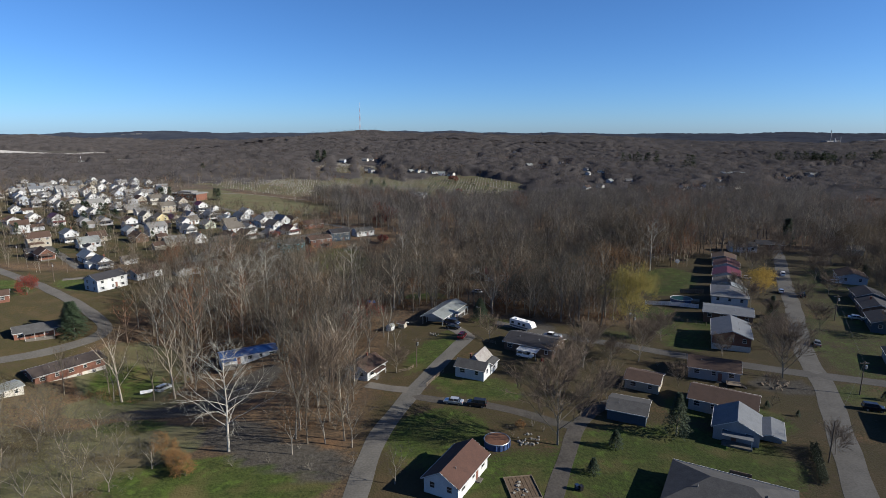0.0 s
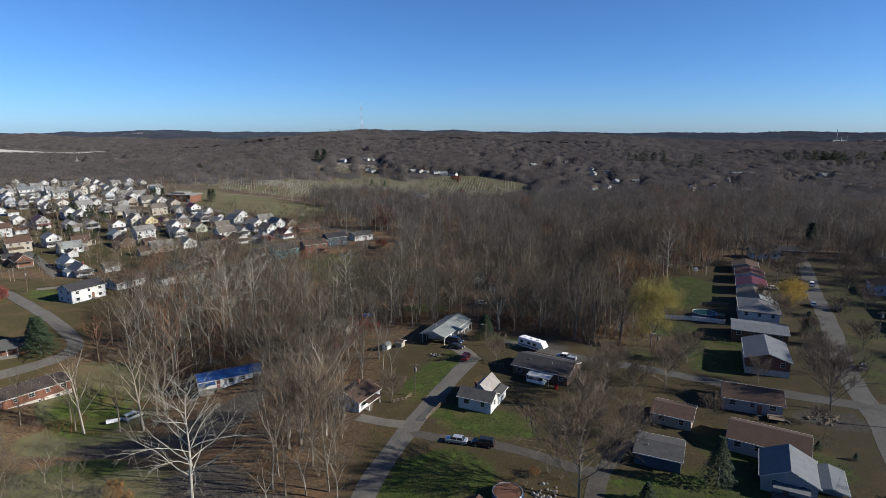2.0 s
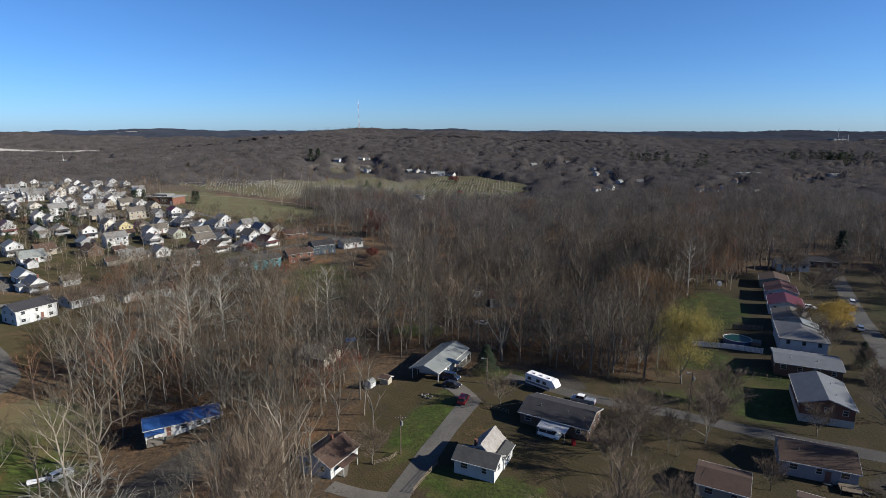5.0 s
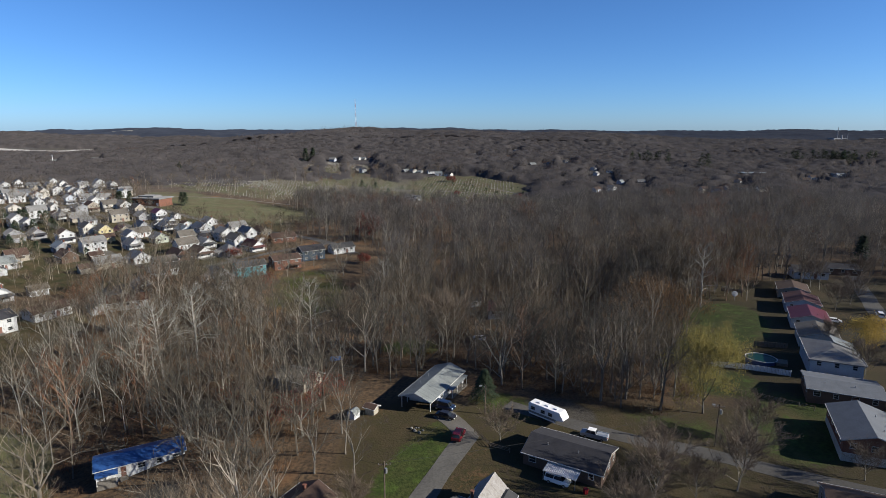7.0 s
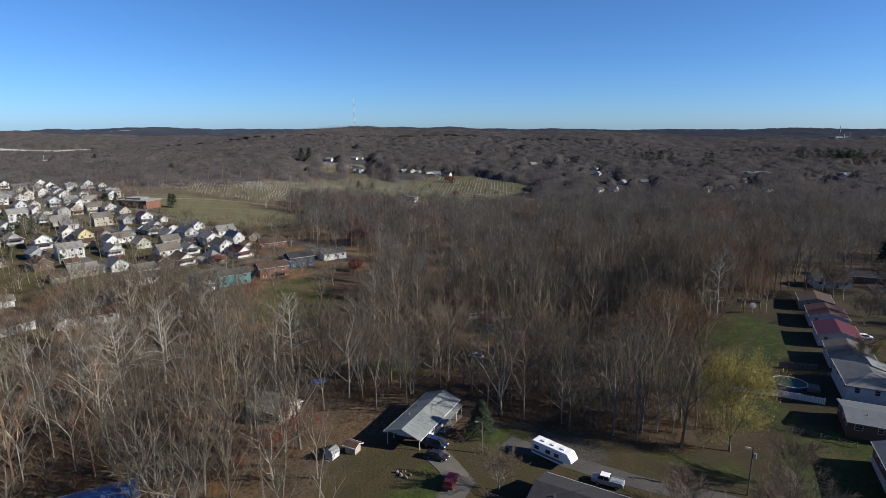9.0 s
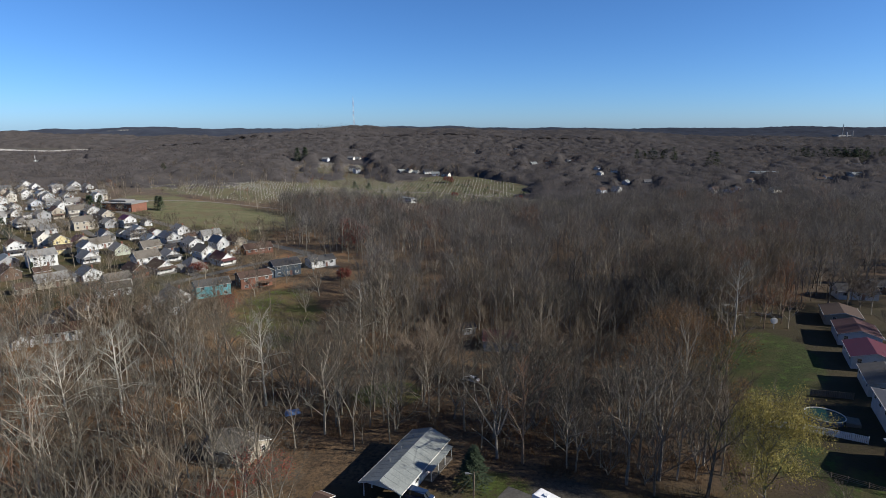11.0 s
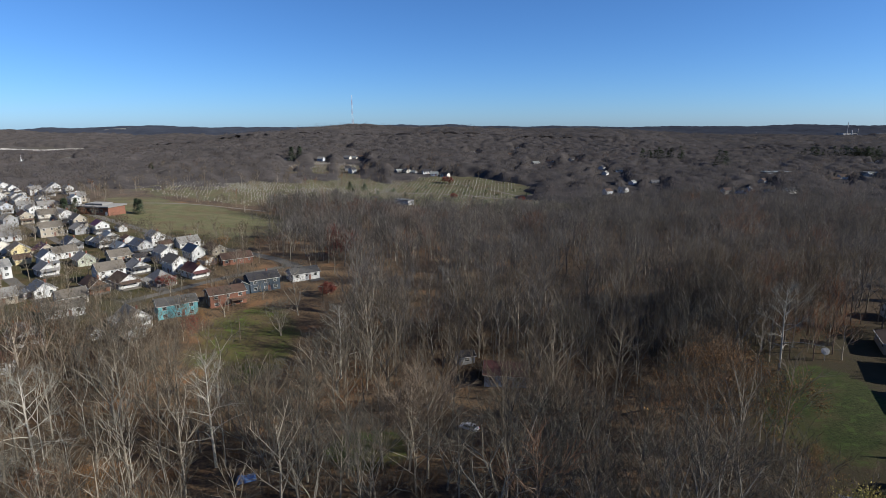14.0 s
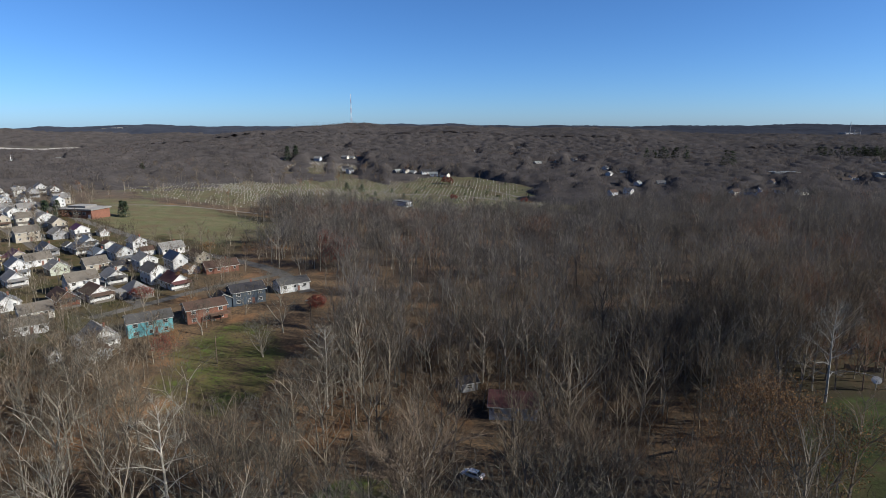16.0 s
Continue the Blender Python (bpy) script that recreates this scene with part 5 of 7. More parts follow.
# satellite dish
ds = thing("satellite_dish", on_ground(113.0, 271.5, 0), "large white satellite dish on a post", "dish")
bm = bmesh.new()
rod(bm, (0, 0, -0.3), (0, 0, 2.4), 0.09, sides=8)
part("post", bm, STEEL, ds)
bm = bmesh.new()
rings = []
for i in range(5):
    r = 1.45 * i / 4
    rings.append([bm.verts.new((r * math.cos(k * math.tau / 20), -0.24 * (r / 1.45) ** 2, 2.9 + r * math.sin(k * math.tau / 20))) for k in range(20)])
for a, b in zip(rings, rings[1:]):
    for k in range(20):
        j = (k + 1) % 20
        bm.faces.new((a[k], a[j], b[j], b[k])) if a is not rings[0] else bm.faces.new((a[0], b[j], b[k]))
geom = bmesh.ops.solidify(bm, geom=bm.faces[:], thickness=0.04)
dish = part("reflector", bm, VINYL, ds)
dish.matrix_basis = pose(0, 0, 0.6, 0, 0, -35) @ Matrix.Scale(0.72, 4)

# garden things
sl = thing("playground_slide", on_ground(57.5, 251.5, 60), "yellow plastic playground slide on a wooden frame", "slide")
YELLOW = mat("yellow_plastic", (0.60, 0.33, 0.05), (0.5, 0.27, 0.04), 0.5, 1, 6)
bm = bmesh.new()
prism(bm, [(-0.35, 0), (0.35, 0), (0.35, 0.25), (0.3, 0.25), (0.3, 0.06), (-0.3, 0.06), (-0.3, 0.25), (-0.35, 0.25)], 0, 3.2)
for v in bm.verts:
    v.co.z += 1.9 * max(0.0, 1 - v.co.x / 3.2) ** 1.2
part("chute", bm, YELLOW, sl)
for sx in (-0.9, 0.0):
    for sy in (-0.4, 0.4):
        bm = bmesh.new()
        box(bm, sx - 0.06, sx + 0.06, sy - 0.06, sy + 0.06, -0.3, 2.6)
        part("post", bm, FENCEWOOD, sl)
bm = bmesh.new()
box(bm, -1.0, 0.05, -0.5, 0.5, 1.85, 1.95)
part("platform", bm, FENCEWOOD, sl)


def bin_(x, y, c, label):
    b = thing("wheelie_bin", on_ground(x, y, 20), label, "bin")
    bm = bmesh.new()
    prism(bm, [(-0.28, 0.05), (0.28, 0.05), (0.34, 1.0), (-0.34, 1.0)], -0.32, 0.32)
    part("body", bm, c, b)
    bm = bmesh.new()
    box(bm, -0.38, 0.38, -0.38, 0.36, 1.0, 1.08)
    part("lid", bm, c, b)
    bm = bmesh.new()
    rod(bm, (-0.35, 0.3, 0.12), (0.35, 0.3, 0.12), 0.12, sides=10)
    part("wheel", bm, RUBBER, b)


bin_(24.6, 95.2, PAINTS["blue"], "dark blue wheeled bin on the lawn")
bin_(25.3, 94.9, PAINTS["black"], "black wheeled bin on the lawn")
bin_(28.0, 153.4, PAINTS["red"], "red bin under the patio awning")


def rock_bed(x, y, n, r, label, material):
    """Loose stones or logs round a bed."""
    g = random.Random(int(x * 10 + y))
    bed = thing("garden_bed", on_ground(x, y), label, "garden bed")
    for i in range(n):
        bm = bmesh.new()
        a, q = g.uniform(0, math.tau), g.uniform(0.3, 1) * r
        cx, cy, s = q * math.cos(a), q * math.sin(a), g.uniform(0.15, 0.4)
        bmesh.ops.create_icosphere(bm, subdivisions=1, radius=s, matrix=Matrix.Translation((cx, cy, s * 0.3)))
        for v in bm.verts:
            v.co += Vector((g.uniform(-1, 1), g.uniform(-1, 1), g.uniform(-1, 1))) * s * 0.2
        part("stone", bm, material, bed)


rock_bed(18.5, 112.0, 24, 3.0, "heap of stones and garden clutter", STONE)
rock_bed(85.5, 139.5, 26, 3.5, "bed of loose stones and cut logs", FENCEWOOD)
vb = thing("vegetable_bed", on_ground(14.6, 95.6, 8), "rectangular bed of bare soil with a weathered timber edge", "garden bed")
SOIL = mat("bare_soil", (0.11, 0.078, 0.05), (0.06, 0.043, 0.028), 0.95, 0.8, 5, bump=0.6)
bm = bmesh.new()
for i in range(7):
    box(bm, -2.6 + i * 0.76, -1.92 + i * 0.76, -3.4, 3.4, -0.3, 0.14 + 0.03 * (i % 2))
part("soil", bm, SOIL, vb)
for x0, x1, y0, y1 in ((-2.75, -2.62, -3.5, 3.5), (2.74, 2.87, -3.5, 3.5), (-2.62, 2.74, -3.5, -3.38), (-2.62, 2.74, 3.4, 3.52)):
    bm = bmesh.new()
    box(bm, x0, x1, y0, y1, -0.3, 0.32)
    part("edge_board", bm, FENCEWOOD, vb)
rock_bed(14.5, 95.5, 12, 2.2, "vegetable bed with stones", STONE)
rock_bed(-2.8, 175.3, 10, 1.4, "small bed of shrubs and stones", STONE)
pb = thing("picnic_shelter", on_ground(56.0, 98.0, -28), "dark wooden bench box on the lawn", "bench")
bm = bmesh.new()
box(bm, -1.8, 1.8, -0.6, 0.6, 0.1, 0.9)
part("box", bm, SIDING["brown"], pb)
bm = bmesh.new()
box(bm, -1.9, 1.9, 0.5, 0.6, 0.9, 1.5)
for sx in (-1.8, 0, 1.8):
    box(bm, sx - 0.06, sx + 0.06, 0.42, 0.5, 0.0, 1.55)
part("back", bm, FENCEWOOD, pb)

# blue tarpaulin over a stack of wood
tp = thing("tarp_pile", on_ground(-28.9, 223.4, 25), "blue tarpaulin draped over a stack of wood", "tarp")
bm = bmesh.new()
tr = random.Random(4)
rows = []
for i in range(9):
    rows.append([bm.verts.new((-1.9 + i * 0.475, -1.1 + j * 0.37, -0.05 if i in (0, 8) or j in (0, 6) else 0.85 + 0.25 * math.sin(i * 0.9) + tr.uniform(-0.12, 0.12))) for j in range(7)])
for a, b in zip(rows, rows[1:]):
    for j in range(6):
        bm.faces.new((a[j], b[j], b[j + 1], a[j + 1]))
part("tarp", bm, mat("pale_blue_tarp", (0.10, 0.19, 0.40), (0.06, 0.12, 0.28), 0.5, 1.2, 6, bump=0.3), tp)
for k in range(3):
    bm = bmesh.new()
    rod(bm, (-2.1 + 0.1 * k, -0.7 + 0.6 * k, 0.12), (2.2 - 0.15 * k, -0.6 + 0.6 * k, 0.15), 0.13, sides=6)
    part("log", bm, POLEWOOD, tp)


# ---- trees ----
def tube(out, pts, radii, sides):
    """Adds a tapered tube as triangles."""
    rings = []
    for k, (p, r) in enumerate(zip(pts, radii)):
        d = (pts[min(k + 1, len(pts) - 1)] - pts[max(k - 1, 0)]).normalized()
        x = d.orthogonal().normalized()
        y = d.cross(x)
        rings.append([p + r * (math.cos(i * math.tau / sides) * x + math.sin(i * math.tau / sides) * y) for i in range(sides)])
    for a, b in zip(rings, rings[1:]):
        for i in range(sides):
            j = (i + 1) % sides
            out.append((a[i], a[j], b[j]))
            out.append((a[i], b[j], b[i]))


def sprig(out, p, d, length, w, g, sides=3):
    """A thin twig: a spike with three sides, or one sliver."""
    x = d.orthogonal().normalized()
    y = d.cross(x)
    tip = p + d * length
    if sides == 1:
        a = g.uniform(0, math.tau)
        s = (math.cos(a) * x + math.sin(a) * y) * w
        out.append((p - s, p + s, tip))
        return
    b = [p + w * (math.cos(i * math.tau / 3) * x + math.sin(i * math.tau / 3) * y) for i in range(3)]
    for i in range(3):
        out.append((b[i], b[(i + 1) % 3], tip))


def bent(p, d, length, n, g, wander, lift):
    pts, q, v = [p.copy()], p.copy(), d.normalized()
    for k in range(n):
        v = (v + Vector((g.uniform(-1, 1), g.uniform(-1, 1), g.uniform(-0.6, 0.6))) * wander + Vector((0, 0, lift))).normalized()
        q = q + v * (length / n)
        pts.append(q.copy())
    return pts


def along(pts, t):
    k = min(int(t * (len(pts) - 1)), len(pts) - 2)
    f = t * (len(pts) - 1) - k
    return pts[k].lerp(pts[k + 1], f), (pts[k + 1] - pts[k]).normalized()


def tree_shape(seed, height, bole=0.36, forks=3, angle=27, twigs=8, rad=0.22, twig_w=0.03, twig_len=1.5, stems=1, side=2, lift=0.07):
    """A forking bare tree. Triangles of the wood (bole and limbs) and of the crown (branchlets and twigs), and the twig tips."""
    g = random.Random(seed)
    wood, crown, tips = [], [], []
    frac = (bole * 1.2, 0.35, 0.27, 0.20, 0.14)
    sides = (6, 5, 4, 3, 3)
    segs = (4, 3, 2, 2, 1)

    def turned(d, a, spin):
        x = d.orthogonal().normalized()
        y = d.cross(x)
        return (d * math.cos(a) + (x * math.cos(spin) + y * math.sin(spin)) * math.sin(a)).normalized()

    def grow(p, d, r, level):
        ln = height * frac[level] * g.uniform(0.8, 1.2)
        pts = bent(p, d, ln, segs[level], g, 0.05 if level == 0 else 0.15, 0.0 if level == 0 else lift)
        r1 = r * (0.72 if level < 2 else 0.55)
        tube(wood if level < 3 else crown, pts, [r + (r1 - r) * k / segs[level] for k in range(segs[level] + 1)], sides[level])
        end, v = pts[-1], (pts[-1] - pts[-2]).normalized()
        if level == 4:
            for m in range(twigs):
                q, x = along(pts, 0.1 + 0.9 * g.random())
                e = (x * 0.8 + Vector((g.uniform(-1, 1), g.uniform(-1, 1), g.uniform(-0.5, 1.0))) * 0.7).normalized()
                sprig(crown, q, e, twig_len * g.uniform(0.5, 1.3), twig_w, g, 1)
                tips.append(q + e * twig_len * 0.6)
            return
        spin = g.uniform(0, math.tau)
        n = forks if level == 0 else 2 if level < 3 else 2
        for k in range(n):
            a = radians(angle * g.uniform(0.6, 1.35))
            grow(end, turned(v, a, spin + k * math.tau / n + g.uniform(-0.4, 0.4)), r1 * (0.78 if n > 1 else 1), level + 1)
        for k in range(side if level else max(0, side - 1)):
            q, x = along(pts, g.uniform(0.45, 0.92))
            grow(q, turned(x, radians(angle * g.uniform(1.2, 2.0)), g.uniform(0, math.tau)), r1 * 0.5, min(4, level + (1 if level > 1 else 2)))

    for s in range(stems):
        a = s * math.tau / stems + g.random()
        lean = Vector((g.uniform(-0.05, 0.05), g.uniform(-0.05, 0.05), 1)) if stems == 1 else Vector((math.cos(a) * 0.3, math.sin(a) * 0.3, 1))
        grow(Vector((0, 0, -0.4)), lean.normalized(), rad, 0)
    a, b = np.array([[tuple(v) for v in t] for t in wood]), np.array([[tuple(v) for v in t] for t in crown])
    k = height / b[:, :, 2].max()
    return a * k, b * k, [v * k for v in tips]


def leader_tree(seed, height, limbs=17, rad=0.36, reach=0.46):
    """A tree with one central stem and long limbs that arch out and droop along it."""
    g = random.Random(seed)
    wood, crown, tips = [], [], []
    stem = bent(Vector((0, 0, -0.4)), Vector((0.03, 0.02, 1)), height, 9, g, 0.05, 0.05)
    tube(wood, stem, [rad * (1 - 0.93 * k / 9) for k in range(10)], 7)
    for k in range(limbs):
        t = 0.26 + 0.7 * k / limbs + g.uniform(-0.02, 0.03)
        q, x = along(stem, t)
        a = k * 2.4 + g.uniform(-0.4, 0.4)
        up = g.uniform(0.15, 0.55) + 0.75 * t
        d = Vector((math.cos(a), math.sin(a), up)).normalized()
        ln = height * reach * (1.12 - t) * g.uniform(0.75, 1.25) + 1.2
        pts = bent(q, d, ln, 5, g, 0.26, g.uniform(-0.2, 0.02) if t < 0.55 else 0.03)
        r = rad * (0.44 - 0.29 * t)
        tube(wood, pts, [r * (1 - 0.85 * m / 5) for m in range(6)], 4)
        for m in range(11):
            p, v = along(pts, g.uniform(0.25, 1.0))
            e = (v + Vector((g.uniform(-1, 1), g.uniform(-1, 1), g.uniform(-0.6, 0.8))) * 0.8).normalized()
            bl = ln * g.uniform(0.18, 0.45)
            sub = bent(p, e, bl, 2, g, 0.2, -0.05)
            tube(crown, sub, [r * 0.3, r * 0.2, r * 0.08], 3)
            for i in range(5):
                p2, v2 = along(sub, g.uniform(0.2, 1.0))
                e2 = (v2 + Vector((g.uniform(-1, 1), g.uniform(-1, 1), g.uniform(-0.8, 0.8))) * 0.8).normalized()
                sprig(crown, p2, e2, g.uniform(0.6, 1.7), 0.026, g, 1)
                tips.append(p2 + e2)
    return np.array([[tuple(v) for v in t] for t in wood]), np.array([[tuple(v) for v in t] for t in crown]), tips


def leaf_soup(tips, n, size, spread_r, seed, droop=0.0):
    """Small loose leaves gathered round the twig ends, in uneven clumps."""
    r = np.random.RandomState(seed)
    t = np.array([tuple(v) for v in tips])
    t = t[r.rand(len(t)) < 0.7]
    c = t[r.randint(0, len(t), n)] + r.normal(0, spread_r, (n, 3))
    c[:, 2] -= droop * r.rand(n)
    a, b = r.normal(0, 1, (n, 3)), r.normal(0, 1, (n, 3))
    a /= np.linalg.norm(a, axis=1)[:, None]
    b /= np.linalg.norm(b, axis=1)[:, None]
    s = size * r.uniform(0.5, 1.3, (n, 1))
    return np.stack([c - a * s, c + a * s * 0.6 + b * s * 0.6, c + a * s * 0.3 - b * s * 0.8], 1)


def make_tree(name, label, category, group, wood, crown, bark, twig, leaves=None, leafmat=None):
    t = thing(name, pose(0, 0, -500), label, category, group)
    link_mesh("trunk", soup("trunk", wood, bark), None, t)
    c = link_mesh("crown", soup("crown", crown, twig), None, t)
    if leaves is not None:
        link_mesh("leaves", soup("leaves", leaves, leafmat), None, c)
    return t


def mass_tree(seed, height, limbs, subs, twigs, w, length, bole=0.3, lean=34, reach=0.62, round_limbs=False):
    """A bare tree of the wood's mass: a stem with rising limbs, boughs and upswept twigs. Its triangles, and how much of each is pale bark."""
    g = random.Random(seed)
    tris, bark = [], []

    def add(share):
        bark.extend([share] * (len(tris) - len(bark)))

    def away(d, a):
        x = d.orthogonal().normalized()
        y = d.cross(x)
        t = g.uniform(0, math.tau)
        return (d * math.cos(a) + (x * math.cos(t) + y * math.sin(t)) * math.sin(a)).normalized()

    stem = bent(Vector((0, 0, -0.5)), Vector((g.uniform(-0.07, 0.07), g.uniform(-0.07, 0.07), 1)), height * 0.86, 4, g, 0.07, 0.04)
    r = 0.014 * height
    if round_limbs:
        tube(tris, stem[:3], [r, r * 0.8, r * 0.6], 4)
        tube(tris, stem[2:], [r * 0.6, r * 0.36, r * 0.14], 3)
    else:
        tube(tris, stem[::2], [r, r * 0.6, r * 0.14], 3)
    add(1.0)
    for k in range(limbs + 1):
        if k == limbs:
            pts, ln = [stem[3], stem[4] + Vector((0, 0, 0.1 * height))], height * 0.3
        else:
            t = bole + (0.86 - bole) * (k + g.random()) / limbs
            q, v = along(stem, min(t, 0.97))
            a = k * 2.4 + g.uniform(-0.5, 0.5)
            up = 1.0 / math.tan(radians(lean * g.uniform(0.7, 1.3)))
            ln = height * reach * (0.92 - 0.5 * t) * g.uniform(0.75, 1.2)
            pts = bent(q, Vector((math.cos(a), math.sin(a), up)).normalized(), ln, 2, g, 0.14, 0.12)
            if round_limbs:
                tube(tris, pts, [r * 0.38, r * 0.26, r * 0.1], 3)
            else:
                sprig(tris, q, (pts[2] - q).normalized(), ln, r * 0.4, g)
            add(0.75)
        for m in range(subs):
            q, v = along(pts, 0.25 + 0.75 * (m + g.random()) / subs)
            d = (away(v, radians(g.uniform(18, 52))) + Vector((0, 0, 0.25))).normalized()
            bl = ln * g.uniform(0.28, 0.5) + 0.5
            sprig(tris, q, d, bl, max(w * 1.3, r * 0.2), g, 1)
            add(0.6)
            for i in range(twigs):
                e = (away(d, radians(g.uniform(12, 62))) + Vector((0, 0, 0.22))).normalized()
                sprig(tris, q + d * bl * g.uniform(0.2, 1.0), e, length * g.uniform(0.55, 1.35), w, g, 1)
            add(0.0)
    out = np.array([[tuple(v) for v in t] for t in tris], dtype=np.float32)
    return out * (height / out[:, :, 2].max()), np.array(bark, dtype=np.float32)


FOREST = []
for k, (hgt, bole, forks, ang) in enumerate(((22, 0.40, 3, 24), (20, 0.32, 3, 30), (24, 0.45, 3, 22), (18, 0.28, 4, 29), (21, 0.36, 3, 33))):
    wood, crown, tips = tree_shape(100 + k, hgt, bole, forks, ang, rad=0.3, twigs=6, twig_w=0.036)
    FOREST.append(make_tree("bare_tree", "leafless grey-brown woodland tree with fine twigs", "tree", "woodland trees", wood, crown, BARK, TWIG))
WIDE = []
for k, (bole, lean) in enumerate(((0.17, 40), (0.14, 46))):
    tris, share = mass_tree(140 + k, 18, 16, 11, 30, 0.027, 2.1, bole, lean, 0.8, round_limbs=True)
    WIDE.append(make_tree("bare_tree", "leafless spreading maple with a broad twiggy crown", "tree", "yard trees", tris[share > 0.7], tris[share <= 0.7], BARK, TANTWIG))
SPREAD = []
for k, (hgt, bole, forks, ang, stems) in enumerate(((22, 0.22, 4, 33, 1), (19, 0.12, 4, 30, 2), (23, 0.3, 3, 36, 1))):
    wood, crown, tips = tree_shape(150 + k, hgt, bole, forks, ang, rad=0.38 if stems == 1 else 0.28, twigs=7 if stems == 1 else 5, twig_w=0.036, lift=0.1, stems=stems)
    SPREAD.append(make_tree("bare_tree", "tall leafless tree with wide arching grey limbs", "tree", "woodland trees", wood, crown, BARK, TWIG))
SYC = []
wood, crown, tips = leader_tree(167, 23, 28, 0.32, 0.62)
SYC.append(make_tree("sycamore_tree", "bare sycamore with chalk-white trunk and drooping limbs", "tree", "sycamores", wood, crown, PALEBARK, PALETWIG))
wood, crown, tips = tree_shape(161, 22, 0.5, 2, 20, rad=0.24, twigs=4, side=2, lift=0.06)
SYC.append(make_tree("sycamore_tree", "tall slender bare tree with pale trunk", "tree", "sycamores", wood, crown, PALEBARK, PALETWIG))
wood, crown, tips = leader_tree(163, 24, 19, 0.34, 0.44)
SYC.append(make_tree("sycamore_tree", "bare white-limbed sycamore at the wood edge", "tree", "sycamores", wood, crown, PALEBARK, PALETWIG))
BUSHES = []
for k in range(2):
    wood, crown, tips = tree_shape(180 + k, 4.0, 0.1, 6, 36, rad=0.06, twigs=2, twig_len=1.0, twig_w=0.03, side=0)
    BUSHES.append(make_tree("bare_shrub", "leafless brown thicket shrub", "shrub", "thicket shrubs", wood, crown, BARK, TWIG))
wood, crown, tips = tree_shape(201, 15, 0.17, 5, 34, rad=0.24, twigs=7)
YELLOW_TREE = make_tree("maple_tree", "maple with thinning yellow leaves", "tree", "yellow maples", wood, crown, BARK, TWIG, leaf_soup(tips, 27000, 0.115, 0.55, 3, 0.6), YELLOWLEAF)
GOLD_TREE = make_tree("maple_tree", "rounded maple with golden-yellow leaves", "tree", "golden maples", wood, crown, BARK, TWIG, leaf_soup(tips, 14000, 0.17, 0.7, 13, 0.5), GOLDLEAF)
wood, crown, tips = tree_shape(202, 19, 0.28, 4, 34, rad=0.25, twigs=8)
OAK_TREE = make_tree("oak_tree", "oak holding sparse russet leaves", "tree", "russet oaks", wood, crown, BARK, TWIG, leaf_soup(tips, 6500, 0.15, 0.6, 4, 0.4), OAKLEAF)
wood, crown, tips = tree_shape(203, 12, 0.2, 4, 31, rad=0.17, twigs=4)
OLIVE_TREE = make_tree("willow_tree", "tangled tree with thin olive-brown leaves", "tree", "olive trees", wood, crown, BARK, TWIG, leaf_soup(tips, 4200, 0.075, 0.85, 5, 0.3), OLIVELEAF)
wood, crown, tips = tree_shape(204, 6.0, 0.1, 5, 38, rad=0.12, twigs=4, twig_len=0.9, side=1)
RED_TREE = make_tree("red_maple", "rounded small maple dense with dark red leaves", "tree", "red maples", wood, crown, BARK, TWIG, leaf_soup(tips, 6500, 0.15, 0.4, 6, 0.3), REDLEAF)
ORANGE_SHRUB = make_tree("leafy_shrub", "low rounded shrub with dull orange leaves", "shrub", "orange shrubs", wood, crown, BARK, TWIG, leaf_soup(tips, 3600, 0.17, 0.4, 16, 0.3), OAKLEAF)
wood, crown, tips = tree_shape(205, 12, 0.25, 4, 32, rad=0.16, twigs=7)
REDWOOD_TREE = make_tree("maple_tree", "slender tree with a few dark red leaves", "tree", "red maples", wood, crown, BARK, TWIG, leaf_soup(tips, 2400, 0.18, 0.5, 7, 0.3), REDLEAF)


def conifer_soup(h, r, n, seed):
    g = np.random.RandomState(seed)
    t = g.rand(n) ** 0.75
    a = g.uniform(0, math.tau, n)
    edge = r * (1 - t) ** 0.85 * (0.82 + 0.18 * np.sin(a * 5 + t * 23)) + 0.15
    q = edge * np.sqrt(g.uniform(0.25, 1, n))
    c = np.stack([q * np.cos(a), q * np.sin(a), 0.4 + t * (h - 0.4)], 1)
    out = np.stack([np.cos(a), np.sin(a), g.uniform(-0.5, 0.35, n)], 1)
    side = np.stack([-np.sin(a), np.cos(a), g.uniform(-0.3, 0.3, n)], 1)
    s = g.uniform(0.2, 0.45, (n, 1)) * (0.5 + 0.05 * h) * (1 if n > 1000 else 2.0 if n > 500 else 2.6)
    return np.stack([c - side * s * 0.5, c + side * s * 0.5, c + out * s * 1.6], 1)


def conifer(h, r, n, seed, label, material=None):
    t = thing("evergreen_tree", pose(0, 0, -500), label, "tree", "evergreens")
    wood = []
    tube(wood, [Vector((0, 0, -0.3)), Vector((0, 0, h * 0.5)), Vector((0, 0, h * 0.97))], [0.07 + 0.012 * h, 0.05 + 0.006 * h, 0.02], 6)
    link_mesh("trunk", soup("trunk", np.array([[tuple(v) for v in q] for q in wood]), BARK), None, t)
    link_mesh("crown", soup("crown", conifer_soup(h, r, n, seed), material or NEEDLE), None, t)
    return t


CONIFER = conifer(9, 2.6, 2800, 1, "dense dark green conical evergreen")
ROUND = conifer(8, 4.0, 2800, 2, "broad dark green evergreen")


FAR_CONIFER = conifer(9, 2.6, 620, 1, "dense dark green conical evergreen")
FAR_ROUND = conifer(8, 4.0, 620, 2, "broad dark green evergreen")


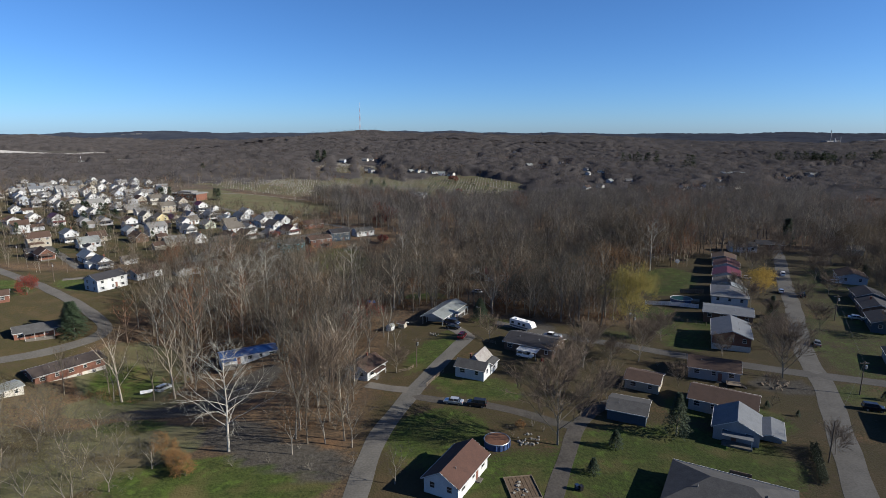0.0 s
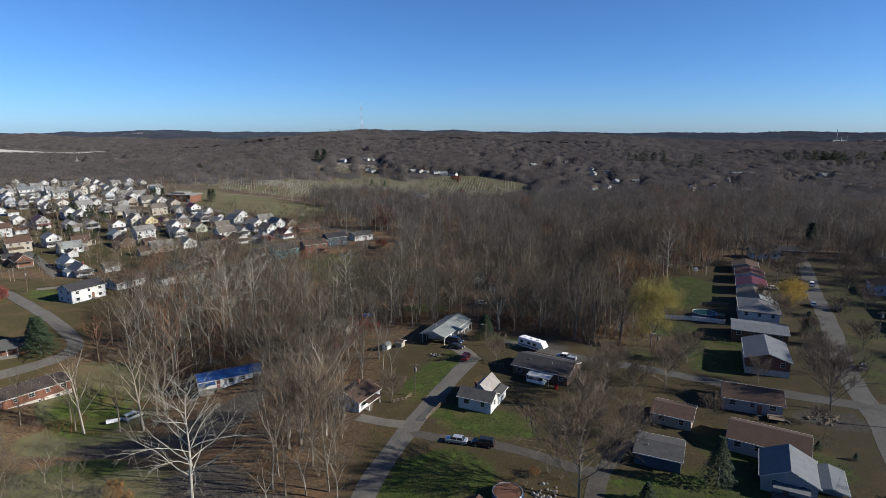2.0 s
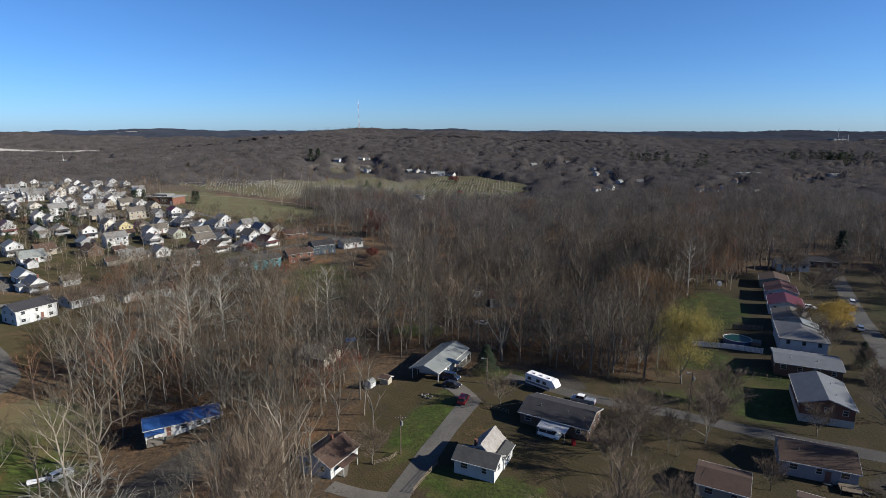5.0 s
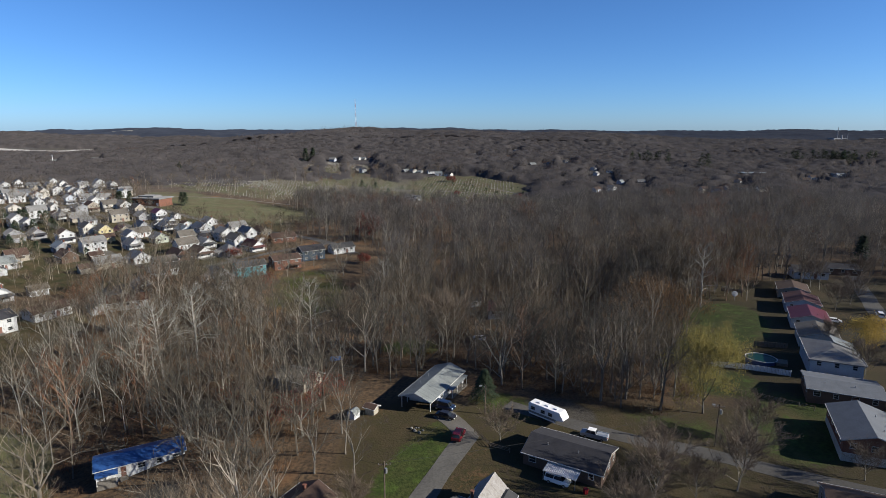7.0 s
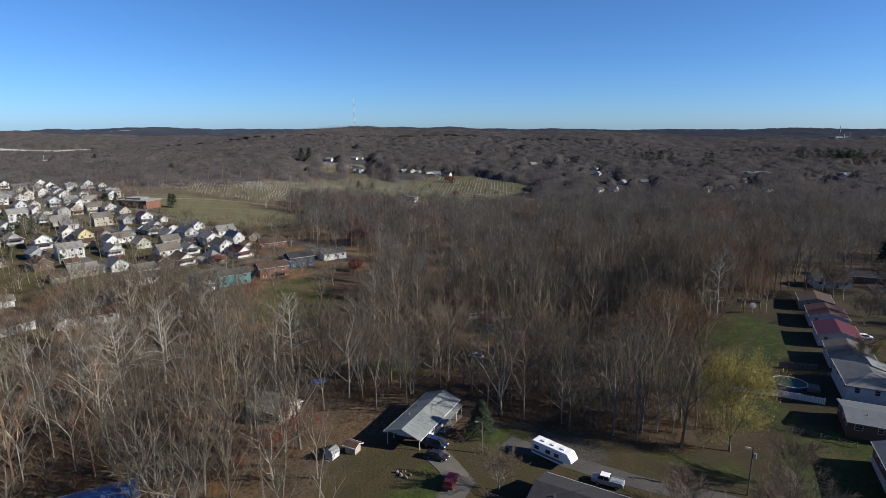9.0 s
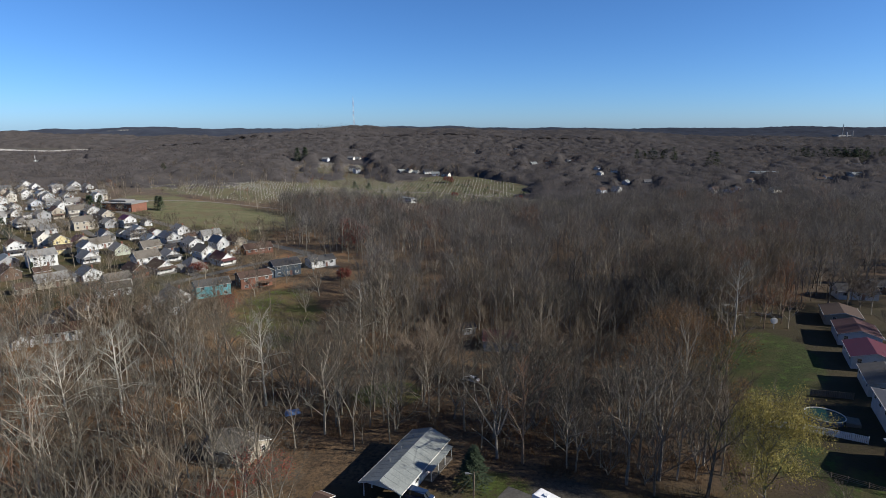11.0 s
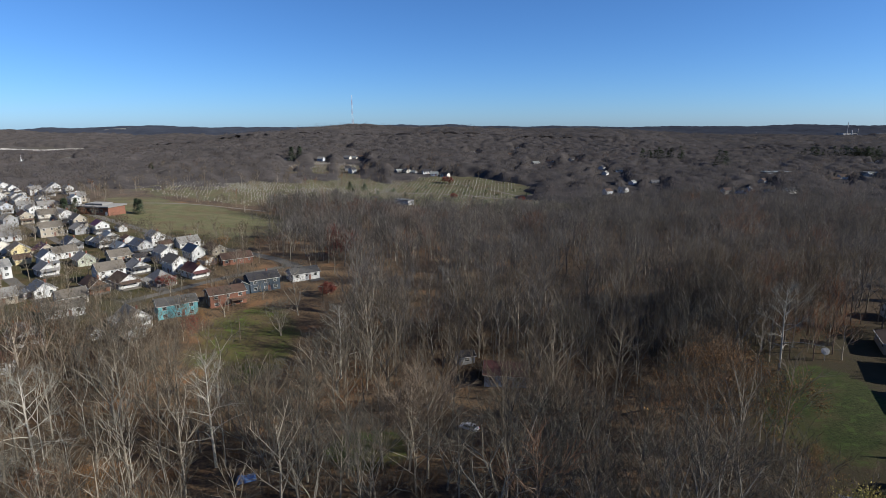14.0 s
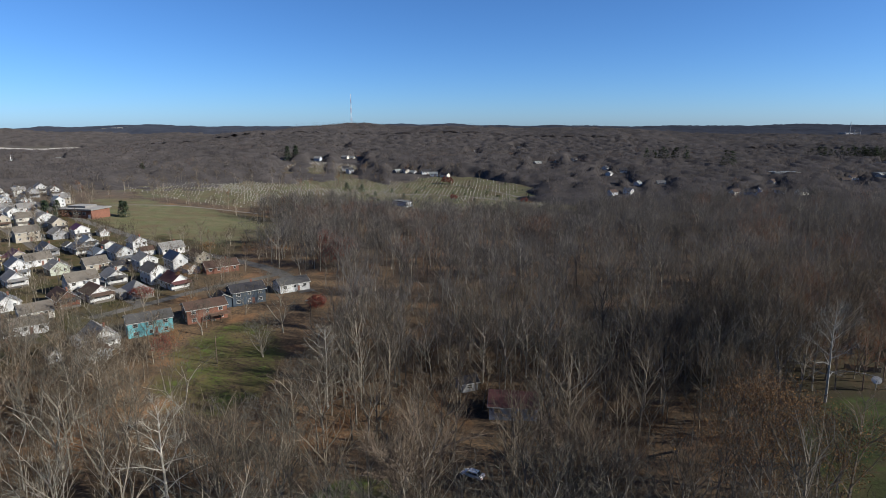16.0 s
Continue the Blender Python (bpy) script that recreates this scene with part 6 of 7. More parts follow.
def plant(proto, x, y, s=1.0, rot=None, sz=None):
    ob = copy_thing(proto, pose(0, 0, 0))
    r = rng.uniform(0, math.tau) if rot is None else rot
    ob.matrix_basis = Matrix.LocRotScale(Vector((x, y, gz(x, y))), Euler((0, 0, r)), Vector((s, s, sz or s)))
    return ob


# single trees that stand out
plant(SYC[0], -44.9, 110.1, 0.98, 1.3)
plant(SYC[2], -36.8, 228.7, 0.98, 2.0)
plant(SYC[1], -35.2, 229.5, 0.85)
plant(SYC[2], -70.8, 225.2, 0.95)
plant(SYC[2], -20.0, 277.0, 0.9)
for x, y, s, k in ((98.5, 267.5, 1.0, 2), (100.5, 280, 0.95, 1), (-82, 195, 0.9, 1), (-90, 205, 1.0, 1), (-76, 214, 0.95, 0), (-99, 190, 0.9, 1), (-64, 225, 0.8, 1), (-95, 226, 0.95, 1), (-12, 285, 0.85, 1), (13, 322, 0.95, 1),
                   (-58, 232, 0.9, 1), (-103, 203, 1.0, 1), (-92, 188, 0.95, 1), (-80, 204, 0.9, 1), (-88, 216, 1.0, 1), (-72, 199, 0.9, 1), (-97, 212, 0.9, 1), (-66, 208, 0.85, 1), (-104, 226, 0.9, 1), (-78, 224, 0.95, 1), (-50, 222, 0.85, 1), (30, 300, 0.9, 1), (55, 290, 0.9, 1), (-108, 216, 0.9, 1), (-85, 232, 0.9, 1), (-70, 240, 0.85, 1), (-10, 230, 0.8, 1), (-74, 190, 0.9, 1), (-68, 196, 0.95, 1), (-84, 188, 1.0, 1), (-95, 198, 0.95, 1), (-62, 214, 0.9, 1), (-82, 212, 1.0, 1), (-90, 224, 0.9, 1), (-100, 232, 0.95, 1), (-74, 232, 0.9, 1), (-56, 206, 0.85, 1)):
    plant(SYC[k], x, y, s)
for x, y, hgt, k in ((24, 110.5, 23, 0), (38.7, 150, 15, 1), (33, 143, 12, 0), (90.4, 143.8, 18, 0), (55.8, 155, 15, 1), (81, 158, 8, 0), (68.5, 172, 11, 1), (14.5, 170, 9, 0), (111, 200, 11, 0),
                     (2.3, 226, 23, 1), (33, 240, 18, 1), (45, 165, 9, 0), (176, 262, 13, 1), (83.8, 137.4, 5, 0), (-12.8, 148.0, 9, 0), (116, 222, 9, 0), (150, 262, 13, 1), (122, 178, 10, 0),
                     (80, 107, 8, 1), (140, 170, 10, 0), (148, 214, 10, 1), (166, 250, 14, 0), (186, 270, 15, 1), (172, 288, 14, 0), (150, 285, 13, 0), (133, 205, 9, 1), (195, 250, 16, 0), (185, 225, 14, 1), (47, 152, 9, 0), (40, 131, 9, 1),
                     (158, 238, 12, 1), (178, 244, 13, 0), (170, 215, 12, 1), (112, 188, 8, 0), (103, 172, 8, 1), (140, 255, 12, 0), (205, 262, 15, 1), (60.8, 139.3, 7, 0), (110.4, 181, 6, 1), (101.1, 161.8, 11, 0)):
    plant(WIDE[k], x, y, hgt / 15.5, None, hgt / 18)
for x, y, s, k in ((-30, 195, 0.8, 1), (-37, 193, 0.85, 0), (-43, 198, 0.8, 3), (-28, 188, 0.75, 4), (-41, 187, 0.8, 0), (-25, 112, 0.7, 1), (-23, 128, 0.8, 3), (-19, 110, 0.6, 1), (-22, 132, 0.7, 3), (-31, 108, 0.6, 4), (-9, 97, 0.45, 1), (-24, 140, 0.9, 2), (-29, 143, 0.95, 0),
                   (-14, 160, 0.75, 1), (-17, 168, 0.8, 2), (-19, 176, 0.9, 0), (-22, 162, 0.85, 3), (-4, 206, 0.9, 2), (-11, 203, 0.95, 0), (-15, 210, 1.0, 1)):
    plant(FOREST[k], x, y, s)
plant(WIDE[0], -26, 122, 1.1, 0.4, 1.42)
plant(SPREAD[0], -34, 134, 1.0)
plant(WIDE[1], -30.5, 131, 0.9, None, 1.1)
plant(SPREAD[0], -38.5, 162.5, 0.95)
plant(YELLOW_TREE, 62.6, 184.5, 1.15, None, 1.55)
plant(GOLD_TREE, 121.8, 215.2, 0.8)
plant(GOLD_TREE, 129, 222, 0.4)
for x, y, s in ((58.6, 231, 1.05), (68, 238.4, 1.25), (74, 229, 1.1), (72, 246, 1.0), (78, 264, 0.9), (74, 214, 0.6), (-52, 212, 0.6), (-104, 240, 0.6), (-107, 423, 0.5), (-94, 369, 0.55), (-71, 306, 0.45)):
    plant(OAK_TREE, x, y, s)
for x, y, s in ((-43, 408, 1.5), (-38, 402, 1.2), (-26, 188, 0.9), (-31, 180, 0.8), (-50, 196, 0.6), (-72, 300, 0.7)):
    plant(REDWOOD_TREE, x, y, s)
for x, y, s in ((-78, 108, 1.0), (-88, 114, 1.1), (-70, 101, 0.9), (-95, 126, 1.0), (-84, 98, 1.0), (-100, 112, 1.1), (-62, 96, 0.8), (-75, 92, 0.9), (-58, 104, 0.6), (-92, 105, 1.0), (-106, 122, 1.0), (-80, 122, 0.8), (-68, 110, 0.8), (-98, 98, 1.1), (-110, 132, 0.9), (-64, 88, 1.0)):
    plant(OLIVE_TREE, x, y, s * 1.1)
for x, y, s in ((-104, 352, 0.9), (-132, 405, 0.5), (-36, 342, 0.9), (14, 815, 1.5), (20, 722, 0.9), (88, 700, 0.9), (-45, 415, 1.3)):
    plant(RED_TREE, x, y, s)
for x, y, s, pr in ((35.9, 109.5, 0.5, 1), (28.9, 100.3, 0.42, 1), (190, 314, 1.7, 0), (12.6, 188.5, 1.0, 1), (112.8, 189.7, 0.85, 0), (-127.5, 190, 1.6, 1), (-131.5, 194, 1.3, 1), (-254, 405, 1.0, 1), (-247, 411, 1.0, 1), (-239, 418, 0.9, 1),
                    (-214, 541, 1.2, 0), (-209, 537, 1.25, 0), (-251, 530, 1.2, 0), (-256, 526, 1.2, 0), (-261, 531, 1.1, 0), (-247, 521, 1.0, 1), (-232, 370, 0.8, 1), (-222, 366, 0.8, 1), (-212, 362, 0.7, 1), (-290, 372, 1.0, 1), (-200, 930, 2.3, 0),
                    (-190, 935, 2.4, 0), (-330, 800, 1.8, 0), (-95, 770, 1.1, 1), (-78, 765, 1.0, 1), (108, 131, 0.3, 1), (77, 127, 0.25, 1), (82, 123, 0.2, 1), (95, 718, 0.6, 0), (40, 705, 0.6, 1), (-10, 780, 0.6, 1), (20, 745, 0.5, 1), (-45, 760, 0.6, 1), (60, 770, 0.5, 1), (-30, 725, 0.7, 1), (-60, 735, 0.7, 1),
                    (185, 246, 0.6, 1), (-205, 300, 0.5, 1), (-245, 366, 0.8, 1), (-238, 378, 0.7, 1), (-268, 358, 0.9, 0), (-300, 380, 1.0, 1), (-180, 352, 0.5, 0), (-292, 441, 1.1, 1), (-285, 437, 1.2, 1), (-277, 442, 1.1, 1), (-270, 436, 1.2, 1), (-263, 441, 1.0, 1), (-256, 436, 1.1, 1), (-228, 476, 0.7, 1), (-265, 480, 0.7, 1), (-300, 455, 0.9, 1)):
    plant((CONIFER, ROUND, FAR_CONIFER, FAR_ROUND)[pr + (2 if y > 250 else 0)], x, y, s * (1.2 if pr == 0 and y < 120 else 1.0), None, s)

plant(RED_TREE, -170, 228, 1.05, None, 1.3)
plant(ROUND, 50.4, 114.2, 0.88, None, 1.25)
for x, y, s in ((17.2, 117.2, 0.32), (-62, 115, 0.5), (-58, 109.5, 0.6), (-55, 106, 0.5), (-52.5, 103.5, 0.6), (-50, 101, 0.5)):
    plant(ORANGE_SHRUB, x, y, s)

# hedge beside the street
hd = thing("hedge", pose(0, 0, 0), "dark green clipped hedge beside a driveway", "hedge")
g = np.random.RandomState(9)
n = 5000
t = g.rand(n)
c = np.stack([71.0 + 6.0 * t + g.uniform(-0.75, 0.75, n), 96.5 + 13.0 * t + g.uniform(-0.4, 0.4, n), -0.1 + 1.7 * g.rand(n) ** 0.7], 1)
a, b = g.normal(0, 0.12, (n, 3)), g.normal(0, 0.12, (n, 3))
link_mesh("foliage", soup("foliage", np.stack([c, c + a, c + b], 1), HEDGE), None, hd)

# ---- woodland as separate trees where the camera passes nearest ----
KEEP_CLEAR = [(158, 300, 9), (176, 306, 8), (208, 292, 8), (-58, 158, 13), (24, 263, 7), (14, 240, 5), (-52, 302, 14), (-44, 286, 8), (0, 197, 13), (-63, 176, 10), (-55, 160, 7), (27, 275, 8), (15, 247, 5), (-21.6, 150, 7), (27, 166, 12), (26, 182, 7), (35, 174, 6), (-113, 169, 13), (-85, 158, 8), (-98, 176, 15), (-60, 322, 17), (-14, 249, 7),
              (-144, 240, 9), (-137, 258, 8), (-128, 190, 9), (58, 251, 6), (97, 246, 22), (-8, 170, 13), (64, 186, 6), (76, 201, 11), (-72, 333, 10), (-86, 320, 10), (-35, 204, 6.5), (-57, 300, 15), (-58, 284, 12), (-52, 318, 16), (-60, 268, 10), (-46, 276, 9), (-40, 292, 8), (-7, 236, 9), (15, 238, 7), (13, 228, 7), (18, 256, 7), (22, 266, 7), (60, 246, 7), (68, 250, 7), (-65, 231, 8), (-116, 271, 8), (-29, 223, 5), (-39, 322, 11), (-34, 334, 8), (-44, 340, 9)]


# gaps cut in the wood to fit the camera's view of things in it: place, depth and half width
GAPS = [(15, 247, 26, 5), (26, 274, 24, 6), (58, 252, 24, 6), (-29, 223, 16, 3.5), (-14, 250, 20, 6), (-48, 290, 45, 11), (-36.8, 230, 14, 4), (-70.8, 227, 14, 4), (-116, 268, 22, 7)]


def is_clear(x, y, pad=1.5):
    if any(b - d < y < b + 2 and abs(x - (a + (9 - a) * (b - y) / (b - 130))) < w for a, b, d, w in GAPS):
        return False
    if any((x - a) ** 2 + (y - b) ** 2 < (r + 0) ** 2 for a, b, r in KEEP_CLEAR):
        return False
    return all((x - a) ** 2 + (y - b) ** 2 > (w + pad) ** 2 for a, b, w in ROADS if abs(x - a) < 12 and abs(y - b) < 12)


def in_near_wood(x, y):
    if -112 < x < -24 and 148 < y < 300:
        return not (y < 165 and x > -50 and x < -20) and y < 262 - 0.25 * x
    if -37 < x < -18 and 112 < y <= 148:
        return x < -22 or y < 130
    if 12 < x < 66 and 182 < y <= 206:
        return y > 191 - (x - 30) * 0.42
    return -24 <= x < 96 and 204 < y < 312 and y > 204 + max(0, (x - 5) * 0.0) and not (x > 66 and y < 226)


taken = []
while len(taken) < 113:
    x, y = rng.uniform(-112, 96), rng.uniform(96, 312)
    gap = 6.6
    if in_near_wood(x, y) and is_clear(x, y) and all((x - a) ** 2 + (y - b) ** 2 > gap ** 2 for a, b in taken):
        taken.append((x, y))
        if rng.random() < 0.5:
            plant(rng.choice(SPREAD), x, y, rng.uniform(0.7, 1.2))
        else:
            plant(rng.choice(FOREST), x, y, rng.uniform(0.75, 1.15))
for x, y, s in ((-92, 308, 0.5), (-79, 316, 0.5), (-69, 324, 0.45), (-102, 318, 0.5), (-108, 332, 0.45), (-118, 340, 0.5), (-140, 330, 0.5), (-162, 318, 0.5), (-120, 305, 0.5), (-146, 300, 0.55), (-186, 312, 0.5), (-95, 345, 0.5), (-60, 362, 0.5), (-84, 380, 0.45), (-72, 352, 0.45),
                (30, 203, 0.7), (36, 199, 0.6), (42, 201, 0.75), (48, 196, 0.65), (54, 192, 0.6), (40, 207, 0.8), (33, 210, 0.75), (50, 203, 0.7), (57, 199, 0.65), (46, 209, 0.8), (24, 208, 0.7), (59, 206, 0.75), (53, 210, 0.8), (28, 214, 0.85), (38, 193, 0.5), (44, 190, 0.5),
                (-44.4, 304.1, 0.75), (-42.8, 321, 0.75), (-50, 345, 0.7), (-80, 308, 0.7), (-90, 300, 0.7), (-82, 296, 0.6), (-98, 300, 0.7), (-68, 318, 0.6), (-102, 288, 0.8), (-76, 345, 0.6), (-60, 336, 0.55)):
    plant(SPREAD[int(y) % 3], x, y, s)
shrubs = 0
while shrubs < 62:
    x, y = rng.uniform(-112, 92), rng.uniform(118, 300)
    if in_near_wood(x, y) and is_clear(x, y, 0.5):
        plant(BUSHES[shrubs % 2], x, y, rng.uniform(0.6, 1.2))
        shrubs += 1
for x, y in ((74, 116), (79, 128), (60, 152), (20, 118), (22, 116), (15, 114), (50, 160), (44, 145), (41, 148), (36, 132), (48, 150), (62, 165), (-60, 100), (-66, 112), (-52, 106), (-90, 140), (-76, 128), (-102, 150), (-24, 118), (-30, 110), (-35, 105), (-20, 122), (-28, 130), (-38, 128), (-42, 104), (-18, 104), (-26, 102), (-33, 140), (-40, 140), (-22, 136)):
    plant(BUSHES[int(x) % 2], x, y, rng.uniform(0.6, 1.0))

for proto in FOREST + WIDE + SPREAD + SYC + BUSHES + [YELLOW_TREE, GOLD_TREE, ORANGE_SHRUB, OAK_TREE, OLIVE_TREE, RED_TREE, REDWOOD_TREE, CONIFER, ROUND, FAR_CONIFER, FAR_ROUND]:
    for o in (*proto.children_recursive, proto):
        bpy.data.objects.remove(o)


# ---- woodland beyond, as one mass of bare trees ----
def wood_stuff_material(name, dark, pale, red, thinness=0.26):
    """Twigs whose tone changes from tree to tree and in broad patches; a few trees keep reddish leaves."""
    m = bpy.data.materials.new(name)
    m.use_nodes = True
    n, l = m.node_tree.nodes, m.node_tree.links
    p = n["Principled BSDF"]
    p.inputs["Roughness"].default_value = 0.95
    p.inputs["Diffuse Roughness"].default_value = 0.6
    p.inputs["Specular IOR Level"].default_value = 0.1
    tc = n.new("ShaderNodeTexCoord")
    att = n.new("ShaderNodeAttribute")
    att.attribute_name = "tone"

    def noise(scale):
        t = n.new("ShaderNodeTexNoise")
        t.inputs["Scale"].default_value = scale
        t.inputs["Detail"].default_value = 3
        l.new(tc.outputs["Object"], t.inputs["Vector"])
        return t.outputs["Fac"]

    def remap(v, lo, hi):
        r = n.new("ShaderNodeMapRange")
        r.inputs["From Min"].default_value, r.inputs["From Max"].default_value = lo, hi
        l.new(v, r.inputs["Value"])
        return r.outputs["Result"]

    add = n.new("ShaderNodeMath")
    add.operation = "MULTIPLY_ADD"
    add.inputs[1].default_value = 0.8
    l.new(att.outputs["Fac"], add.inputs[0])
    l.new(noise(0.02), add.inputs[2])
    a = n.new("ShaderNodeMix")
    a.data_type = "RGBA"
    a.inputs["A"].default_value, a.inputs["B"].default_value = (*dark, 1), (*pale, 1)
    l.new(remap(add.outputs[0], 0.5, 1.25), a.inputs["Factor"])
    both = n.new("ShaderNodeMath")
    both.operation = "MULTIPLY_ADD"
    both.inputs[1].default_value = 0.5
    l.new(att.outputs["Fac"], both.inputs[0])
    l.new(noise(0.013), both.inputs[2])
    b = n.new("ShaderNodeMix")
    b.data_type = "RGBA"
    b.inputs["B"].default_value = (*red, 1)
    l.new(a.outputs["Result"], b.inputs["A"])
    l.new(remap(both.outputs[0], 0.97, 1.07), b.inputs["Factor"])
    stem = n.new("ShaderNodeAttribute")
    stem.attribute_name = "bark"
    c = n.new("ShaderNodeMix")
    c.data_type = "RGBA"
    c.inputs["B"].default_value = (0.34, 0.31, 0.262, 1)
    l.new(b.outputs["Result"], c.inputs["A"])
    l.new(stem.outputs["Fac"], c.inputs["Factor"])
    b = c
    l.new(b.outputs["Result"], p.inputs["Base Color"])
    # light filters through the fine twigs
    thin = n.new("ShaderNodeBsdfTranslucent")
    l.new(b.outputs["Result"], thin.inputs["Color"])
    both_sides = n.new("ShaderNodeMixShader")
    both_sides.inputs["Fac"].default_value = thinness
    l.new(p.outputs["BSDF"], both_sides.inputs[1])
    l.new(thin.outputs["BSDF"], both_sides.inputs[2])
    l.new(both_sides.outputs["Shader"], n["Material Output"].inputs["Surface"])
    return m


WOODS = wood_stuff_material("woodland_twigs", (0.050, 0.039, 0.028), (0.124, 0.100, 0.072), (0.140, 0.062, 0.030))
BRUSH = wood_stuff_material("brush_stems", (0.072, 0.043, 0.025), (0.150, 0.088, 0.046), (0.165, 0.070, 0.032))
# lighter, greyer copy of the woodland twigs: brightness and distance haze put in the colour
LIT_MIDWOODS = wood_stuff_material("woodland_twigs_lit", (0.055, 0.051, 0.048), (0.118, 0.109, 0.102), (0.120, 0.064, 0.044), 0.36)


def canopy_material(name, dark, pale):
    """Merged bare crowns seen from afar: mottled in stands and tree by tree, with lumpy relief."""
    m = bpy.data.materials.new(name)
    m.use_nodes = True
    n, l = m.node_tree.nodes, m.node_tree.links
    p = n["Principled BSDF"]
    p.inputs["Roughness"].default_value = 0.95
    p.inputs["Diffuse Roughness"].default_value = 0.6
    p.inputs["Specular IOR Level"].default_value = 0.1
    tc = n.new("ShaderNodeTexCoord")
    fac = []
    for scale in (0.014, 0.4):
        t = n.new("ShaderNodeTexNoise")
        t.inputs["Scale"].default_value = scale
        t.inputs["Detail"].default_value = 4
        l.new(tc.outputs["Object"], t.inputs["Vector"])
        fac.append(t.outputs["Fac"])
    att = n.new("ShaderNodeAttribute")
    att.attribute_name = "tone"
    add = n.new("ShaderNodeMath")
    l.new(fac[0], add.inputs[0])
    l.new(fac[1], add.inputs[1])
    each = n.new("ShaderNodeMath")
    each.operation = "MULTIPLY_ADD"
    each.inputs[1].default_value = 0.42
    l.new(att.outputs["Fac"], each.inputs[0])
    l.new(add.outputs[0], each.inputs[2])
    r = n.new("ShaderNodeMapRange")
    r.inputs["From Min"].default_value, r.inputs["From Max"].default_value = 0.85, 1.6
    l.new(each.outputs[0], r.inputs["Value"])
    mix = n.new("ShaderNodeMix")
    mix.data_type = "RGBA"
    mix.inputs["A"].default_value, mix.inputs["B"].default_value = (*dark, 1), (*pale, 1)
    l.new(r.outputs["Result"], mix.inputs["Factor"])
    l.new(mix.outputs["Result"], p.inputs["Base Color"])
    b = n.new("ShaderNodeBump")
    b.inputs["Strength"].default_value = 0.3
    b.inputs["Distance"].default_value = 1.2
    l.new(fac[1], b.inputs["Height"])
    l.new(b.outputs["Normal"], p.inputs["Normal"])
    # light filters through the bare crowns
    thin = n.new("ShaderNodeBsdfTranslucent")
    l.new(mix.outputs["Result"], thin.inputs["Color"])
    both = n.new("ShaderNodeMixShader")
    both.inputs["Fac"].default_value = 0.42
    l.new(p.outputs["BSDF"], both.inputs[1])
    l.new(thin.outputs["BSDF"], both.inputs[2])
    l.new(both.outputs["Shader"], n["Material Output"].inputs["Surface"])
    return m


# mauve-grey crowns: the haze of distance is painted into both tones
HAZED_FARWOODS = canopy_material("haze_tinted_woodland", (0.055, 0.051, 0.052), (0.097, 0.088, 0.087))
# blue-grey ridge tones imitate aerial haze by colour alone
HAZED_RIDGEWOODS = canopy_material("ridge_woodland", (0.036, 0.043, 0.063), (0.056, 0.064, 0.086))
# far trees made paler and mauve, with distance haze put in the colour
HAZED_TREES = wood_stuff_material("hill_trees", (0.068, 0.060, 0.057), (0.112, 0.099, 0.093), (0.112, 0.076, 0.062), 0.45)
FARPINES = wood_stuff_material("distant_pines", (0.020, 0.031, 0.016), (0.034, 0.048, 0.024), (0.03, 0.04, 0.02))


def far_tree(seed, height, n=24, w=1.0):
    """A tree of the far woods: stem, limbs and a rounded crown of broad upswept slivers. Its triangles and share of bark."""
    g, q = random.Random(seed), np.random.RandomState(seed)
    tris = []
    fork = Vector((g.uniform(-0.6, 0.6), g.uniform(-0.6, 0.6), 0.36 * height))
    sprig(tris, Vector((0, 0, -0.5)), Vector((fork.x / height, fork.y / height, 1)).normalized(), 0.6 * height, 0.2 * w, g, 1)
    for k in range(5):
        a = k * math.tau / 5 + g.random()
        sprig(tris, fork, Vector((math.cos(a) * g.uniform(0.3, 0.65), math.sin(a) * g.uniform(0.3, 0.65), 1)).normalized(), height * g.uniform(0.42, 0.6), 0.13 * w, g, 1)
    u = q.normal(0, 1, (n, 3))
    u /= np.linalg.norm(u, axis=1)[:, None]
    c = u * q.uniform(0.3, 1, (n, 1)) ** 0.5 * np.array([0.29, 0.29, 0.32]) * height + np.array([0, 0, 0.6 * height])
    d = c - np.array([0, 0, 0.2 * height])
    d = d / np.linalg.norm(d, axis=1)[:, None] + q.normal(0, 0.4, (n, 3))
    d /= np.linalg.norm(d, axis=1)[:, None]
    side = np.cross(d, q.normal(0, 1, (n, 3)))
    side = side / np.linalg.norm(side, axis=1)[:, None] * q.uniform(0.22, 0.4, (n, 1)) * w
    ln = q.uniform(2.6, 5.2, (n, 1)) * max(w, 0.8)
    crown = np.stack([c - side - d * ln * 0.4, c + side - d * ln * 0.4, c + d * ln * 0.6], 1)
    wood = np.array([[tuple(v) for v in t] for t in tris])
    return np.concatenate([wood, crown]).astype(np.float32), np.concatenate([[0.6], np.full(5, 0.45), np.zeros(n)])


def brush_clump(seed, n, w, length):
    """Low bare brush: thin stems that fan from the ground."""
    g = np.random.RandomState(seed)
    c = np.concatenate([g.normal(0, 0.9, (n, 2)), np.full((n, 1), -0.1)], 1)
    d = np.concatenate([g.normal(0, 0.5, (n, 2)), np.ones((n, 1))], 1)
    d /= np.linalg.norm(d, axis=1)[:, None]
    s = np.cross(d, g.normal(0, 1, (n, 3)))
    s = s / np.linalg.norm(s, axis=1)[:, None] * w
    return np.stack([c - s, c + s, c + d * length * g.uniform(0.4, 1.2, (n, 1))], 1)


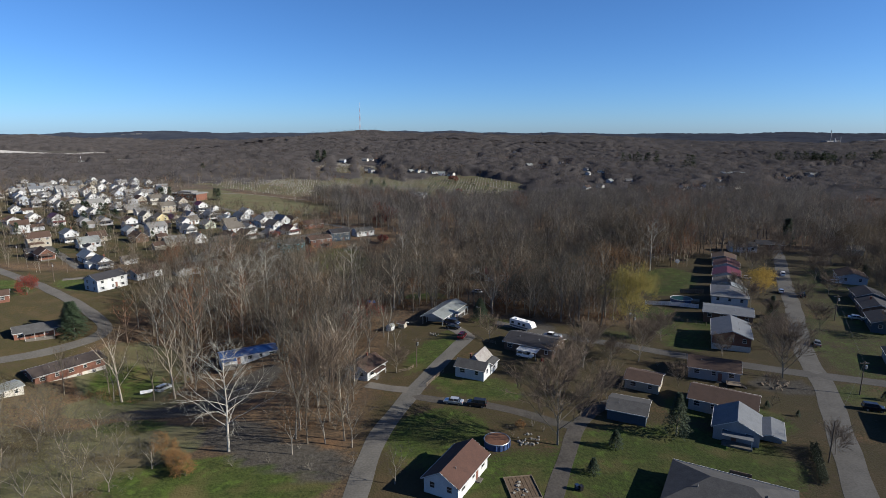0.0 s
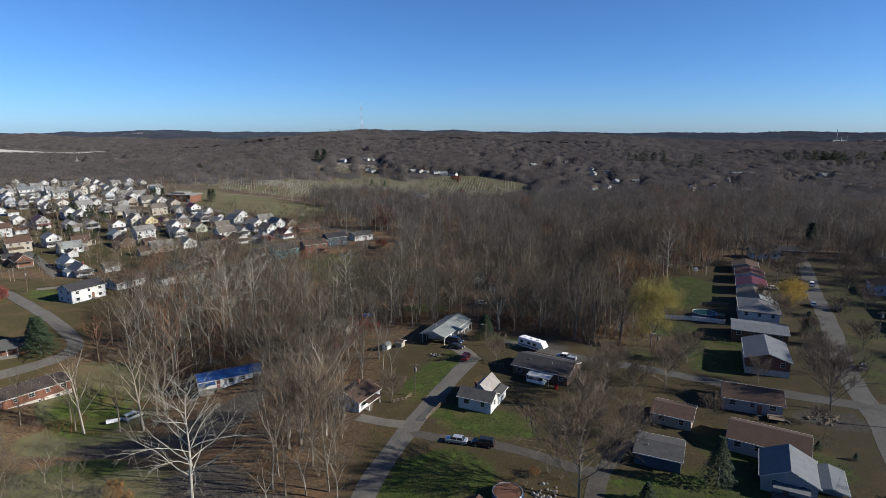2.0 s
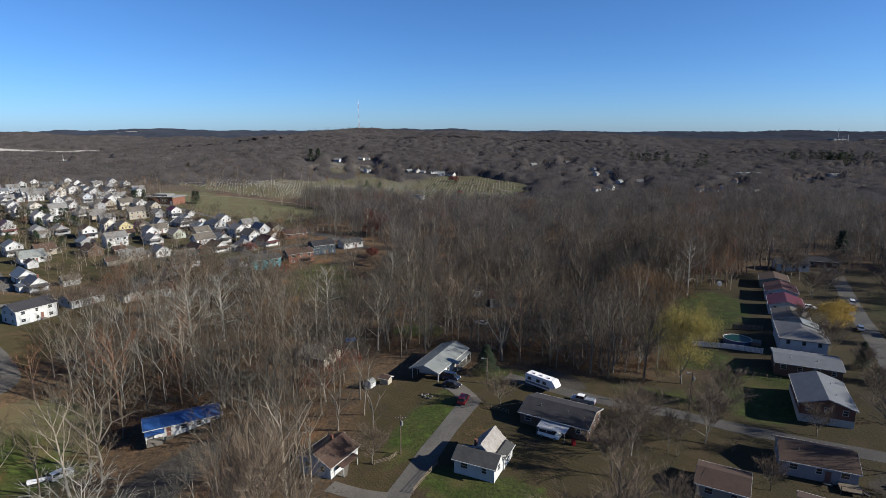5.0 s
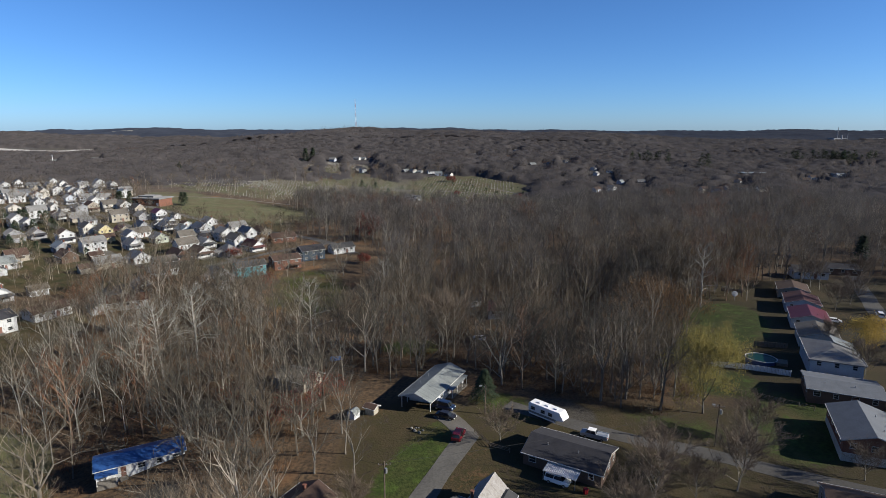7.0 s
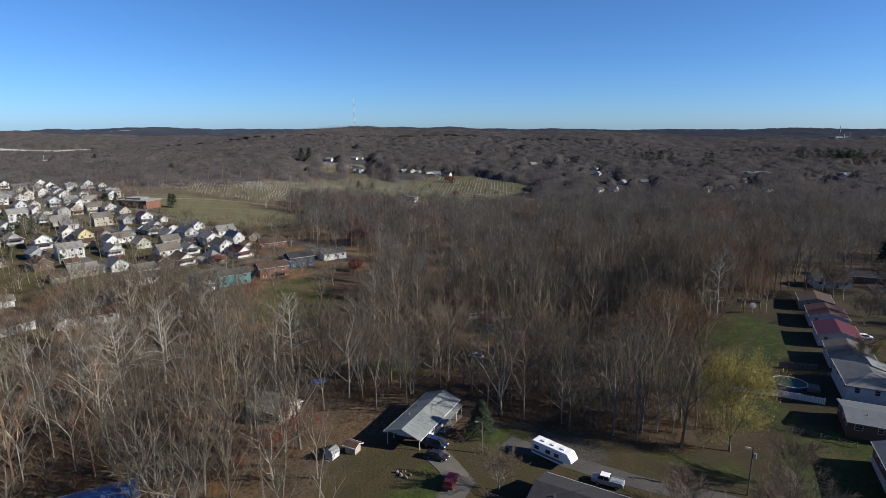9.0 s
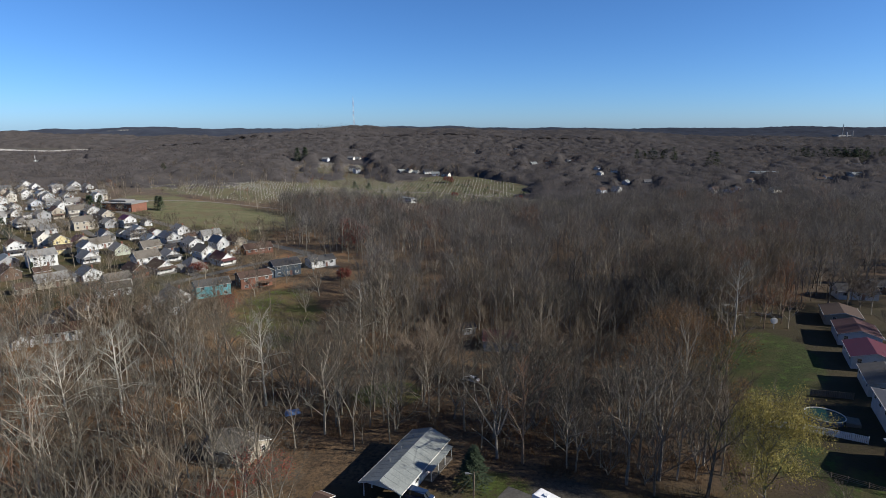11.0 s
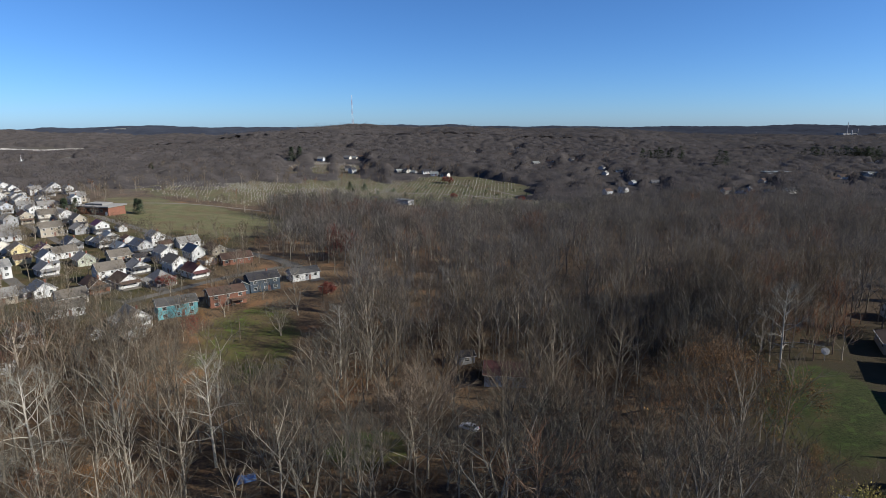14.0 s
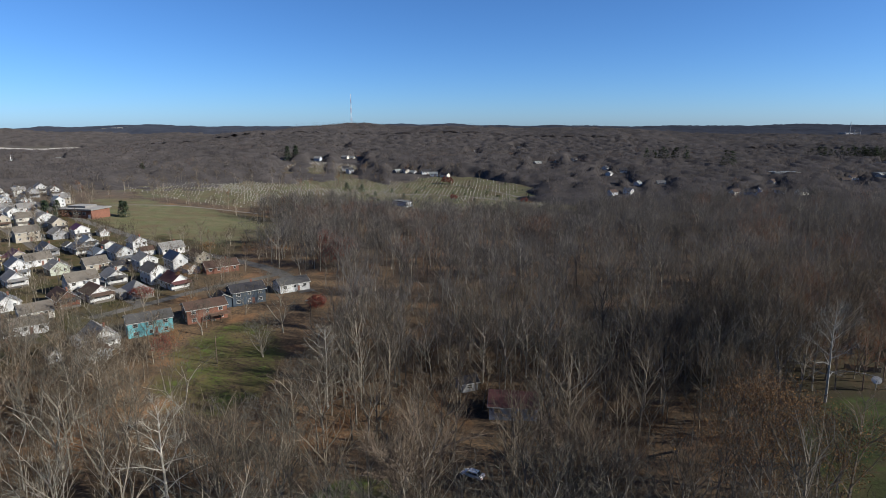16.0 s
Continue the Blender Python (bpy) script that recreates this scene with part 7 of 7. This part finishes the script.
def scatter(protos, spots, smin, smax, seed):
    r = np.random.RandomState(seed)
    spots = np.asarray(spots)
    zz = ground_z(spots[:, 0], spots[:, 1])
    which = r.randint(0, len(protos), len(spots))
    rot, sc = r.uniform(0, math.tau, len(spots)), r.uniform(smin, smax, len(spots))
    parts, tones, barks = [], [], []
    tone, pale = r.rand(len(spots)), r.rand(len(spots)) ** 3
    for k, p in enumerate(protos):
        p, wood = p if isinstance(p, tuple) else (p, np.zeros(len(p)))
        i = np.where(which == k)[0]
        c, s = (np.cos(rot[i]) * sc[i])[:, None, None], (np.sin(rot[i]) * sc[i])[:, None, None]
        x = p[None, :, :, 0] * c - p[None, :, :, 1] * s + spots[i, 0][:, None, None]
        y = p[None, :, :, 0] * s + p[None, :, :, 1] * c + spots[i, 1][:, None, None]
        z = p[None, :, :, 2] * sc[i][:, None, None] + zz[i][:, None, None]
        parts.append(np.stack([x, y, z], -1).reshape(-1, 3, 3))
        tones.append(np.repeat(tone[i], len(p)))
        barks.append((wood[None] * (0.25 + 0.75 * pale[i])[:, None]).ravel())
    return np.concatenate(parts), np.concatenate(tones), np.concatenate(barks)


def open_country(x, y):
    """Fields, cemetery and lawns, where no wood grows."""
    return np.maximum(patch(x, y, FIELDS), np.maximum(patch(x, y, LAWNS), patch(x, y, LAWNS_FAR))) > 0.25


def wood_spots(n, x0, x1, y0, y1, seed, test):
    r = np.random.RandomState(seed)
    p = np.stack([r.uniform(x0, x1, n), r.uniform(y0, y1, n)], 1)
    x, y = p[:, 0], p[:, 1]
    ok = test(x, y) & ~open_country(x, y)
    return p[ok & (np.abs(x - 5) < (y + 60) * 0.82)]


def off_sight(p, keep=0.25):
    """Thins the trees that stand between the camera and the distant houses."""
    return p[~in_sight(p[:, 0], p[:, 1]) | (np.random.RandomState(77).rand(len(p)) < keep)]


def wood_edge(y):
    """The western edge of the big wood."""
    return np.interp(y, [300, 345, 370, 400, 430, 480, 560, 620, 700], [-30, -24, -36, -68, -86, -112, -135, -138, -145])


near_light = [mass_tree(300 + k, h, 9, 6, 8, 0.024, 1.6, bo, le, round_limbs=True) for k, (h, bo, le) in enumerate(((20, 0.24, 38), (17, 0.17, 46), (22, 0.3, 34), (16, 0.14, 48), (19, 0.2, 42), (21, 0.26, 36), (17, 0.18, 50)))]
near = []
for x, y in zip(nrg.uniform(-115, 97, 9000), nrg.uniform(96, 318, 9000)):
    if in_near_wood(x, y) and is_clear(x, y) and all((x - a) ** 2 + (y - b) ** 2 > (5.6 if x > 0 else 5.8) ** 2 for a, b in near):
        lot = y < 150 and (math.dist((x, y), (-45, 110)) < 10 or y < 104 or (x < -38 and y > 128))
        if not lot and rng.random() < (0.62 if x > 0 else 0.24 if y > 225 and x < -20 else 0.34 if y > 150 else 0.7):
            near.append((x, y))
behind = [(x, y) for x, y in zip(nrg.uniform(84, 152, 500), nrg.uniform(258, 330, 500)) if is_clear(x, y) and y > 274 - (x - 84) * 0.1 and (x - 137) ** 2 + (y - 277) ** 2 > 190 and abs(x - (162 + (y - 270) * 0.4)) > 9][:150]
near = np.array(near + behind)
tagged(new("near_woodland", soup("near_woodland", scatter(near_light, near, 0.65, 1.3, 30), WOODS)), "young leafless trees filling the near wood", "woodland", kind="stuff")
brush = [brush_clump(340 + k, 44, 0.022, 2.2) for k in range(3)]
low = np.array([(x, y) for x, y in zip(nrg.uniform(-115, 95, 4200), nrg.uniform(118, 318, 4200)) if in_near_wood(x, y) and is_clear(x, y, 0.3)])[:2000]
tagged(new("undergrowth", soup("undergrowth", scatter(brush, low, 0.45, 1.5, 29), BRUSH)), "brown leafless undergrowth on the wood floor", "undergrowth", kind="stuff")
wood_mix = [mass_tree(360 + k, h, 8, 4, 4, 0.058, 2.5, bo, le, 0.66) for k, (h, bo, le) in enumerate(((18, 0.34, 42), (15, 0.26, 50), (20, 0.42, 38), (14, 0.24, 54), (17, 0.32, 46), (19, 0.38, 40)))]
side = wood_spots(900, 95, 300, 190, 330, 33, lambda x, y: (x > 185 + (y - 250) * 0.3) | ((x > 200) & (y < 260)))
house_spots = [(x, y) for x, y, _ in ROW_A + ROW_B + ROW_C + ROW_D] + FILLED


def off_houses(p, d=6.5):
    keep = np.ones(len(p), bool)
    for x, y in house_spots + [(-226, 531), (-91.5, 396.5), (-86, 320), (-73, 333), (-64, 350), (-51, 366)]:
        keep &= (p[:, 0] - x) ** 2 + (p[:, 1] - y) ** 2 > d * d
    for x, y, w in ROADS:
        keep &= (p[:, 0] - x) ** 2 + (p[:, 1] - y) ** 2 > (w + 1) ** 2
    return p[keep]


spots = wood_spots(3400, -135, 330, 288, 640, 31, lambda x, y: (x > wood_edge(y)) & ~((np.abs(x - (162 + (y - 270) * 0.4)) < 9) & (y < 318)) & ~((x - 158) ** 2 + (y - 300) ** 2 < 100) & ~((x - 176) ** 2 + (y - 306) ** 2 < 90) & ~((x - 208) ** 2 + (y - 292) ** 2 < 90) & ~((x - 137) ** 2 + (y - 277) ** 2 < 200) & ~((y > 585) & (x > -70) & (x < 130)))
tagged(new("woodland", soup("woodland", scatter(wood_mix, off_sight(off_houses(spots, 8.5), 0.1), 0.65, 1.35, 32), LIT_MIDWOODS)), "dense leafless woodland of grey-brown trees", "woodland", kind="stuff")

mid_light = [mass_tree(320 + k, h, 5, 3, 2, 0.13, 3.8, bo, le) for k, (h, bo, le) in enumerate(((17, 0.3, 34), (15, 0.24, 40), (19, 0.36, 30), (16, 0.28, 36)))]
yard = off_houses(wood_spots(2100, -460, -70, 262, 640, 34, lambda x, y: (x < -70)), 5.8)
belt = off_houses(wood_spots(330, -150, -70, 240, 330, 35, lambda x, y: y < 300 - (x + 70) * 0.25))
village = [scatter(wood_mix, belt, 0.45, 0.8, 36), scatter(wood_mix, side, 0.65, 1.1, 39), scatter(wood_mix, yard[::3], 0.5, 0.95, 37), scatter(mid_light, np.concatenate([yard[1::3], yard[2::3]]), 0.4, 0.75, 38)]
tagged(new("village_trees", soup("village_trees", tuple(np.concatenate(v) for v in zip(*village)), WOODS)), "scattered bare trees between the village houses", "trees", kind="stuff")

hill_trees = [far_tree(420 + k, h, 24, 0.5) for k, h in enumerate((17, 15, 19, 16, 14, 18))]
spots = off_houses(off_sight(wood_spots(17000, -1250, 1350, 620, 1420, 41, lambda x, y: ((x > wood_edge(y)) | (y > 700) | (x < -330)) & ~((y < 700) & (x > -70) & (x < 125)))), 9)
tagged(new("middle_woodland", soup("middle_woodland", scatter(hill_trees, spots, 0.7, 1.2, 42), HAZED_TREES)), "leafless woodland round the cemetery and suburbs", "woodland", kind="stuff")


def crowns(x, y, cell, seed):
    """Rounded crowns side by side: the height of the one that stands highest at each place (0 to 1.3), and its tone."""
    ix, iy = np.floor(x / cell), np.floor(y / cell)
    best, tone = np.zeros_like(x), np.full_like(x, 0.3)

    def chance(a, b, k):
        v = np.sin(a * 127.1 + b * 311.7 + (seed + k) * 74.7) * 43758.5453
        return v - np.floor(v)

    for dx in (-1, 0, 1):
        for dy in (-1, 0, 1):
            a, b = ix + dx, iy + dy
            px, py = (a + 0.1 + 0.8 * chance(a, b, 1)) * cell, (b + 0.1 + 0.8 * chance(a, b, 2)) * cell
            r = cell * (0.45 + 0.4 * chance(a, b, 3))
            h = (0.65 + 0.65 * chance(a, b, 4)) * np.sqrt(np.clip(1 - ((x - px) ** 2 + (y - py) ** 2) / r ** 2, 0, 1))
            tone = np.where(h > best, chance(a, b, 5), tone)
            best = np.maximum(best, h)
    return best, tone


def canopy_top(gx, gy, lift, cell, seed, near=0):
    """How high the merged crowns stand over the ground, and each crown's tone; low where houses, fields and view gaps
    lie.
    """
    dome, tone = crowns(gx, gy, cell, seed)
    top = lift * (0.45 + 0.55 * dome)
    top = np.where(in_sight(gx, gy, 14, 90, 10), 0.22 * top, top)
    if near < 0:
        top = top * step(2500, 2950, gy)
    elif near:
        for cx, cy in house_spots + [(-233, 531), (-29, 684)]:
            top = top * (1 - 0.97 * np.exp(-((gx - cx) ** 2 + (gy - cy) ** 2) / 17.0 ** 2))
        top = top * step(near, near + 260, np.hypot(gx, gy)) * (1 - 0.25 * step(1150, 900, np.hypot(gx, gy)))
        top = np.where((gx < wood_edge(gy)) & (gx > -330) & (gy < 690), 0, top)
    top = top * (1 - np.clip(patch(gx, gy, FIELDS) * 1.4, 0, 1))
    return np.where(top < 0.6, -2.0, top), tone


def canopy(name, x0, x1, y0, y1, pitch, lift, cell, seed, material, label, near=0):
    """The merged crowns of a far wood: domes over the ground, open where houses stand."""
    xs, ys = np.arange(x0, x1, pitch), np.arange(y0, y1, pitch)
    gx, gy = np.meshgrid(xs, ys)
    r = np.random.RandomState(seed)
    gx = gx + r.uniform(-0.3, 0.3, gx.shape) * pitch
    gy = gy + r.uniform(-0.3, 0.3, gx.shape) * pitch
    top, tone = canopy_top(gx, gy, lift, cell, seed, near)
    co = np.stack([gx, gy, ground_z(gx, gy) + top], -1).reshape(-1, 3)
    nx, ny = len(xs), len(ys)
    i = (np.arange(ny - 1)[:, None] * nx + np.arange(nx - 1)[None]).ravel()
    quads = np.stack([i, i + 1, i + nx + 1, i + nx], 1)
    quads = quads[top.ravel()[quads].max(1) > 0.5]
    mid = co[quads].mean(1)
    quads = quads[(np.abs(mid[:, 0]) < (mid[:, 1] + 200) * 0.9) & (np.hypot(mid[:, 0], mid[:, 1]) < 4850)]
    me = bpy.data.meshes.new(name)
    me.from_pydata(co.tolist(), [], quads.tolist())
    me.update()
    me.shade_smooth()
    me.attributes.new("tone", "FLOAT", "POINT").data.foreach_set("value", tone.astype(np.float32).ravel())
    me.materials.append(material)
    return tagged(new(name, me), label, "woodland", kind="stuff")


canopy("hill_canopy", -1350, 1450, 560, 1480, 5.4, 13.0, 12.5, 52, HAZED_FARWOODS, "leafless woods round the cemetery and suburbs, haze-greyed in colour", 610)
canopy("far_hill_canopy", -2600, 2800, 1400, 2760, 10.5, 15.0, 21.0, 53, HAZED_FARWOODS, "leafless woods on the distant hills with mauve haze in their colour")
spots = off_sight(wood_spots(20000, -2200, 2300, 1400, 2700, 44, lambda x, y: y > 0))
broad = [far_tree(440 + k, h, 8, 0.9) for k, h in enumerate((18, 16, 20))]
tagged(new("hill_woodland", soup("hill_woodland", scatter(broad, spots, 0.9, 1.35, 45), HAZED_TREES)), "leafless woods on the distant hills", "woodland", kind="stuff")
canopy("ridge_woodland", -4100, 4200, 2520, 4750, 22.0, 12.0, 40.0, 62, HAZED_RIDGEWOODS, "wooded ridges along the horizon, blue haze put in their colour", -1)
pr = np.random.RandomState(8)
pines = np.concatenate([np.stack([pr.normal(cx, sx, n), pr.normal(cy, sy, n)], 1) for cx, cy, sx, sy, n in ((334, 990, 13, 8, 18), (640, 1125, 12, 8, 9), (692, 1090, 24, 10, 48), (385, 905, 8, 6, 5), (800, 1100, 30, 8, 14))])
tagged(new("distant_pine_grove", soup("distant_pine_grove", scatter([conifer_soup(22, 6.0, 150, 70 + k) for k in range(2)], pines, 0.8, 1.3, 71), FARPINES)), "dark green pine groves in the distance", "woodland", kind="stuff")

# ---- cemetery ----
gs = np.random.RandomState(15)
stones = []
for cx, cy, ang, nr, nc, dr, dc in ((15, 785, -6, 22, 42, 6.0, 3.8), (62, 690, -28, 16, 26, 5.5, 3.6), (-12, 680, -10, 12, 24, 5.0, 3.2), (55, 640, -20, 8, 26, 5.5, 3.6), (-215, 705, -28, 14, 42, 8.0, 4.2), (-120, 690, 5, 8, 26, 7.5, 4.2), (-250, 760, -20, 12, 44, 6.5, 3.6), (-120, 790, -8, 18, 44, 6.0, 3.6), (-90, 735, -14, 14, 36, 6.0, 3.6), (-175, 740, -20, 14, 34, 6.0, 3.6), (-140, 905, -10, 12, 30, 6.0, 3.8), (-150, 935, -12, 12, 34, 6.0, 3.8)):
    c, s = math.cos(radians(ang)), math.sin(radians(ang))
    for i in range(nr):
        for j in range(nc):
            bare = math.sin(i * 0.7 + cx) * math.sin(j * 0.23 + cy)
            if gs.rand() < 0.22 + 0.34 * bare or ((2 * i / nr - 1) ** 2 + (2 * j / nc - 1) ** 2 > gs.uniform(0.7, 1.5)):
                continue
            u, v = (j - nc / 2) * dc + gs.normal(0, 0.25), (i - nr / 2) * dr + gs.normal(0, 0.2)
            stones.append((cx + u * c - v * s, cy + u * s + v * c, gs.uniform(0.25, 0.5), gs.uniform(0.6, 1.3)))
grove = np.stack([gs.uniform(-330, 120, 330), gs.uniform(630, 880, 330)], 1)
grove = grove[(grove[:, 0] < -60) | (gs.rand(330) < 0.16)]
row = np.stack([gs.uniform(-150, 40, 60), 868 + gs.normal(0, 9, 60)], 1)
shade = scatter(mid_light, np.concatenate([grove, row]), 0.4, 1.05, 16)
tagged(new("cemetery_trees", soup("cemetery_trees", shade, WOODS)), "scattered bare trees over the cemetery lawns", "trees", kind="stuff")
clipped = np.stack([gs.normal(10, 55, 60), gs.normal(745, 50, 60)], 1)
tagged(new("cemetery_shrubs", soup("cemetery_shrubs", scatter([conifer_soup(4.2, 1.5, 90, 74), conifer_soup(3.0, 1.9, 90, 75)], clipped, 0.5, 1.3, 76), FARPINES)), "small clipped evergreens among the headstones", "shrubs", kind="stuff")
bm = bmesh.new()
for x, y, w, hgt in stones:
    z = gz(x, y)
    a = radians(50 + gs.normal(0, 12))
    for v in box(bm, -w, w, -0.2, 0.2, z - 0.5, z + hgt):
        v.co.x, v.co.y = x + v.co.x * math.cos(a) - v.co.y * math.sin(a), y + v.co.x * math.sin(a) + v.co.y * math.cos(a)
ob = part("headstones", bm, STONE, None)
tagged(ob, "rows of pale granite headstones on the grass", "headstones", kind="stuff")
